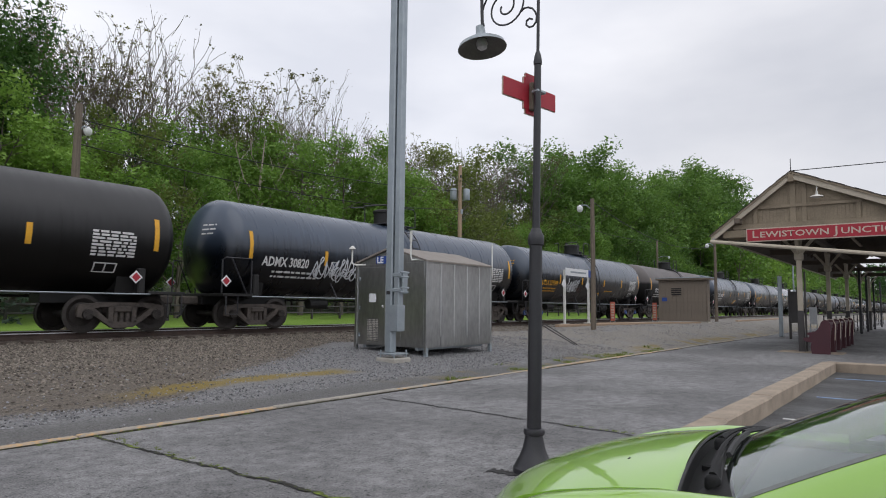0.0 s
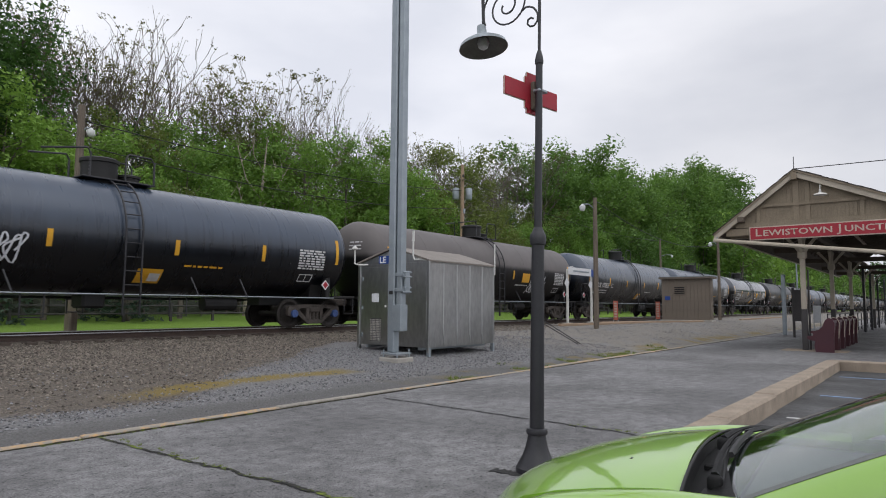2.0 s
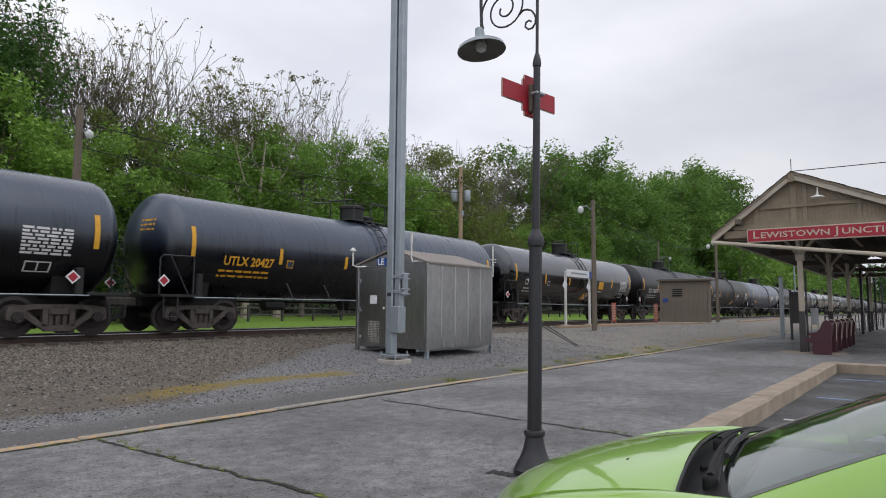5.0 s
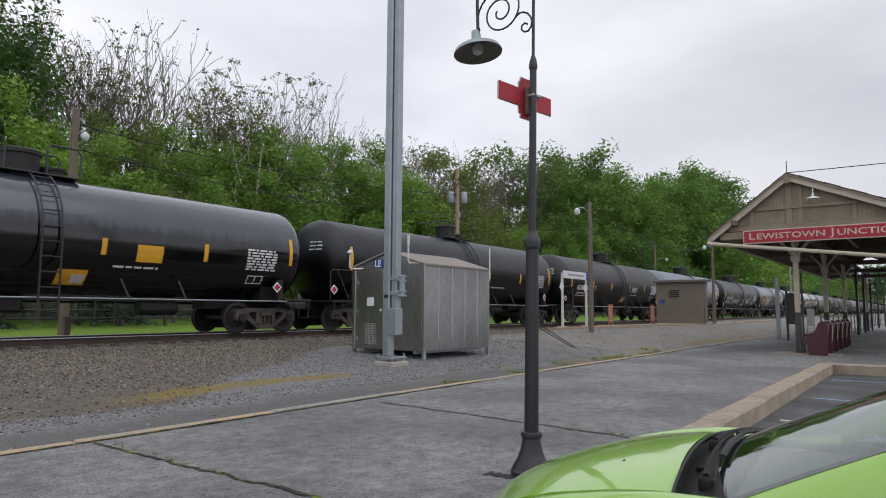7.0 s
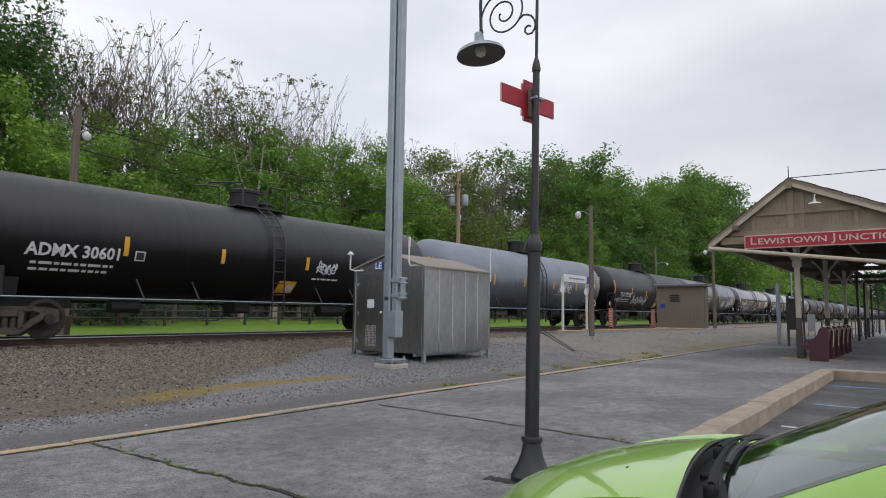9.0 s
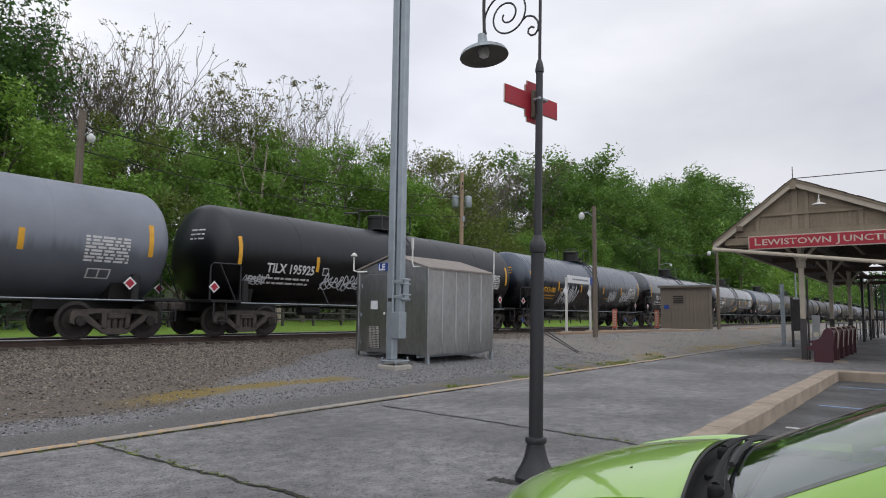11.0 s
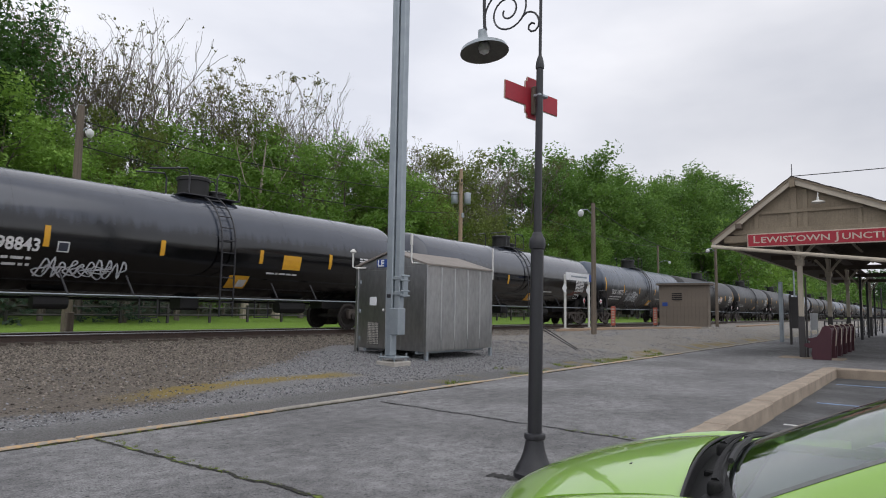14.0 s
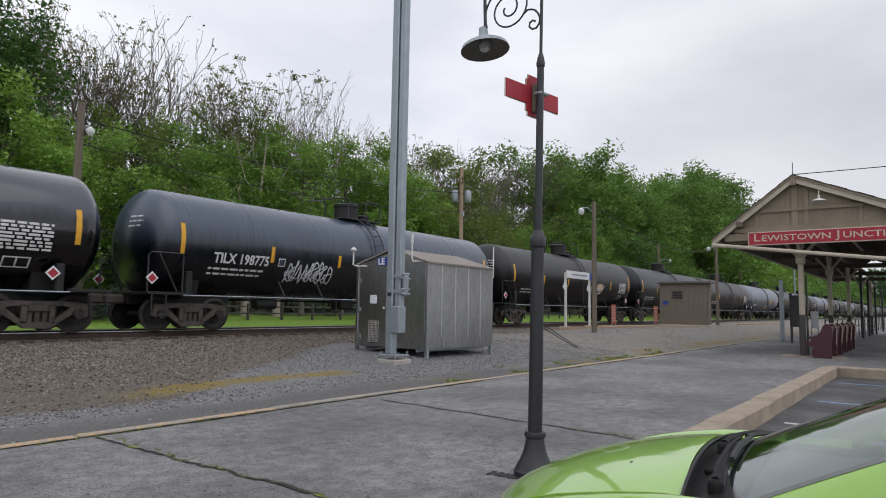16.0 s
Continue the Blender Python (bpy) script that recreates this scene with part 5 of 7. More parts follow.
            part("rim", bm, STEEL, wheel)
        bm = bmesh.new()
        box(bm, s * 0.9 - 0.07, s * 0.9 + 0.07, -0.02, 0.06, 1.0, 1.12, bevel=0.03)
        part("mirror", bm, LIME, ob)
        part("headlight", boxed(s * 0.62 - 0.1, s * 0.62 + 0.1, 1.5, 1.62, 0.6, 0.72, bevel=0.03), LAMP_GLASS, ob)
    bm = bmesh.new()
    box(bm, -0.66, 0.66, -0.4, 0.6, 0.6, 0.965, bevel=0.03)
    part("dashboard", bm, DASH_GREY, ob)
    for x in (-0.36, 0.36):
        part("seat", boxed(x - 0.24, x + 0.24, -1.25, -0.75, 0.4, 1.2, bevel=0.08), BLACK_TRIM, ob)


build_car()

# ---- cracks in the asphalt ----
MOSSY = material("mossy_crack", (0.15, 0.2, 0.02), 0.95, other=(0.02, 0.019, 0.016), scale=1.6, fine=20, bump=0.5, low=0.5, high=0.6, spread=0.35)
CRACK_DARK = material("dark_crack", (0.035, 0.034, 0.034), 0.95, scale=5, fine=30, bump=0.4)
crack(wander((3.13, 6.78), (3.27, 3.0), 150, 0.06), 0.024, MOSSY, "mossy crack across the asphalt platform")
crack(wander((7.05, 6.5), (6.8, 2.45), 120, 0.06), 0.022, CRACK_DARK, "dark crack across the asphalt platform")
crack(wander((17.35, 5.4), (17.3, 2.4), 40, 0.12), 0.016, CRACK_DARK, "dark crack across the asphalt platform")
crack(wander((4.6, 3.0), (4.66, 2.6), 20, 0.05), 0.06, CRACK_DARK, "broken crack at the lamp post's foot")

# ---- the train ----
SPEED, PITCH, TRACK_Y, RAIL_Z = 14.51, 17.72, 17.9, 0.6
TANK_R, TANK_Z, SHELL, WHEEL_R = 1.53, 2.5, 7.7, 0.457


def tank_paint(name, lower, upper, split=0.15, rough=0.42, streak=0.5, soft=0.25):
    """Dull tank paint with the sky's sheen put into a lighter upper colour above a darkened lower half (on DUSTY_TANK
    the upper tone is road dust), and runs of dirt down the sides.
    """
    m = bpy.data.materials.new(name)
    m.use_nodes = True
    n, l = m.node_tree.nodes, m.node_tree.links
    b = n["Principled BSDF"]
    b.inputs["Specular IOR Level"].default_value = 0.4 if rough < 0.3 else 0.36
    b.inputs["Coat Weight"].default_value, b.inputs["Coat Roughness"].default_value = 0.6 if rough < 0.2 else 0.4 if rough < 0.3 else 0.0, rough * 0.8
    co = n.new("ShaderNodeTexCoord")
    sep = n.new("ShaderNodeSeparateXYZ")
    l.new(co.outputs["Object"], sep.inputs[0])
    mp = n.new("ShaderNodeMapping")
    mp.inputs["Scale"].default_value = (3.0, 0.5, 0.35)
    l.new(co.outputs["Object"], mp.inputs[0])
    runs = n.new("ShaderNodeTexNoise")
    runs.inputs["Scale"].default_value, runs.inputs["Detail"].default_value = 2.0, 6
    l.new(mp.outputs[0], runs.inputs["Vector"])
    big = n.new("ShaderNodeTexNoise")
    big.inputs["Scale"].default_value, big.inputs["Detail"].default_value = 0.9, 6
    l.new(co.outputs["Object"], big.inputs["Vector"])
    sm = n.new("ShaderNodeTexNoise")
    sm.inputs["Scale"].default_value, sm.inputs["Detail"].default_value = 30, 3
    l.new(co.outputs["Object"], sm.inputs["Vector"])
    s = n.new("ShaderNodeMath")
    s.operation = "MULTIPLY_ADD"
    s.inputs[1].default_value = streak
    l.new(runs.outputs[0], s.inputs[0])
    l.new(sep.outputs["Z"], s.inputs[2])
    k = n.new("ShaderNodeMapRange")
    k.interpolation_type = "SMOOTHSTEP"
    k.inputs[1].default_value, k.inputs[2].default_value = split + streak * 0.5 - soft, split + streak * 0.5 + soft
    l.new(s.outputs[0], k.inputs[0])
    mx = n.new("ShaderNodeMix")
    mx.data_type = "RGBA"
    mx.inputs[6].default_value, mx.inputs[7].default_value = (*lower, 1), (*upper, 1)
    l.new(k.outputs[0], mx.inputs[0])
    v = n.new("ShaderNodeMapRange")
    v.inputs[3].default_value, v.inputs[4].default_value = 0.7, 1.3
    l.new(big.outputs[0], v.inputs[0])
    sc = n.new("ShaderNodeVectorMath")
    sc.operation = "SCALE"
    l.new(mx.outputs[2], sc.inputs[0])
    l.new(v.outputs[0], sc.inputs["Scale"])
    l.new(sc.outputs[0], b.inputs["Base Color"])
    r = n.new("ShaderNodeMapRange")
    r.inputs[3].default_value, r.inputs[4].default_value = rough - 0.08, rough + 0.12
    l.new(runs.outputs[0], r.inputs[0])
    l.new(r.outputs[0], b.inputs["Roughness"])
    bp = n.new("ShaderNodeBump")
    bp.inputs["Strength"].default_value, bp.inputs["Distance"].default_value = 0.05, 0.01
    l.new(sm.outputs[0], bp.inputs["Height"])
    l.new(bp.outputs[0], b.inputs["Normal"])
    return m


# upper tones hold the sky's sheen as colour; DUSTY_TANK's upper tone is dust
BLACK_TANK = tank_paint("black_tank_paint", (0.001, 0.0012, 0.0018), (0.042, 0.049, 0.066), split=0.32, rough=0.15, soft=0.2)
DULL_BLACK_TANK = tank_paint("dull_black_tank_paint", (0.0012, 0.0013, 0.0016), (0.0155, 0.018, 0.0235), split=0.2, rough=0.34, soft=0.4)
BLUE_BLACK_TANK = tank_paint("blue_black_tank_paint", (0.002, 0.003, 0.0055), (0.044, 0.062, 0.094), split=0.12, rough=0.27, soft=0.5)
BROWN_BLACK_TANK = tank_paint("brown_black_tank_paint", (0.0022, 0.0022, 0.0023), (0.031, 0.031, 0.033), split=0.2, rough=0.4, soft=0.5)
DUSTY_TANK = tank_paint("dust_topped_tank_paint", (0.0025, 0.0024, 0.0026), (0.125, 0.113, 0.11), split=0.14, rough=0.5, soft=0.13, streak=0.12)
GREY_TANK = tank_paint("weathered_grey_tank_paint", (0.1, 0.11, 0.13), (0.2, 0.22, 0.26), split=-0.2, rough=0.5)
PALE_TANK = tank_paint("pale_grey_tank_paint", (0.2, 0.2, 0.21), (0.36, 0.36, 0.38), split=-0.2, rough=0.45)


def on_tank(bm, x, angle, lift=0.012, cuts=0):
    """Wraps flat work in the x-y plane onto the near side of the tank: x along the car, y up round the shell from the given angle."""
    if cuts:
        ys = [v.co.y for v in bm.verts]
        lo, hi = min(ys), max(ys)
        for i in range(1, cuts + 1):
            bmesh.ops.bisect_plane(bm, geom=[*bm.verts, *bm.edges, *bm.faces], plane_co=(0, lo + (hi - lo) * i / (cuts + 1), 0), plane_no=(0, 1, 0))
    for v in bm.verts:
        a = radians(angle) + v.co.y / TANK_R
        r = TANK_R + lift + v.co.z
        v.co = (x + v.co.x, -r * math.cos(a), TANK_Z + r * math.sin(a))
    return bm


def flat(w, h, n=3, x=0.0, y=0.0, bm=None):
    bm = bm or bmesh.new()
    rows = [(bm.verts.new((x, y + h * i / n, 0)), bm.verts.new((x + w, y + h * i / n, 0))) for i in range(n + 1)]
    for a, b in zip(rows, rows[1:]):
        bm.faces.new((a[0], a[1], b[1], b[0]))
    return bm


def bars(w, rows, h, gap, seed):
    """Lines of small print that cannot be read, as short bars."""
    rng = random.Random(seed)
    bm = bmesh.new()
    for i in range(rows):
        x = 0.0
        while x < w * 0.96:
            k = min(rng.uniform(0.08, 0.3), w - x)
            flat(k, h, 1, x, -i * (h + gap), bm)
            x += k + 0.05
    return bm


def scribble(w, h, seed, strokes=9):
    """Sprayed writing that cannot be read: one long ribbon of slanting up and down strokes with hooks."""
    rng = random.Random(seed)
    keys = []
    for i in range(strokes):
        x = w * (i + 0.3) / strokes
        lean = 0.16 * h
        keys += [(x + rng.uniform(-0.1, 0.1) * h, rng.uniform(-0.05, 0.2) * h), (x + lean + rng.uniform(-0.05, 0.12) * h, h * rng.uniform(0.72, 1.08))]
        if rng.random() < 0.6:
            keys += [(x + lean + w / strokes * rng.uniform(0.3, 0.8), h * rng.uniform(0.55, 0.9)), (x - w / strokes * rng.uniform(0.0, 0.5), h * rng.uniform(0.3, 0.55))]
    keys = [Vector((x, y, 0)) for x, y in keys]
    pts = []
    for i in range(len(keys) - 1):
        p0, p1, p2, p3 = keys[max(i - 1, 0)], keys[i], keys[i + 1], keys[min(i + 2, len(keys) - 1)]
        for f in (0.0, 0.25, 0.5, 0.75):
            pts.append(0.5 * (2 * p1 + (p2 - p0) * f + (2 * p0 - 5 * p1 + 4 * p2 - p3) * f * f + (3 * p1 - p0 - 3 * p2 + p3) * f ** 3))
    half = 0.012 + 0.016 * min(1.0, h)
    bm = bmesh.new()
    prev = None
    for i, p in enumerate(pts):
        d = (pts[min(i + 1, len(pts) - 1)] - pts[max(i - 1, 0)]).normalized()
        q = Vector((-d.y, d.x, 0)) * half
        lift = Vector((0, 0, 0.0001 * i))
        row = (bm.verts.new(p - q + lift), bm.verts.new(p + q + lift))
        if prev:
            bm.faces.new((prev[0], row[0], row[1], prev[1]))
        prev = row
    return bm


def base_car():
    """The plain car with all that the cars have in common; origin at the rails, under its middle."""
    car = thing("tank_car")
    # shell with dished heads
    n = 48
    prof = [(TANK_R * math.cos(a), -SHELL - 0.72 * math.sin(a)) for a in np.linspace(math.pi / 2 * 0.999, 0.12, 9)]
    prof += [(TANK_R, -SHELL + 0.01), (TANK_R, -5.0), (TANK_R, -2.6), (TANK_R, 0.0), (TANK_R, 2.6), (TANK_R, 5.0)]
    prof += [(r, -z) for r, z in prof[9::-1]]
    bm = bmesh.new()
    lathe(bm, prof, n, Matrix.Rotation(radians(90), 4, "Y"))
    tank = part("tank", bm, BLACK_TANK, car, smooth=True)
    tank.location = (0, 0, TANK_Z)
    for x in (-5.15, -2.58, 0.0, 2.58, 5.15):
        bm = bmesh.new()
        tube(bm, [(x - 0.012, 0, 0), (x + 0.012, 0, 0)], TANK_R + 0.004, n)
        part("weld_seam", bm, BLACK_TANK, tank, smooth=True)
    # stub sills, saddles, couplers
    for s in (-1, 1):
        bm = boxed(min(s * 5.2, s * 8.35), max(s * 5.2, s * 8.35), -0.33, 0.33, 0.72, 1.02, bevel=0.02)
        part("sill", bm, UNDER_BLACK, car)
        bm = bmesh.new()
        pts = [(-1.0, 0.95), (1.0, 0.95)] + [(1.42 * math.cos(a), TANK_Z + (TANK_R + 0.01) * math.sin(a)) for a in np.linspace(radians(-38), radians(-142), 15)]
        extrude_poly(bm, pts, 0.5, Matrix.Translation((s * 6.95 + 0.25, 0, 0)) @ Matrix.Rotation(radians(90), 4, "Z"))
        part("saddle", bm, UNDER_BLACK, car)
        part("end_deck", boxed(min(s * 7.35, s * 8.4), max(s * 7.35, s * 8.4), -1.5, 1.5, 0.98, 1.06, bevel=0.01), UNDER_BLACK, car)
        part("coupler", boxed(min(s * 8.3, s * 8.86), max(s * 8.3, s * 8.86), -0.13, 0.13, 0.72, 0.98, bevel=0.05), TRUCK_IRON, car)
        part("air_hose", tubed([(s * 8.4, 0.35, 0.75), (s * 8.6, 0.33, 0.45), (s * 8.75, 0.25, 0.32), (s * 8.86, 0.1, 0.34)], 0.03), RUBBER, car)
        # end hand rail frame on each side
        hang = -8.32 if s < 0 else 7.0
        for y in (-1.5, 1.5):
            if s < 0:
                part("end_rail", tubed([(s * 7.45, y, 1.05), (s * 7.45, y, 2.05), (s * 7.5, y * 0.99, 2.12), (s * 8.3, y * 0.95, 2.12), (s * 8.36, y * 0.9, 2.05), (s * 8.36, y * 0.9, 1.05)], 0.024, 6), DARK_METAL, car)
                part("end_brace", tubed([(s * 8.12, y * 0.96, 2.12), (s * 7.6, y, 1.06)], 0.024, 6), DARK_METAL, car)
            part("step", tubed([(s * 7.9, y, 1.0), (s * 7.9, y, 0.45), (s * 8.3, y, 0.45), (s * 8.3, y, 1.0)], 0.02, 6), DARK_METAL, car)
            part("placard", boxed(hang - 0.12, hang + 0.12, y * 1.0 - 0.012, y * 1.0 + 0.012, -0.12, 0.12, m=Matrix.Translation((hang, 0, 1.42)) @ Matrix.Rotation(radians(45), 4, "Y") @ Matrix.Translation((-hang, 0, 0))), WHITE_SIGN, car, "white and red hazard placard")
            part("placard_print", boxed(hang - 0.085, hang + 0.085, y * 1.0 - 0.016, y * 1.0 + 0.016, -0.085, 0.085, m=Matrix.Translation((hang, 0, 1.42)) @ Matrix.Rotation(radians(45), 4, "Y") @ Matrix.Translation((-hang, 0, 0))), SIGN_RED, car)
            part("jack_pad", boxed(s * 7.2 - 0.1, s * 7.2 + 0.1, y * 0.86 - 0.14, y * 0.86 + 0.12, 0.98, 1.66, bevel=0.03), UNDER_BLACK, car)
        # truck
        truck = part("truck", boxed(-0.26, 0.26, -0.95, 0.95, 0.42, 0.72, bevel=0.05), TRUCK_IRON, car)
        truck.location = (s * 6.9, 0, 0)
        for y in (-1, 1):
            bm = bmesh.new()
            # cast frame: top and bottom chords, columns and pedestal ends, with open windows between
            for pts in ([(-1.12, 0.4), (-1.12, 0.62), (-1.08, 0.7), (-0.55, 0.76), (0.55, 0.76), (1.08, 0.7), (1.12, 0.62), (1.12, 0.4), (0.98, 0.36), (0.94, 0.55), (0.55, 0.64), (-0.55, 0.64), (-0.94, 0.55), (-0.98, 0.36)],
                        [(-0.92, 0.56), (-0.4, 0.2), (-0.28, 0.11), (0.28, 0.11), (0.4, 0.2), (0.92, 0.56), (0.7, 0.6), (0.3, 0.26), (-0.3, 0.26), (-0.7, 0.6)],
                        [(-0.36, 0.24), (-0.36, 0.66), (-0.24, 0.66), (-0.24, 0.24)], [(0.24, 0.24), (0.24, 0.66), (0.36, 0.66), (0.36, 0.24)]):
                extrude_poly(bm, pts, 0.13, Matrix.Translation((0, y * 1.05 - 0.065, 0)))
            part("side_frame", bm, TRUCK_IRON, truck, "dusty cast truck side frame")
            for i in range(3):
                part("spring", tubed([(-0.16 + 0.16 * i, y * 1.03, 0.26), (-0.16 + 0.16 * i, y * 1.03, 0.5)], 0.068, 10), TRUCK_IRON, truck)
            part("bolster_end", boxed(-0.23, 0.23, y * 1.03 - 0.12, y * 1.03 + 0.12, 0.5, 0.66, bevel=0.03), TRUCK_IRON, truck)
        for a in (-1, 1):
            bm = bmesh.new()
            turn = Matrix.Rotation(radians(90), 4, "X")
            tube(bm, [(0, -1.0, 0), (0, 1.0, 0)], 0.085, 12)
            for y in (-1, 1):
                face = [(0.1, 0.07), (0.14, 0.06), (0.34, 0.02), (0.37, 0.05), (WHEEL_R, 0.055), (WHEEL_R + 0.005, -0.06), (WHEEL_R + 0.03, -0.075), (0.4, -0.085), (0.3, -0.02), (0.1, -0.06)]
                lathe(bm, face, 22, Matrix.Translation((0, y * 0.79, 0)) @ Matrix.Rotation(radians(90 * y), 4, "X"))
            w = part("wheelset", bm, WHEEL_STEEL, truck, smooth=True)
            w.location = (a * 0.89, 0, WHEEL_R)
            w["kind_of_turn"] = a
            for y in (-1, 1):
                bm = bmesh.new()
                lathe(bm, [(0.125, -0.1), (0.13, 0.06), (0.11, 0.09), (0.07, 0.1)], 16, Matrix.Translation((0, y * 1.09, 0)) @ Matrix.Rotation(radians(90 * y), 4, "X"))
                for k in range(3):
                    c, si = 0.07 * math.cos(k * 2.094), 0.07 * math.sin(k * 2.094)
                    tube(bm, [(c, y * 1.13, si), (c, y * 1.215, si)], 0.022, 6)
                part("bearing_cap", bm, WHEEL_STEEL, w)
    # long side rail and its brackets
    for y in (-1, 1):
        rail = part("side_rail", tubed([(-7.4, y * 1.5, 0.98), (7.4, y * 1.5, 0.98)], 0.02, 8), STEEL, car, "thin grey side rail")
        for x in (-3.9, -2.3, 2.3, 3.9):
            part("rail_bracket", tubed([(x, y * 1.5, 0.98), (x - 0.14, y * 1.3, 1.5)], 0.026, 6), DARK_METAL, rail)
    # brake gear and outlet below
    part("outlet", boxed(-0.3, 0.3, -0.35, 0.35, 0.62, 1.05, bevel=0.06), UNDER_BLACK, car)
    part("brake_pipe", tubed([(-6.0, 0.55, 0.9), (6.0, 0.55, 0.9)], 0.035, 6), UNDER_BLACK, car)
    part("brake_cylinder", tubed([(-4.3, -0.45, 0.78), (-3.5, -0.45, 0.78)], 0.17, 12), UNDER_BLACK, car)
    part("air_tank", tubed([(3.1, -0.4, 0.75), (4.2, -0.4, 0.75)], 0.2, 12), UNDER_BLACK, car)
    for x in (-2.1, 1.5):
        part("step", tubed([(x, -1.4, 0.98), (x, -1.4, 0.42), (x + 0.5, -1.4, 0.42), (x + 0.5, -1.4, 0.98)], 0.022, 6), DARK_METAL, car)
    # ladder round the near and far flank
    for y in (-1, 1):
        bm = bmesh.new()
        for dx in (-0.22, 0.22):
            pts = [(0.35 + dx, y * 1.62, 0.45)] + [(0.35 + dx, y * (TANK_R + 0.1) * math.cos(a), TANK_Z + (TANK_R + 0.1) * math.sin(a)) for a in np.linspace(0.0, radians(76), 12)]
            tube(bm, pts, 0.026, 6)
        lad = part("ladder", bm, DARK_METAL, car)
        hs = [(y * 1.62, z) for z in np.arange(0.5, TANK_Z, 0.36)] + [(y * (TANK_R + 0.1) * math.cos(a), TANK_Z + (TANK_R + 0.1) * math.sin(a)) for a in np.linspace(0.1, radians(74), 6)]
        first = None
        for yy, zz in hs:
            if first is None:
                first = part("rung", tubed([(0.13, 0, 0), (0.57, 0, 0)], 0.017, 6), DARK_METAL, lad)
                first.location = (0, yy, zz)
            else:
                share("rung", first, lad, pose(0, yy, zz))
    # fittings on top: platform, housing and hand rails
    top = TANK_Z + TANK_R
    deck = part("top_platform", boxed(-0.6, 1.35, -0.66, 0.66, top - 0.01, top + 0.03, bevel=0.01), DARK_METAL, car)
    bm = bmesh.new()
    lathe(bm, [(0.46, -0.1), (0.46, 0.5), (0.5, 0.51), (0.5, 0.6), (0.42, 0.64)], 20, Matrix.Translation((0.1, 0, top)))
    part("valve_housing", bm, UNDER_BLACK, car, smooth=True)
    bm = bmesh.new()
    lathe(bm, [(0.3, -0.1), (0.3, 0.2), (0.34, 0.21), (0.34, 0.27), (0.2, 0.31)], 18, Matrix.Translation((0.88, 0, top)))
    part("manway", bm, UNDER_BLACK, car, smooth=True)
    for y in (-0.64, 0.64):
        part("top_rail", tubed([(-1.5, y * 0.6, top + 0.6), (-0.5, y, top + 0.76), (-0.42, y, top + 0.62), (-0.42, y, top)], 0.027, 6), DARK_METAL, deck)
        part("top_rail", tubed([(0.5, y, top), (0.5, y, top + 0.62), (0.58, y * 0.98, top + 0.76), (1.2, y * 0.98, top + 0.76), (1.3, y, top + 0.62), (1.3, y, top)], 0.027, 6), DARK_METAL, deck)
    # yellow reflectors along both sides
    for s in (-1, 1):
        for x, h, a in ((7.5, 0.86, -10), (4.45, 0.5, -12), (1.6, 0.42, -12)):
            o = part("reflector", on_tank(flat(0.13, h, 6), s * x - 0.065, a - 4, 0.008), REFLECT_YELLOW, car, "yellow reflective strip")
    return car


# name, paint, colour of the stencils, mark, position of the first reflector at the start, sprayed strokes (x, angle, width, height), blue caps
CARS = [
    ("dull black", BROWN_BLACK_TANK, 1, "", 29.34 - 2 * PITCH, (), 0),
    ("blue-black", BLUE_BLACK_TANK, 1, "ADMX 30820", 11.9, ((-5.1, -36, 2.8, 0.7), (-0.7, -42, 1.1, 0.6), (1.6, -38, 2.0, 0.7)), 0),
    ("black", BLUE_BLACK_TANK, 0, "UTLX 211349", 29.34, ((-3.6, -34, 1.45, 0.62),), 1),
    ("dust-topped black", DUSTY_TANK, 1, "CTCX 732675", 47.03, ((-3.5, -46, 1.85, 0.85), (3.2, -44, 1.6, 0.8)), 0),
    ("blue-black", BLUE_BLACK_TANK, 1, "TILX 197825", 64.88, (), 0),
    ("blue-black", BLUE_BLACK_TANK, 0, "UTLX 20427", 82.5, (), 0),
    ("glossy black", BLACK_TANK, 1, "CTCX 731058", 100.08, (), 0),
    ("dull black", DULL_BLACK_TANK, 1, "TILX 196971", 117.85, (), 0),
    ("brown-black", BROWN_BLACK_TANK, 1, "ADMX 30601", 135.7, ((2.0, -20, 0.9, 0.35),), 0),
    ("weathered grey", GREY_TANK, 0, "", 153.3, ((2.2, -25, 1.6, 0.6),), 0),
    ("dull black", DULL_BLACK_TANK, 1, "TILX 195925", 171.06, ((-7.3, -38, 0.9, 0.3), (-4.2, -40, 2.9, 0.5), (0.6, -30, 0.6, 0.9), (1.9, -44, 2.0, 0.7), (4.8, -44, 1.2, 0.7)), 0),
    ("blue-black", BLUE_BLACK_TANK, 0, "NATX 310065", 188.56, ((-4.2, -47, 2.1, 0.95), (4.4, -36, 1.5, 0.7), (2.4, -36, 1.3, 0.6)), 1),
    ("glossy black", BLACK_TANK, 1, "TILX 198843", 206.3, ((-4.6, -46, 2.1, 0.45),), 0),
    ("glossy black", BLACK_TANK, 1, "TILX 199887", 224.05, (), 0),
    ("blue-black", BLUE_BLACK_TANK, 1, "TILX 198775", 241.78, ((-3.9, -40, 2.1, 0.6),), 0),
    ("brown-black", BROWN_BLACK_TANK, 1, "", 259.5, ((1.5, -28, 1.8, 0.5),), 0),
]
FAR_PAINTS = [("dull black", DULL_BLACK_TANK), ("black", BLACK_TANK), ("weathered grey", GREY_TANK), ("brown-black", BROWN_BLACK_TANK), ("dull black", DULL_BLACK_TANK), ("brown-black", BROWN_BLACK_TANK), ("blue-black", BLUE_BLACK_TANK), ("weathered grey", GREY_TANK)]


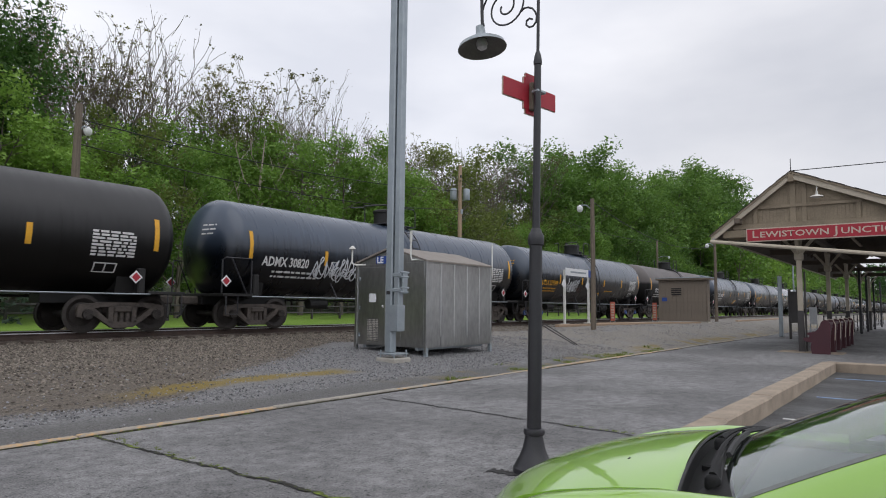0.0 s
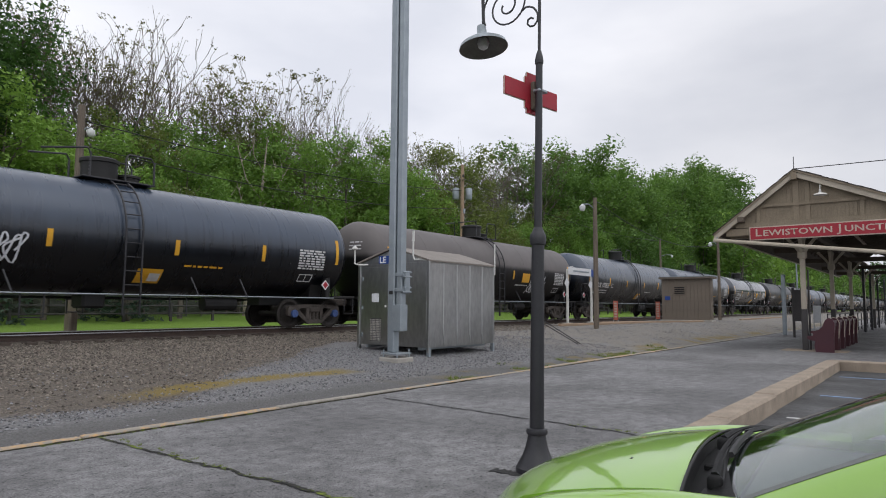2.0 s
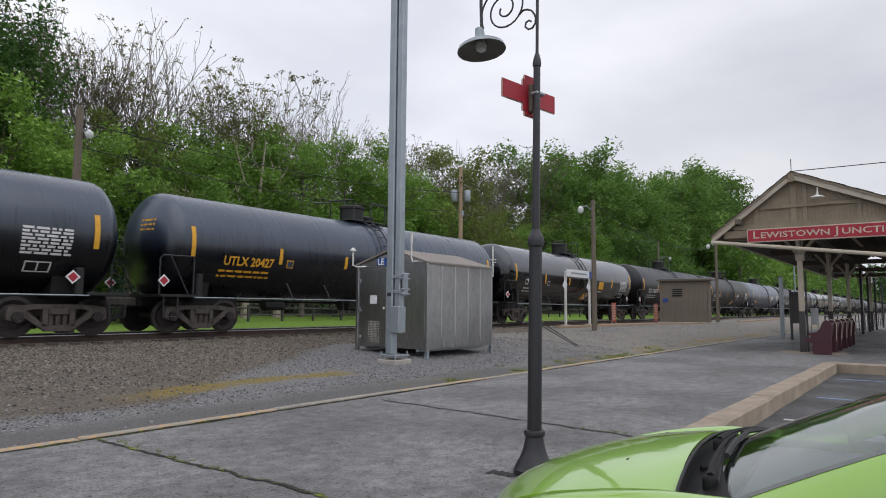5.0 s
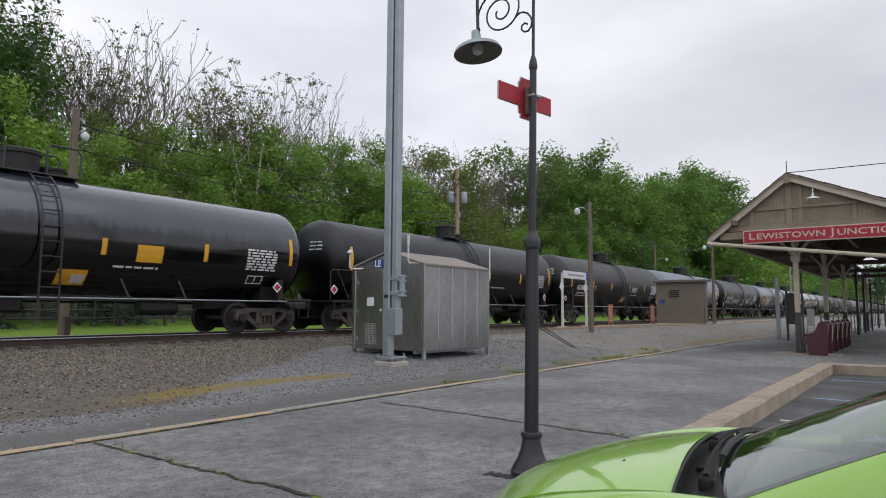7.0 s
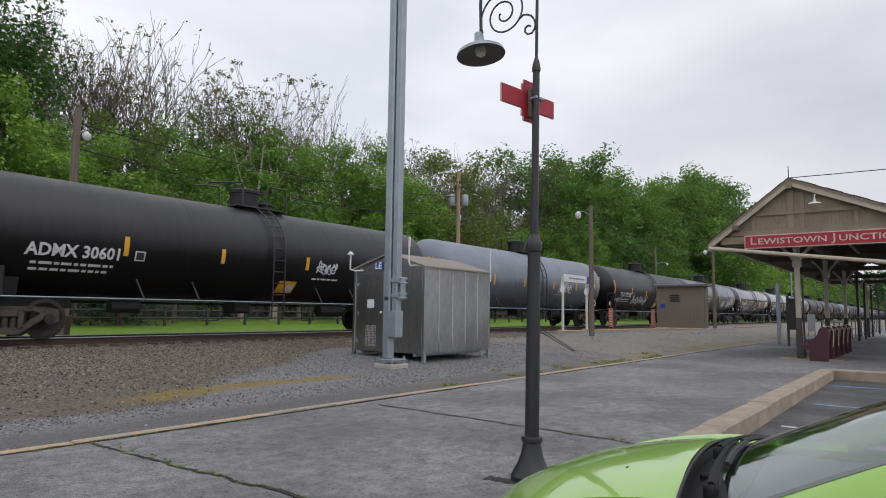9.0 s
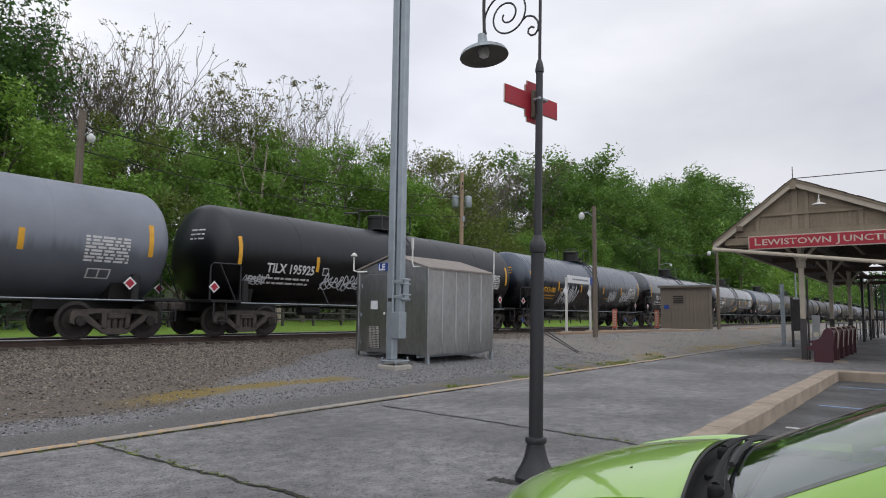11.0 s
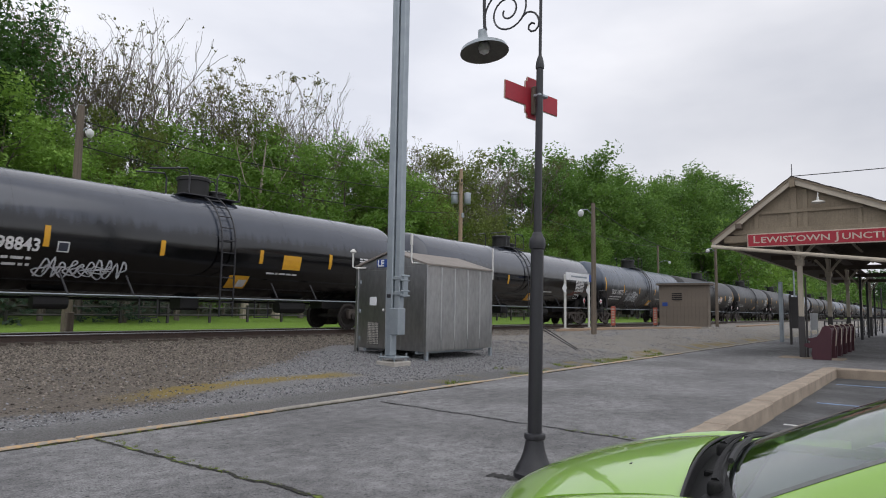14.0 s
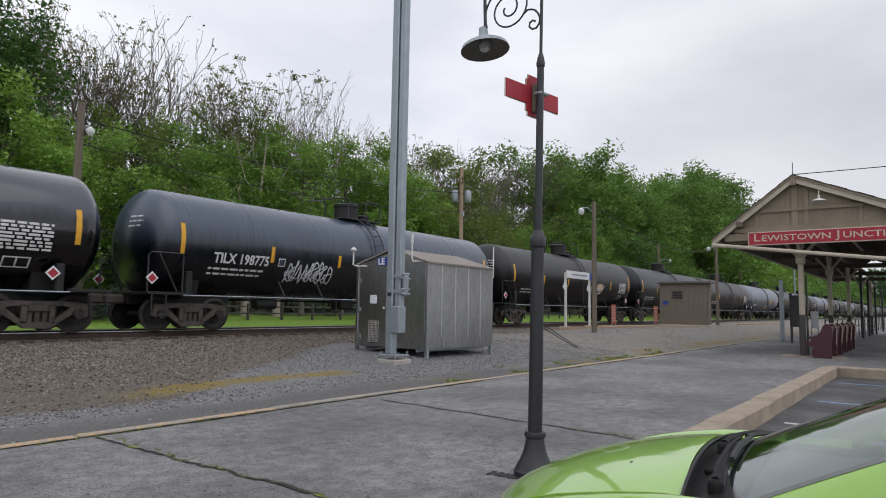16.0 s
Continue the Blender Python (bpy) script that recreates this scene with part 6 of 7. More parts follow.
def dress(car, i, tone, paint, white, mark, strokes, caps):
    """Gives a copied car its own paint, stencils and sprayed marks."""
    stencil = MARK_WHITE if white else MARK_YELLOW
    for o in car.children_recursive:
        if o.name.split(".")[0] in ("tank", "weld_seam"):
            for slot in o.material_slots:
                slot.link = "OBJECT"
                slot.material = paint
        if caps and o.name.startswith("bearing_cap"):
            o.material_slots[0].link = "OBJECT"
            o.material_slots[0].material = HUB_BLUE
    if mark:
        x0, wide = {"TILX": (-6.5, 1.93), "ADMX": (-6.75, 2.15) if mark.endswith("1") else (-7.05, 1.86), "CTCX": (-6.6, 1.75), "NATX": (-6.4, 1.62)}.get(mark[:4], (-6.5, 1.8))
        bm = letters(mark, 0.42 if white else 0.38, 0.011)
        bmesh.ops.scale(bm, vec=(wide / max(v.co.x for v in bm.verts), 1, 1), verts=bm.verts)
        part("mark", on_tank(bm, x0, -20.5, 0.012, 4), stencil, car, "stencilled reporting mark")
        part("mark", on_tank(flat(0.27, 0.26, 2), -4.2, -20, 0.006), stencil, car)
        part("mark", on_tank(flat(0.21, 0.2, 2), -4.17, -18.9, 0.010), paint, car)
    part("small_print", on_tank(bars(1.9, 2, 0.07, 0.1, i), -6.6, -29, 0.008), stencil, car)
    part("small_print", on_tank(bars(1.2, 1, 0.06, 0.1, i + 40), 1.9, -28, 0.008), stencil, car)
    part("data_panel", on_tank(bars(1.1, 8, 0.055, 0.03, i + 80), 5.85, 0, 0.008), MARK_WHITE, car, "block of small white print")
    if i % 3 == 0 or mark.startswith("CTCX"):
        part("yellow_panel", on_tank(flat(0.72, 0.46, 3), 2.45, -21, 0.007), REFLECT_YELLOW, car, "yellow test panel")
    if i % 2 == 0 or mark.startswith("TILX"):
        part("yellow_panel", on_tank(flat(0.7, 0.5, 3), 0.65, -51, 0.007), REFLECT_YELLOW, car, "yellow panel with a pale corner")
        part("pale_panel", on_tank(flat(0.3, 0.28, 2), 1.0, -48, 0.010), MARK_WHITE, car)
    cells = bmesh.new()
    for u in (0.0, 0.27, 0.54):
        flat(0.035, 0.3, 2, u, 0.0, cells)
    for u in (0.035, 0.305):
        flat(0.235, 0.035, 1, u, 0.0, cells)
        flat(0.235, 0.035, 1, u, 0.265, cells)
    bmesh.ops.remove_doubles(cells, verts=cells.verts, dist=0.002)
    part("stencil_frame", on_tank(cells, 6.0, -40, 0.008), MARK_WHITE, car, "white stencilled frame of two cells")
    head = bars(0.55, 3, 0.045, 0.09, i + 160)
    for v in head.verts:
        y, z = -0.25 - v.co.x, 0.62 + v.co.y
        v.co = (-SHELL - 0.72 * math.sqrt(max(0.0, 1 - (y * y + z * z) / TANK_R ** 2)) - 0.012, y, TANK_Z + z)
    part("small_print", head, stencil, car)
    for j, (x, a, w, h) in enumerate(strokes):
        part("sprayed_mark", on_tank(scribble(w, h * 1.2, i * 10 + j, int(3.5 + 3.2 * w)), x, a, 0.014), SPRAY_WHITE, car, "white sprayed scribble")
        part("sprayed_mark", on_tank(scribble(w * 0.85, h * 0.6, i * 10 + j + 5, int(2.5 + 1.6 * w)), x + 0.1, a + 5, 0.026), SPRAY_WHITE, car, "white sprayed scribble")
    tagged(car, f"{tone} railway tank car with yellow reflectors on two trucks", "tank car", "tank cars of the train")


TRAIN = []


def build_train():
    model = base_car()
    cars = list(CARS)
    for k in range(22):
        tone, paint = FAR_PAINTS[(k * 5 + k // 3) % len(FAR_PAINTS)]
        cars.append((tone, paint, 1, "", 259.5 + PITCH * (k + 1), (), 0))
    for i, (tone, paint, white, mark, x, strokes, caps) in enumerate(cars):
        m = pose(x + 7.5, TRACK_Y, RAIL_Z)
        if i == len(cars) - 1:
            car = model
            car.matrix_basis = m
        else:
            car = copy_thing(model, m)
        dress(car, i, tone, paint, white, mark, strokes, caps)
        TRAIN.append((car, x + 7.5))


build_train()


def motions():
    """The train rolls past at one speed, its wheels turning under it."""
    for car, x in TRAIN:
        walk(car, [(t, pose(x - SPEED * t, TRACK_Y, RAIL_Z)) for t in range(0, 17)])
    turns = {}
    rate = SPEED / (WHEEL_R) / FPS
    for car, x in TRAIN:
        for truck in car.children:
            for w in truck.children:
                if "kind_of_turn" not in w:
                    continue
                a = w["kind_of_turn"]
                if a not in turns:
                    walk(w, [(k / FPS, Matrix.Translation((a * 0.89, 0, WHEEL_R)) @ Matrix.Rotation(-rate * k, 4, "Y")) for k in range(0, 481)])
                    turns[a] = w.animation_data
                else:
                    w.rotation_mode = "QUATERNION"
                    w.animation_data_create()
                    w.animation_data.action = turns[a].action
                    w.animation_data.action_slot = turns[a].action_slot

# ---- trees ----
def leaf_material(name, dark, light):
    m = bpy.data.materials.new(name)
    m.use_nodes = True
    n, l = m.node_tree.nodes, m.node_tree.links
    b = n["Principled BSDF"]
    b.inputs["Roughness"].default_value = 0.6
    geo = n.new("ShaderNodeNewGeometry")
    info = n.new("ShaderNodeObjectInfo")
    add = n.new("ShaderNodeMath")
    add.operation = "MULTIPLY_ADD"
    add.inputs[1].default_value, add.inputs[2].default_value = 0.38, 0.0
    l.new(geo.outputs["Random Per Island"], add.inputs[0])
    add2 = n.new("ShaderNodeMath")
    add2.operation = "MULTIPLY_ADD"
    add2.inputs[1].default_value = 0.62
    l.new(info.outputs["Random"], add2.inputs[0])
    l.new(add.outputs[0], add2.inputs[2])
    r = n.new("ShaderNodeValToRGB")
    r.color_ramp.elements[0].color, r.color_ramp.elements[1].color = (*dark, 1), (*light, 1)
    l.new(add2.outputs[0], r.inputs[0])
    l.new(r.outputs[0], b.inputs["Base Color"])
    tr = n.new("ShaderNodeBsdfTranslucent")
    l.new(r.outputs[0], tr.inputs[0])
    mix = n.new("ShaderNodeMixShader")
    mix.inputs[0].default_value = 0.44
    l.new(b.outputs[0], mix.inputs[1])
    l.new(tr.outputs[0], mix.inputs[2])
    l.new(mix.outputs[0], n["Material Output"].inputs[0])
    return m


LEAF_DARK = leaf_material("dark_foliage", (0.024, 0.072, 0.018), (0.095, 0.2, 0.04))
LEAF_FRESH = leaf_material("fresh_foliage", (0.09, 0.19, 0.034), (0.3, 0.48, 0.085))
LEAF_THIN = leaf_material("thin_young_foliage", (0.1, 0.15, 0.035), (0.2, 0.28, 0.06))
LEAF_MID = leaf_material("mid_green_foliage", (0.06, 0.14, 0.03), (0.2, 0.345, 0.062))
LEAF_OLIVE = leaf_material("olive_young_foliage", (0.09, 0.1, 0.035), (0.18, 0.17, 0.06))
LEAF_OLIVE_FULL = leaf_material("yellow_olive_foliage", (0.1, 0.135, 0.03), (0.2, 0.25, 0.06))
LEAF_BLUE = leaf_material("blue_green_needles", (0.035, 0.065, 0.045), (0.085, 0.13, 0.09))
PALE_BARK = material("pale_dead_wood", (0.42, 0.36, 0.3), 0.95, other=(0.24, 0.2, 0.165), scale=3, fine=20, bump=0.5, stretch=(3, 3, 0.6))
BARK = material("grey_bark", (0.19, 0.165, 0.14), 0.95, other=(0.09, 0.077, 0.064), scale=3, fine=20, bump=0.5, stretch=(3, 3, 0.6))


def leaves(centres, radii, per, size, mat, parent, rng, flatten=0.75, lift=0.7):
    """A crown of many small leaves round the given centres, most of them facing upwards."""
    cs = np.repeat(np.array(centres), per, axis=0)
    rs = np.repeat(np.array(radii), per)
    n = len(cs)
    d = rng.normal(size=(n, 3))
    d /= np.linalg.norm(d, axis=1)[:, None]
    p = cs + d * (rs * rng.uniform(0.2, 1.0, n) ** 0.6)[:, None] * np.array((1, 1, flatten))
    k = rng.normal(size=(n, 3)) * 0.55 + np.array((0, 0, lift))
    k /= np.linalg.norm(k, axis=1)[:, None]
    u = np.cross(k, rng.normal(size=(n, 3)))
    u /= np.linalg.norm(u, axis=1)[:, None] + 1e-9
    w = np.cross(k, u)
    s = size * rng.uniform(0.5, 1.4, n)[:, None]
    v = np.stack([p - u * s, p + u * s * 0.7 - w * s * 0.62, p + u * s * 0.7 + w * s * 0.62], 1).reshape(-1, 3)
    me = bpy.data.meshes.new("crown")
    me.from_pydata(v.tolist(), [], np.arange(n * 3).reshape(-1, 3).tolist())
    me.materials.append(mat)
    o = new("crown", me)
    o.parent = parent
    return o


def limbs(h, spread, count, rng, start=0.3, thick=0.22, twigs=3, rise=0.9):
    """Trunk, limbs and twigs of a tree as one mesh, and the tips on which leaves sit."""
    bm = bmesh.new()
    bend = rng.normal(0, 0.02 * h, 2)
    trunk = [(bend[0] * f * f, bend[1] * f * f, h * f) for f in np.linspace(0, 0.96, 8)]
    tube(bm, trunk, [thick * (1 - 0.88 * f) for f in np.linspace(0, 1, 8)], 7)
    tips = []
    for i in range(count):
        f = start + (0.94 - start) * (i + rng.uniform(0, 1)) / count
        z = h * f
        a = i * 2.4 + rng.uniform(-0.5, 0.5)
        ln = spread * (1.05 - 0.6 * f) * rng.uniform(0.7, 1.15)
        d = np.array((math.cos(a), math.sin(a), rise * rng.uniform(0.5, 1.2)))
        base = np.array((bend[0] * f * f, bend[1] * f * f, z))
        pts = [base + d * ln * g + np.array((0, 0, 0.12 * ln * g * g)) + rng.normal(0, 0.03 * ln, 3) * g for g in (0, 0.35, 0.7, 1.0)]
        r0 = thick * 0.42 * (1.05 - f)
        tube(bm, pts, [r0 + 0.012, r0 * 0.7 + 0.01, r0 * 0.4 + 0.008, 0.01], 5)
        tips.append(pts[-1])
        tips.append(pts[2])
        for j in range(twigs):
            g = rng.uniform(0.35, 0.95)
            q = base + d * ln * g
            e = d + rng.normal(0, 0.6, 3)
            e[2] = abs(e[2]) + 0.3
            t = q + e / np.linalg.norm(e) * ln * rng.uniform(0.25, 0.5)
            tube(bm, [q, (q + t) / 2 + rng.normal(0, 0.03 * ln, 3), t], [r0 * 0.35 + 0.012, 0.014, 0.008], 3, caps=False)
            tips.append(t)
    tips.append(np.array(trunk[-1]))
    return bm, tips


def tree(h, spread, count, leaf, per, size, seed, radius, start=0.25, twigs=3, thick=0.22, rise=0.9, label="", keep=1.0):
    rng = np.random.default_rng(seed)
    ob = thing("tree", label=label, category="tree", group="trees of the wood")
    bm, tips = limbs(h, spread, count, rng, start, thick, twigs, rise)
    part("trunk", bm, BARK, ob)
    tips = [t for t in tips if rng.uniform() < keep]
    leaves(tips, [radius * rng.uniform(0.6, 1.25) for _ in tips], per, size, leaf, ob, rng)
    return ob


def bare_tree(h, seed, leaf, tufts, size, label, fork=0.3, open_angle=0.44):
    """A tall tree that forks again and again into fine rising twigs, with tufts of young leaf at the tips."""
    rng = np.random.default_rng(seed)
    ob = thing("tree", label=label, category="tree", group="trees of the wood")
    bm = bmesh.new()
    tips = []

    def grow(p, d, ln, r, depth):
        mid = p + d * ln * 0.5 + rng.normal(0, 0.045 * ln, 3)
        q = p + d * ln + rng.normal(0, 0.04 * ln, 3)
        tube(bm, [p, mid, q], [r, r * 0.82, r * 0.68], 6 if depth < 2 else 3, caps=False)
        if depth == 5:
            tips.append(q)
            return
        for i in range((4, 3, 2, 3, 2)[depth]):
            side = rng.normal(0, 1, 3)
            side -= d * side.dot(d)
            side /= np.linalg.norm(side)
            e = d + side * open_angle * rng.uniform(0.5, 1.5) + np.array((0, 0, 0.2))
            e /= np.linalg.norm(e)
            start = q if i == 0 else p + (q - p) * rng.uniform(0.5, 1.0)
            grow(start, e, ln * rng.uniform(0.6, 0.82), max(r * 0.58, 0.017), depth + 1)
        if depth > 2:
            tips.append(mid)

    grow(np.array((0.0, 0.0, -0.2)), np.array((rng.normal(0, 0.03), rng.normal(0, 0.03), 1.0)), h * fork, 0.17, 0)
    top = float(np.percentile([t[2] for t in tips], 99))
    tips = [t * np.array((1, 1, h / top)) for t in tips]
    bmesh.ops.scale(bm, vec=(1, 1, h / top), verts=bm.verts)
    part("trunk", bm, BARK, ob)
    tips = [t for t in tips if rng.uniform() < 0.08 + 0.92 * (t[2] / h) ** 3]
    leaves(tips, [0.42 * rng.uniform(0.5, 1.3) for _ in tips], tufts, size, leaf, ob, rng, 0.5)
    return ob


def dead_tree(h, lean, seed):
    rng = np.random.default_rng(seed)
    ob = thing("dead_tree", label="pale bare forked dead tree before the wood", category="tree")
    bm = bmesh.new()
    tube(bm, [(0, 0, -0.2), (0.05, 0, h * 0.15), (lean * 0.3, 0.1, h * 0.35), (lean * 0.75, 0.2, h * 0.68), (lean, 0.2, h)], [0.27, 0.22, 0.17, 0.09, 0.02], 8)
    for k in range(9):
        f = 0.2 + 0.075 * k
        x = lean * max(0.0, f - 0.08)
        s = -1 if k % 2 == 0 else 1
        ln = h * rng.uniform(0.18, 0.36) * (1.1 - 0.6 * f)
        z = h * f
        r = 0.11 * (1.1 - f)
        pts = [(x, 0.1, z), (x + s * ln * 0.45, 0.1 + rng.uniform(-0.4, 0.4), z + ln * 0.35), (x + s * ln * 0.62, rng.uniform(-0.6, 0.6), z + ln * 0.85), (x + s * ln * 0.95, rng.uniform(-0.8, 0.8), z + ln * 1.35)]
        tube(bm, pts, [r, r * 0.75, r * 0.5, 0.012], 6)
        for j in range(3):
            q = Vector(pts[1 + j % 2]).lerp(Vector(pts[2 + j % 2]), rng.uniform(0.1, 0.9))
            e = Vector((rng.uniform(-0.8, 0.8), rng.uniform(-0.6, 0.6), 1)) * ln * rng.uniform(0.25, 0.5)
            tube(bm, [q, q + e * 0.5 + Vector((0.06, 0, 0)), q + e], [r * 0.35 + 0.01, 0.014, 0.008], 4)
    part("trunk", bm, PALE_BARK, ob)
    return ob


def spruce(h, seed):
    rng = np.random.default_rng(seed)
    ob = thing("spruce_tree", label="blue-green spruce at the edge of the wood", category="tree")
    part("trunk", tubed([(0, 0, 0), (0, 0, h * 0.97)], [0.16, 0.02], 7), BARK, ob)
    cs, rs = [], []
    for i in range(16):
        f = i / 16
        z = 0.5 + (h - 0.6) * f
        r = 1.9 * (1 - f) + 0.1
        for k in range(max(3, int(11 * (1 - f)))):
            a = rng.uniform(0, 6.28)
            for g in (0.45, 0.9):
                cs.append((r * g * math.cos(a), r * g * math.sin(a), z - 0.2 * g * r))
                rs.append(0.32)
    leaves(cs, rs, 16, 0.1, LEAF_BLUE, ob, rng, 0.5)
    return ob


def build_trees():
    rng = random.Random(4)
    kinds = {
        "round": [tree(13, 5.6, 20, LEAF_DARK, 118, 0.125, q, 1.2, 0.18, 3, 0.26, label="broad tree in full dark green leaf") for q in (1, 2, 3)],
        "fresh": [tree(8.5, 3.6, 15, LEAF_FRESH, 120, 0.095, q, 0.88, 0.12, 3, 0.15, label="young tree in fresh bright green leaf") for q in (4, 5)],
        "bare": [bare_tree(18, q, LEAF_OLIVE, 12, 0.1, "tall thin tree with bare twigs and tufts of young leaf") for q in (6, 7, 8, 15)],
        "twiggy": [bare_tree(18, q, LEAF_OLIVE, 2, 0.08, "tall thin tree with almost bare grey twigs", 0.34, 0.36) for q in (16, 17)],
        "thin": [bare_tree(17, q, LEAF_THIN, 11, 0.1, "tall slender tree in thin young leaf", 0.26, 0.42) for q in (9, 10)],
        "bush": [tree(3.4, 2.6, 12, LEAF_FRESH, 80, 0.09, q, 0.7, 0.08, 2, 0.06, label="low leafy green undergrowth bush") for q in (11, 12)],
        "dark_bush": [tree(5.0, 3.2, 13, LEAF_DARK, 95, 0.105, q, 0.9, 0.08, 2, 0.08, label="dark leafy shrub at the edge of the wood") for q in (13, 14)],
    }
    kinds["olive"] = [tree(9.5, 3.6, 15, LEAF_OLIVE_FULL, 100, 0.095, q, 0.85, 0.15, 3, 0.14, label="young tree in yellowish olive leaf") for q in (31, 32)]
    kinds["mid_round"] = [tree(13, 5.6, 26, LEAF_MID, 95, 0.15, q, 1.35, 0.14, 3, 0.26, label="broad tree in full green leaf beyond the railway") for q in (21, 22)]
    kinds["far_round"] = [tree(13, 5.6, 15, LEAF_DARK, 22, 0.36, q, 1.4, 0.14, 2, 0.26, label="distant broad tree in full green leaf") for q in (23, 24)]
    kinds["far_fresh"] = [tree(8.5, 3.8, 12, LEAF_FRESH, 24, 0.26, q, 1.15, 0.1, 2, 0.15, label="distant young tree in bright green leaf") for q in (25, 26)]
    kinds["slender"] = [tree(13, 2.4, 18, LEAF_OLIVE_FULL, 38, 0.09, q, 0.62, 0.12, 4, 0.12, 1.4, label="slender young tree in sparse olive leaf", keep=0.9) for q in (41, 42, 43)]
    kinds["great"] = [tree(18.2, 7.4, 34, LEAF_DARK, 230, 0.125, 51, 1.6, 0.18, 4, 0.36, label="great dark leafy tree at the wood's end")]
    used = set()
    distant = []

    def put(kind, x, y, scale):
        model = rng.choice(kinds[kind])
        if kind.startswith("far_") and (y < 0 or x > 160):
            s = scale * rng.uniform(0.94, 1.06)
            distant.append((model, pose(x, y, level(x, y) - 0.1, 0, 0, rng.uniform(0, 360)) @ Matrix.Scale(s, 4)))
            return
        m = pose(x, y, level(x, y) - 0.1, 0, 0, rng.uniform(0, 360))
        if model.name in used:
            o = copy_thing(model, m)
        else:
            used.add(model.name)
            o = model
            o.matrix_basis = m
        s = scale * rng.uniform(0.94, 1.06)
        o.scale = (s, s, s)
        tagged(o, group="trees of the wood")

    # height of the wood's skyline along the railway
    sx = (0, 12, 14, 17.5, 20, 22.9, 24.1, 25.6, 29, 33.4, 38.6, 43, 49.7, 55.5, 60, 64.7, 70, 75, 87, 101, 112, 124, 136, 160, 180, 222, 350)
    sz = (17, 17, 18.5, 20.8, 20.9, 19.3, 16.8, 18.7, 19.8, 19.8, 19.4, 19.2, 19.2, 19.2, 20, 22, 20.5, 18.2, 20, 21, 20.5, 21.5, 25, 27, 27, 16, 14)
    # back rows: tall thin trees with bare tops in the west, broad crowns in the east
    x = 2.0
    while x < 74:
        h = float(np.interp(x, sx, sz))
        y = 42 + rng.uniform(-3, 3)
        if 22.7 < x < 24.6:
            x += 1.2
            continue
        put("bare" if rng.random() < 0.55 else "twiggy", x, y, 0.95 * (h - level(x, y)) / 18.0)
        put(rng.choice(("thin", "twiggy", "bare")), x + 1.0, y + 5, (h - 3.5 - level(x, y + 5)) / 18)
        x += rng.uniform(1.6, 2.6)
    x = -4.0
    while x < 78:
        put("round", x, 40 + rng.uniform(-2, 5), rng.uniform(0.72, 0.92) if x < 22 else rng.uniform(0.5, 0.74))
        x += rng.uniform(3.8, 5.2)
    x = -2.0
    while x < 90:
        put(rng.choice(("fresh", "fresh", "olive")), x, 36.5 + rng.uniform(-1.5, 2), rng.uniform(0.65, 1.2))
        put(rng.choice(("dark_bush", "fresh")), x + 1.2, 35.3 + rng.uniform(-1, 1.5), rng.uniform(0.6, 0.85))
        put("bush", x + 2.2, 34.4 + rng.uniform(-0.6, 1), rng.uniform(0.6, 1.0))
        x += rng.uniform(2.5, 3.6)
    x = 74.0
    while x < 330:
        h = float(np.interp(x, sx, sz))
        y = 40 + rng.uniform(-3, 4)
        kind = "mid_round" if x < 160 else "far_round"
        put(kind, x, y, (h - level(x, y)) / 12.3)
        put(kind, x + 2, y - 6, 0.62 * (h - level(x, y)) / 14.5)
        x += rng.uniform(5.0, 7.5) * (1 if x < 160 else 1.7)
    x = 78.0
    while x < 200:
        put("dark_bush", x, 31 + rng.uniform(-1, 2), rng.uniform(0.8, 1.2))
        x += rng.uniform(4, 7)
    # a close stand of tall bare trees in the west
    for x, y, kind in ((14.2, 41.5, "bare"), (16.6, 40.2, "bare"), (18.6, 41.2, "twiggy"), (20.6, 40.4, "bare")):
        h = float(np.interp(x * 42 / y, sx, sz)) * y / 42
        put(kind, x, y, 0.98 * (h - level(x, y)) / 18.0)
    put("round", 10.2, 36.5, 1.0)
    put("mid_round", 6.5, 34.5, 0.85)
    # tall leafy tree at the western end
    put("great", 6.9, 38.0, 1.05)
    # bright young trees that follow the line eastwards
    x = 118.0
    while x < 620:
        put("far_fresh", x, 27 + rng.uniform(-3, 5), rng.uniform(1.2, 1.75))
        put("far_fresh", x + 3, 36 + rng.uniform(-3, 5), rng.uniform(1.5, 2.1))
        x += rng.uniform(0.05, 0.075) * x
    # the wooded slope where the line bends away
    for i in range(22):
        put("far_round", 360 + rng.uniform(-25, 60), -70 + i * 5 + rng.uniform(-2, 2), rng.uniform(1.3, 1.8))
    # unseen low trees added behind the viewer, to block low sky in reflections
    x = -90.0
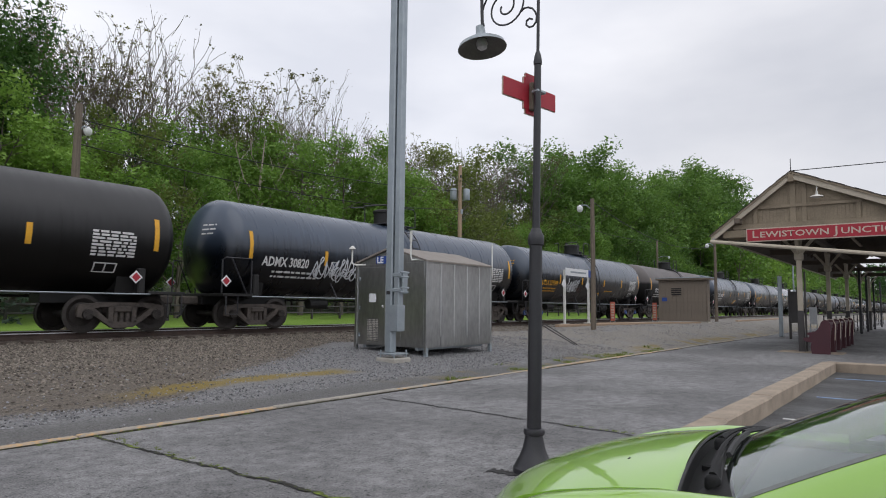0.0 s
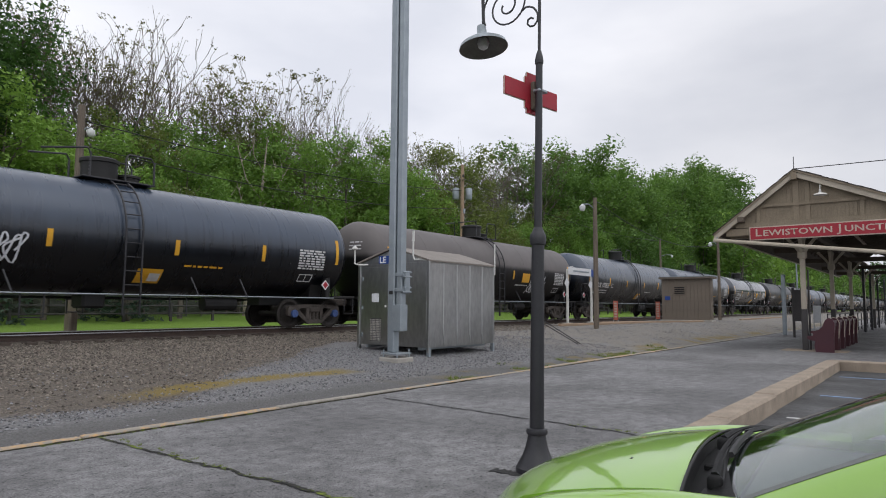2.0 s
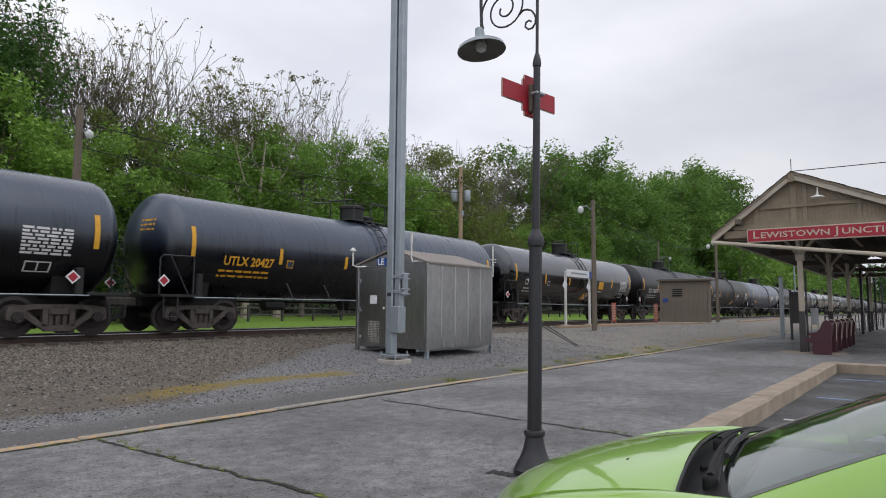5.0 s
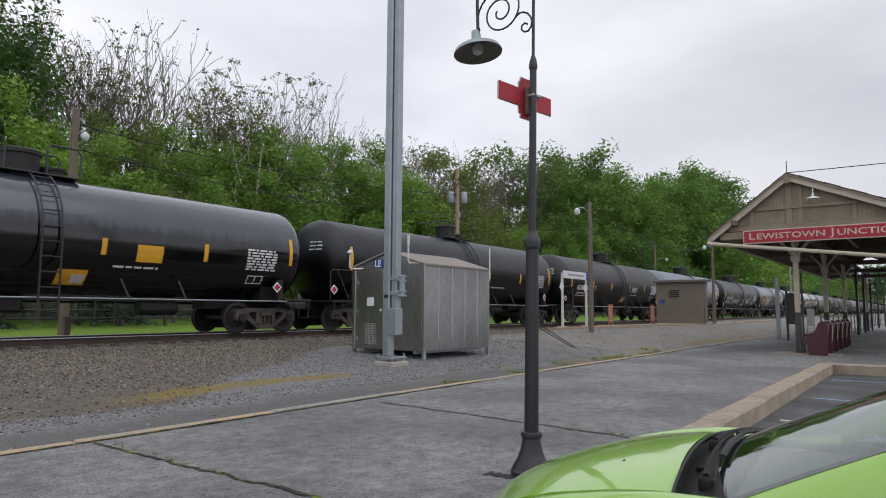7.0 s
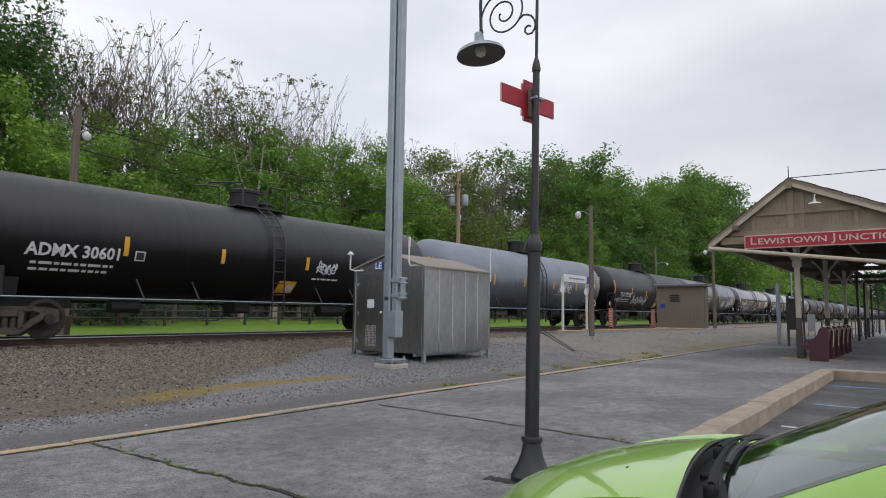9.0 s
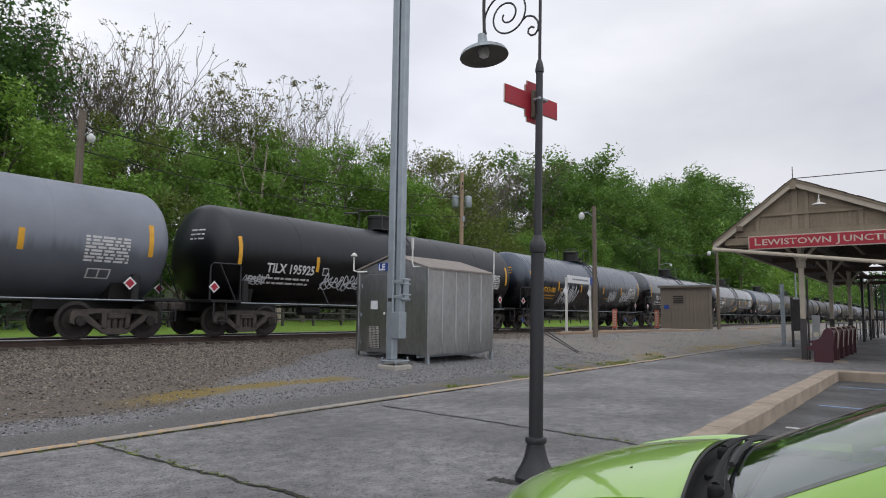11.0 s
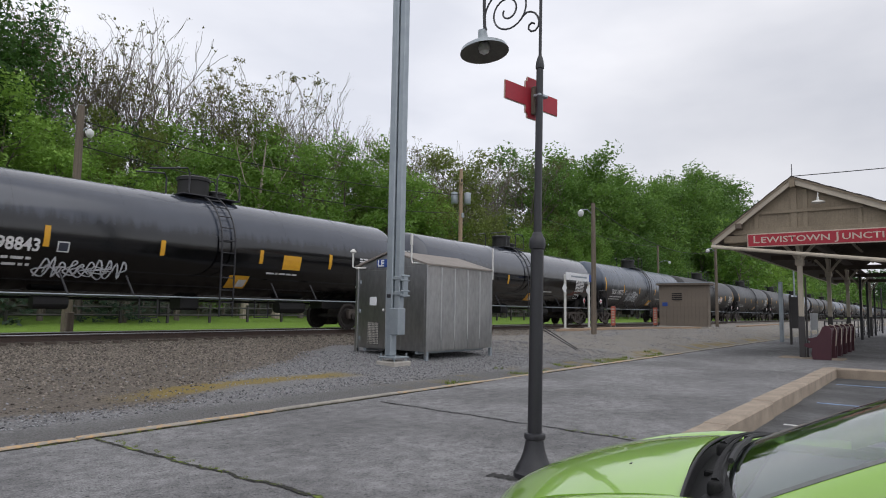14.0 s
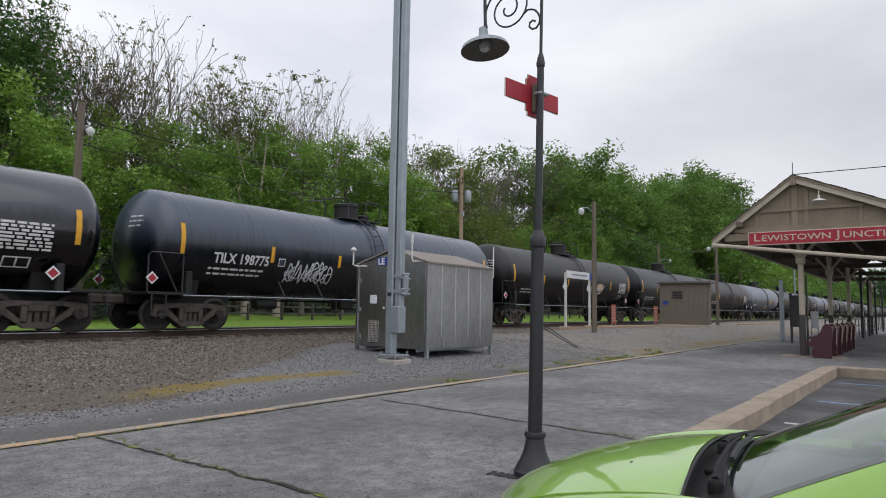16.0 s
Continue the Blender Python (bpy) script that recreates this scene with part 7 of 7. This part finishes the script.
    while x < 190:
        put("far_round", x, -46 + rng.uniform(-5, 5), rng.uniform(0.4, 0.55))
        x += rng.uniform(5.5, 8.0)
    # a band of slender young trees in olive leaf fills the wood's middle height
    x = 24.0
    while x < 84:
        put("slender", x, 38.5 + rng.uniform(-1.5, 1.5), rng.uniform(0.75, 1.05))
        x += rng.uniform(1.9, 2.9)
    d = dead_tree(11.5, 1.3, 5)
    d.matrix_basis = pose(24.0, 33.6, level(24.0, 33.6))
    d = dead_tree(7.5, 2.6, 9)
    d.matrix_basis = pose(26.4, 33.6, level(26.4, 33.6))
    # bright young trees that stand before the wood
    for kind, x, y, top in (
        ("fresh", 10.4, 33.2, 11.0),
        ("fresh", 12.3, 32.6, 9.2),
        ("fresh", 14.1, 33.0, 9.3),
        ("olive", 16.4, 32.8, 9.6),
        ("fresh", 18.9, 32.4, 9.3),
        ("fresh", 28.8, 34.0, 13.6),
        ("fresh", 32.5, 34.0, 13.2),
        ("mid_round", 25.6, 37.0, 11.8),
        ("fresh", 37.3, 34.0, 12.8),
        ("olive", 45.7, 34.0, 14.3),
    ):
        put(kind, x, y, (top - level(x, y)) / (13.0 if kind == "mid_round" else 9.6 if kind == "olive" else 8.8))
    # the far woods and the unseen trees behind the viewer, too many to count
    mats, whole = [], bmesh.new()
    for model, m in distant:
        for o in model.children:
            mat = o.data.materials[0]
            if mat not in mats:
                mats.append(mat)
            me = o.data.copy()
            me.transform(m)
            me.polygons.foreach_set("material_index", [mats.index(mat)] * len(me.polygons))
            whole.from_mesh(me)
            bpy.data.meshes.remove(me)
    me = bpy.data.meshes.new("far_wood")
    whole.to_mesh(me)
    whole.free()
    for mat in mats:
        me.materials.append(mat)
    tagged(new("far_wood", me), "distant wood of green broadleaf trees, plus unseen ones added behind the viewer", "wood", kind="stuff")
    for k in ("far_round", "far_fresh"):
        for model in kinds[k]:
            if model.name not in used:
                for o in list(model.children):
                    bpy.data.objects.remove(o)
                bpy.data.objects.remove(model)
    s = spruce(7.5, 3)
    s.matrix_basis = pose(9.3, 30.5, level(9.3, 30.5))
    s2 = copy_thing(s, pose(15.6, 31.5, level(15.6, 31.5)))


build_trees()

motions()
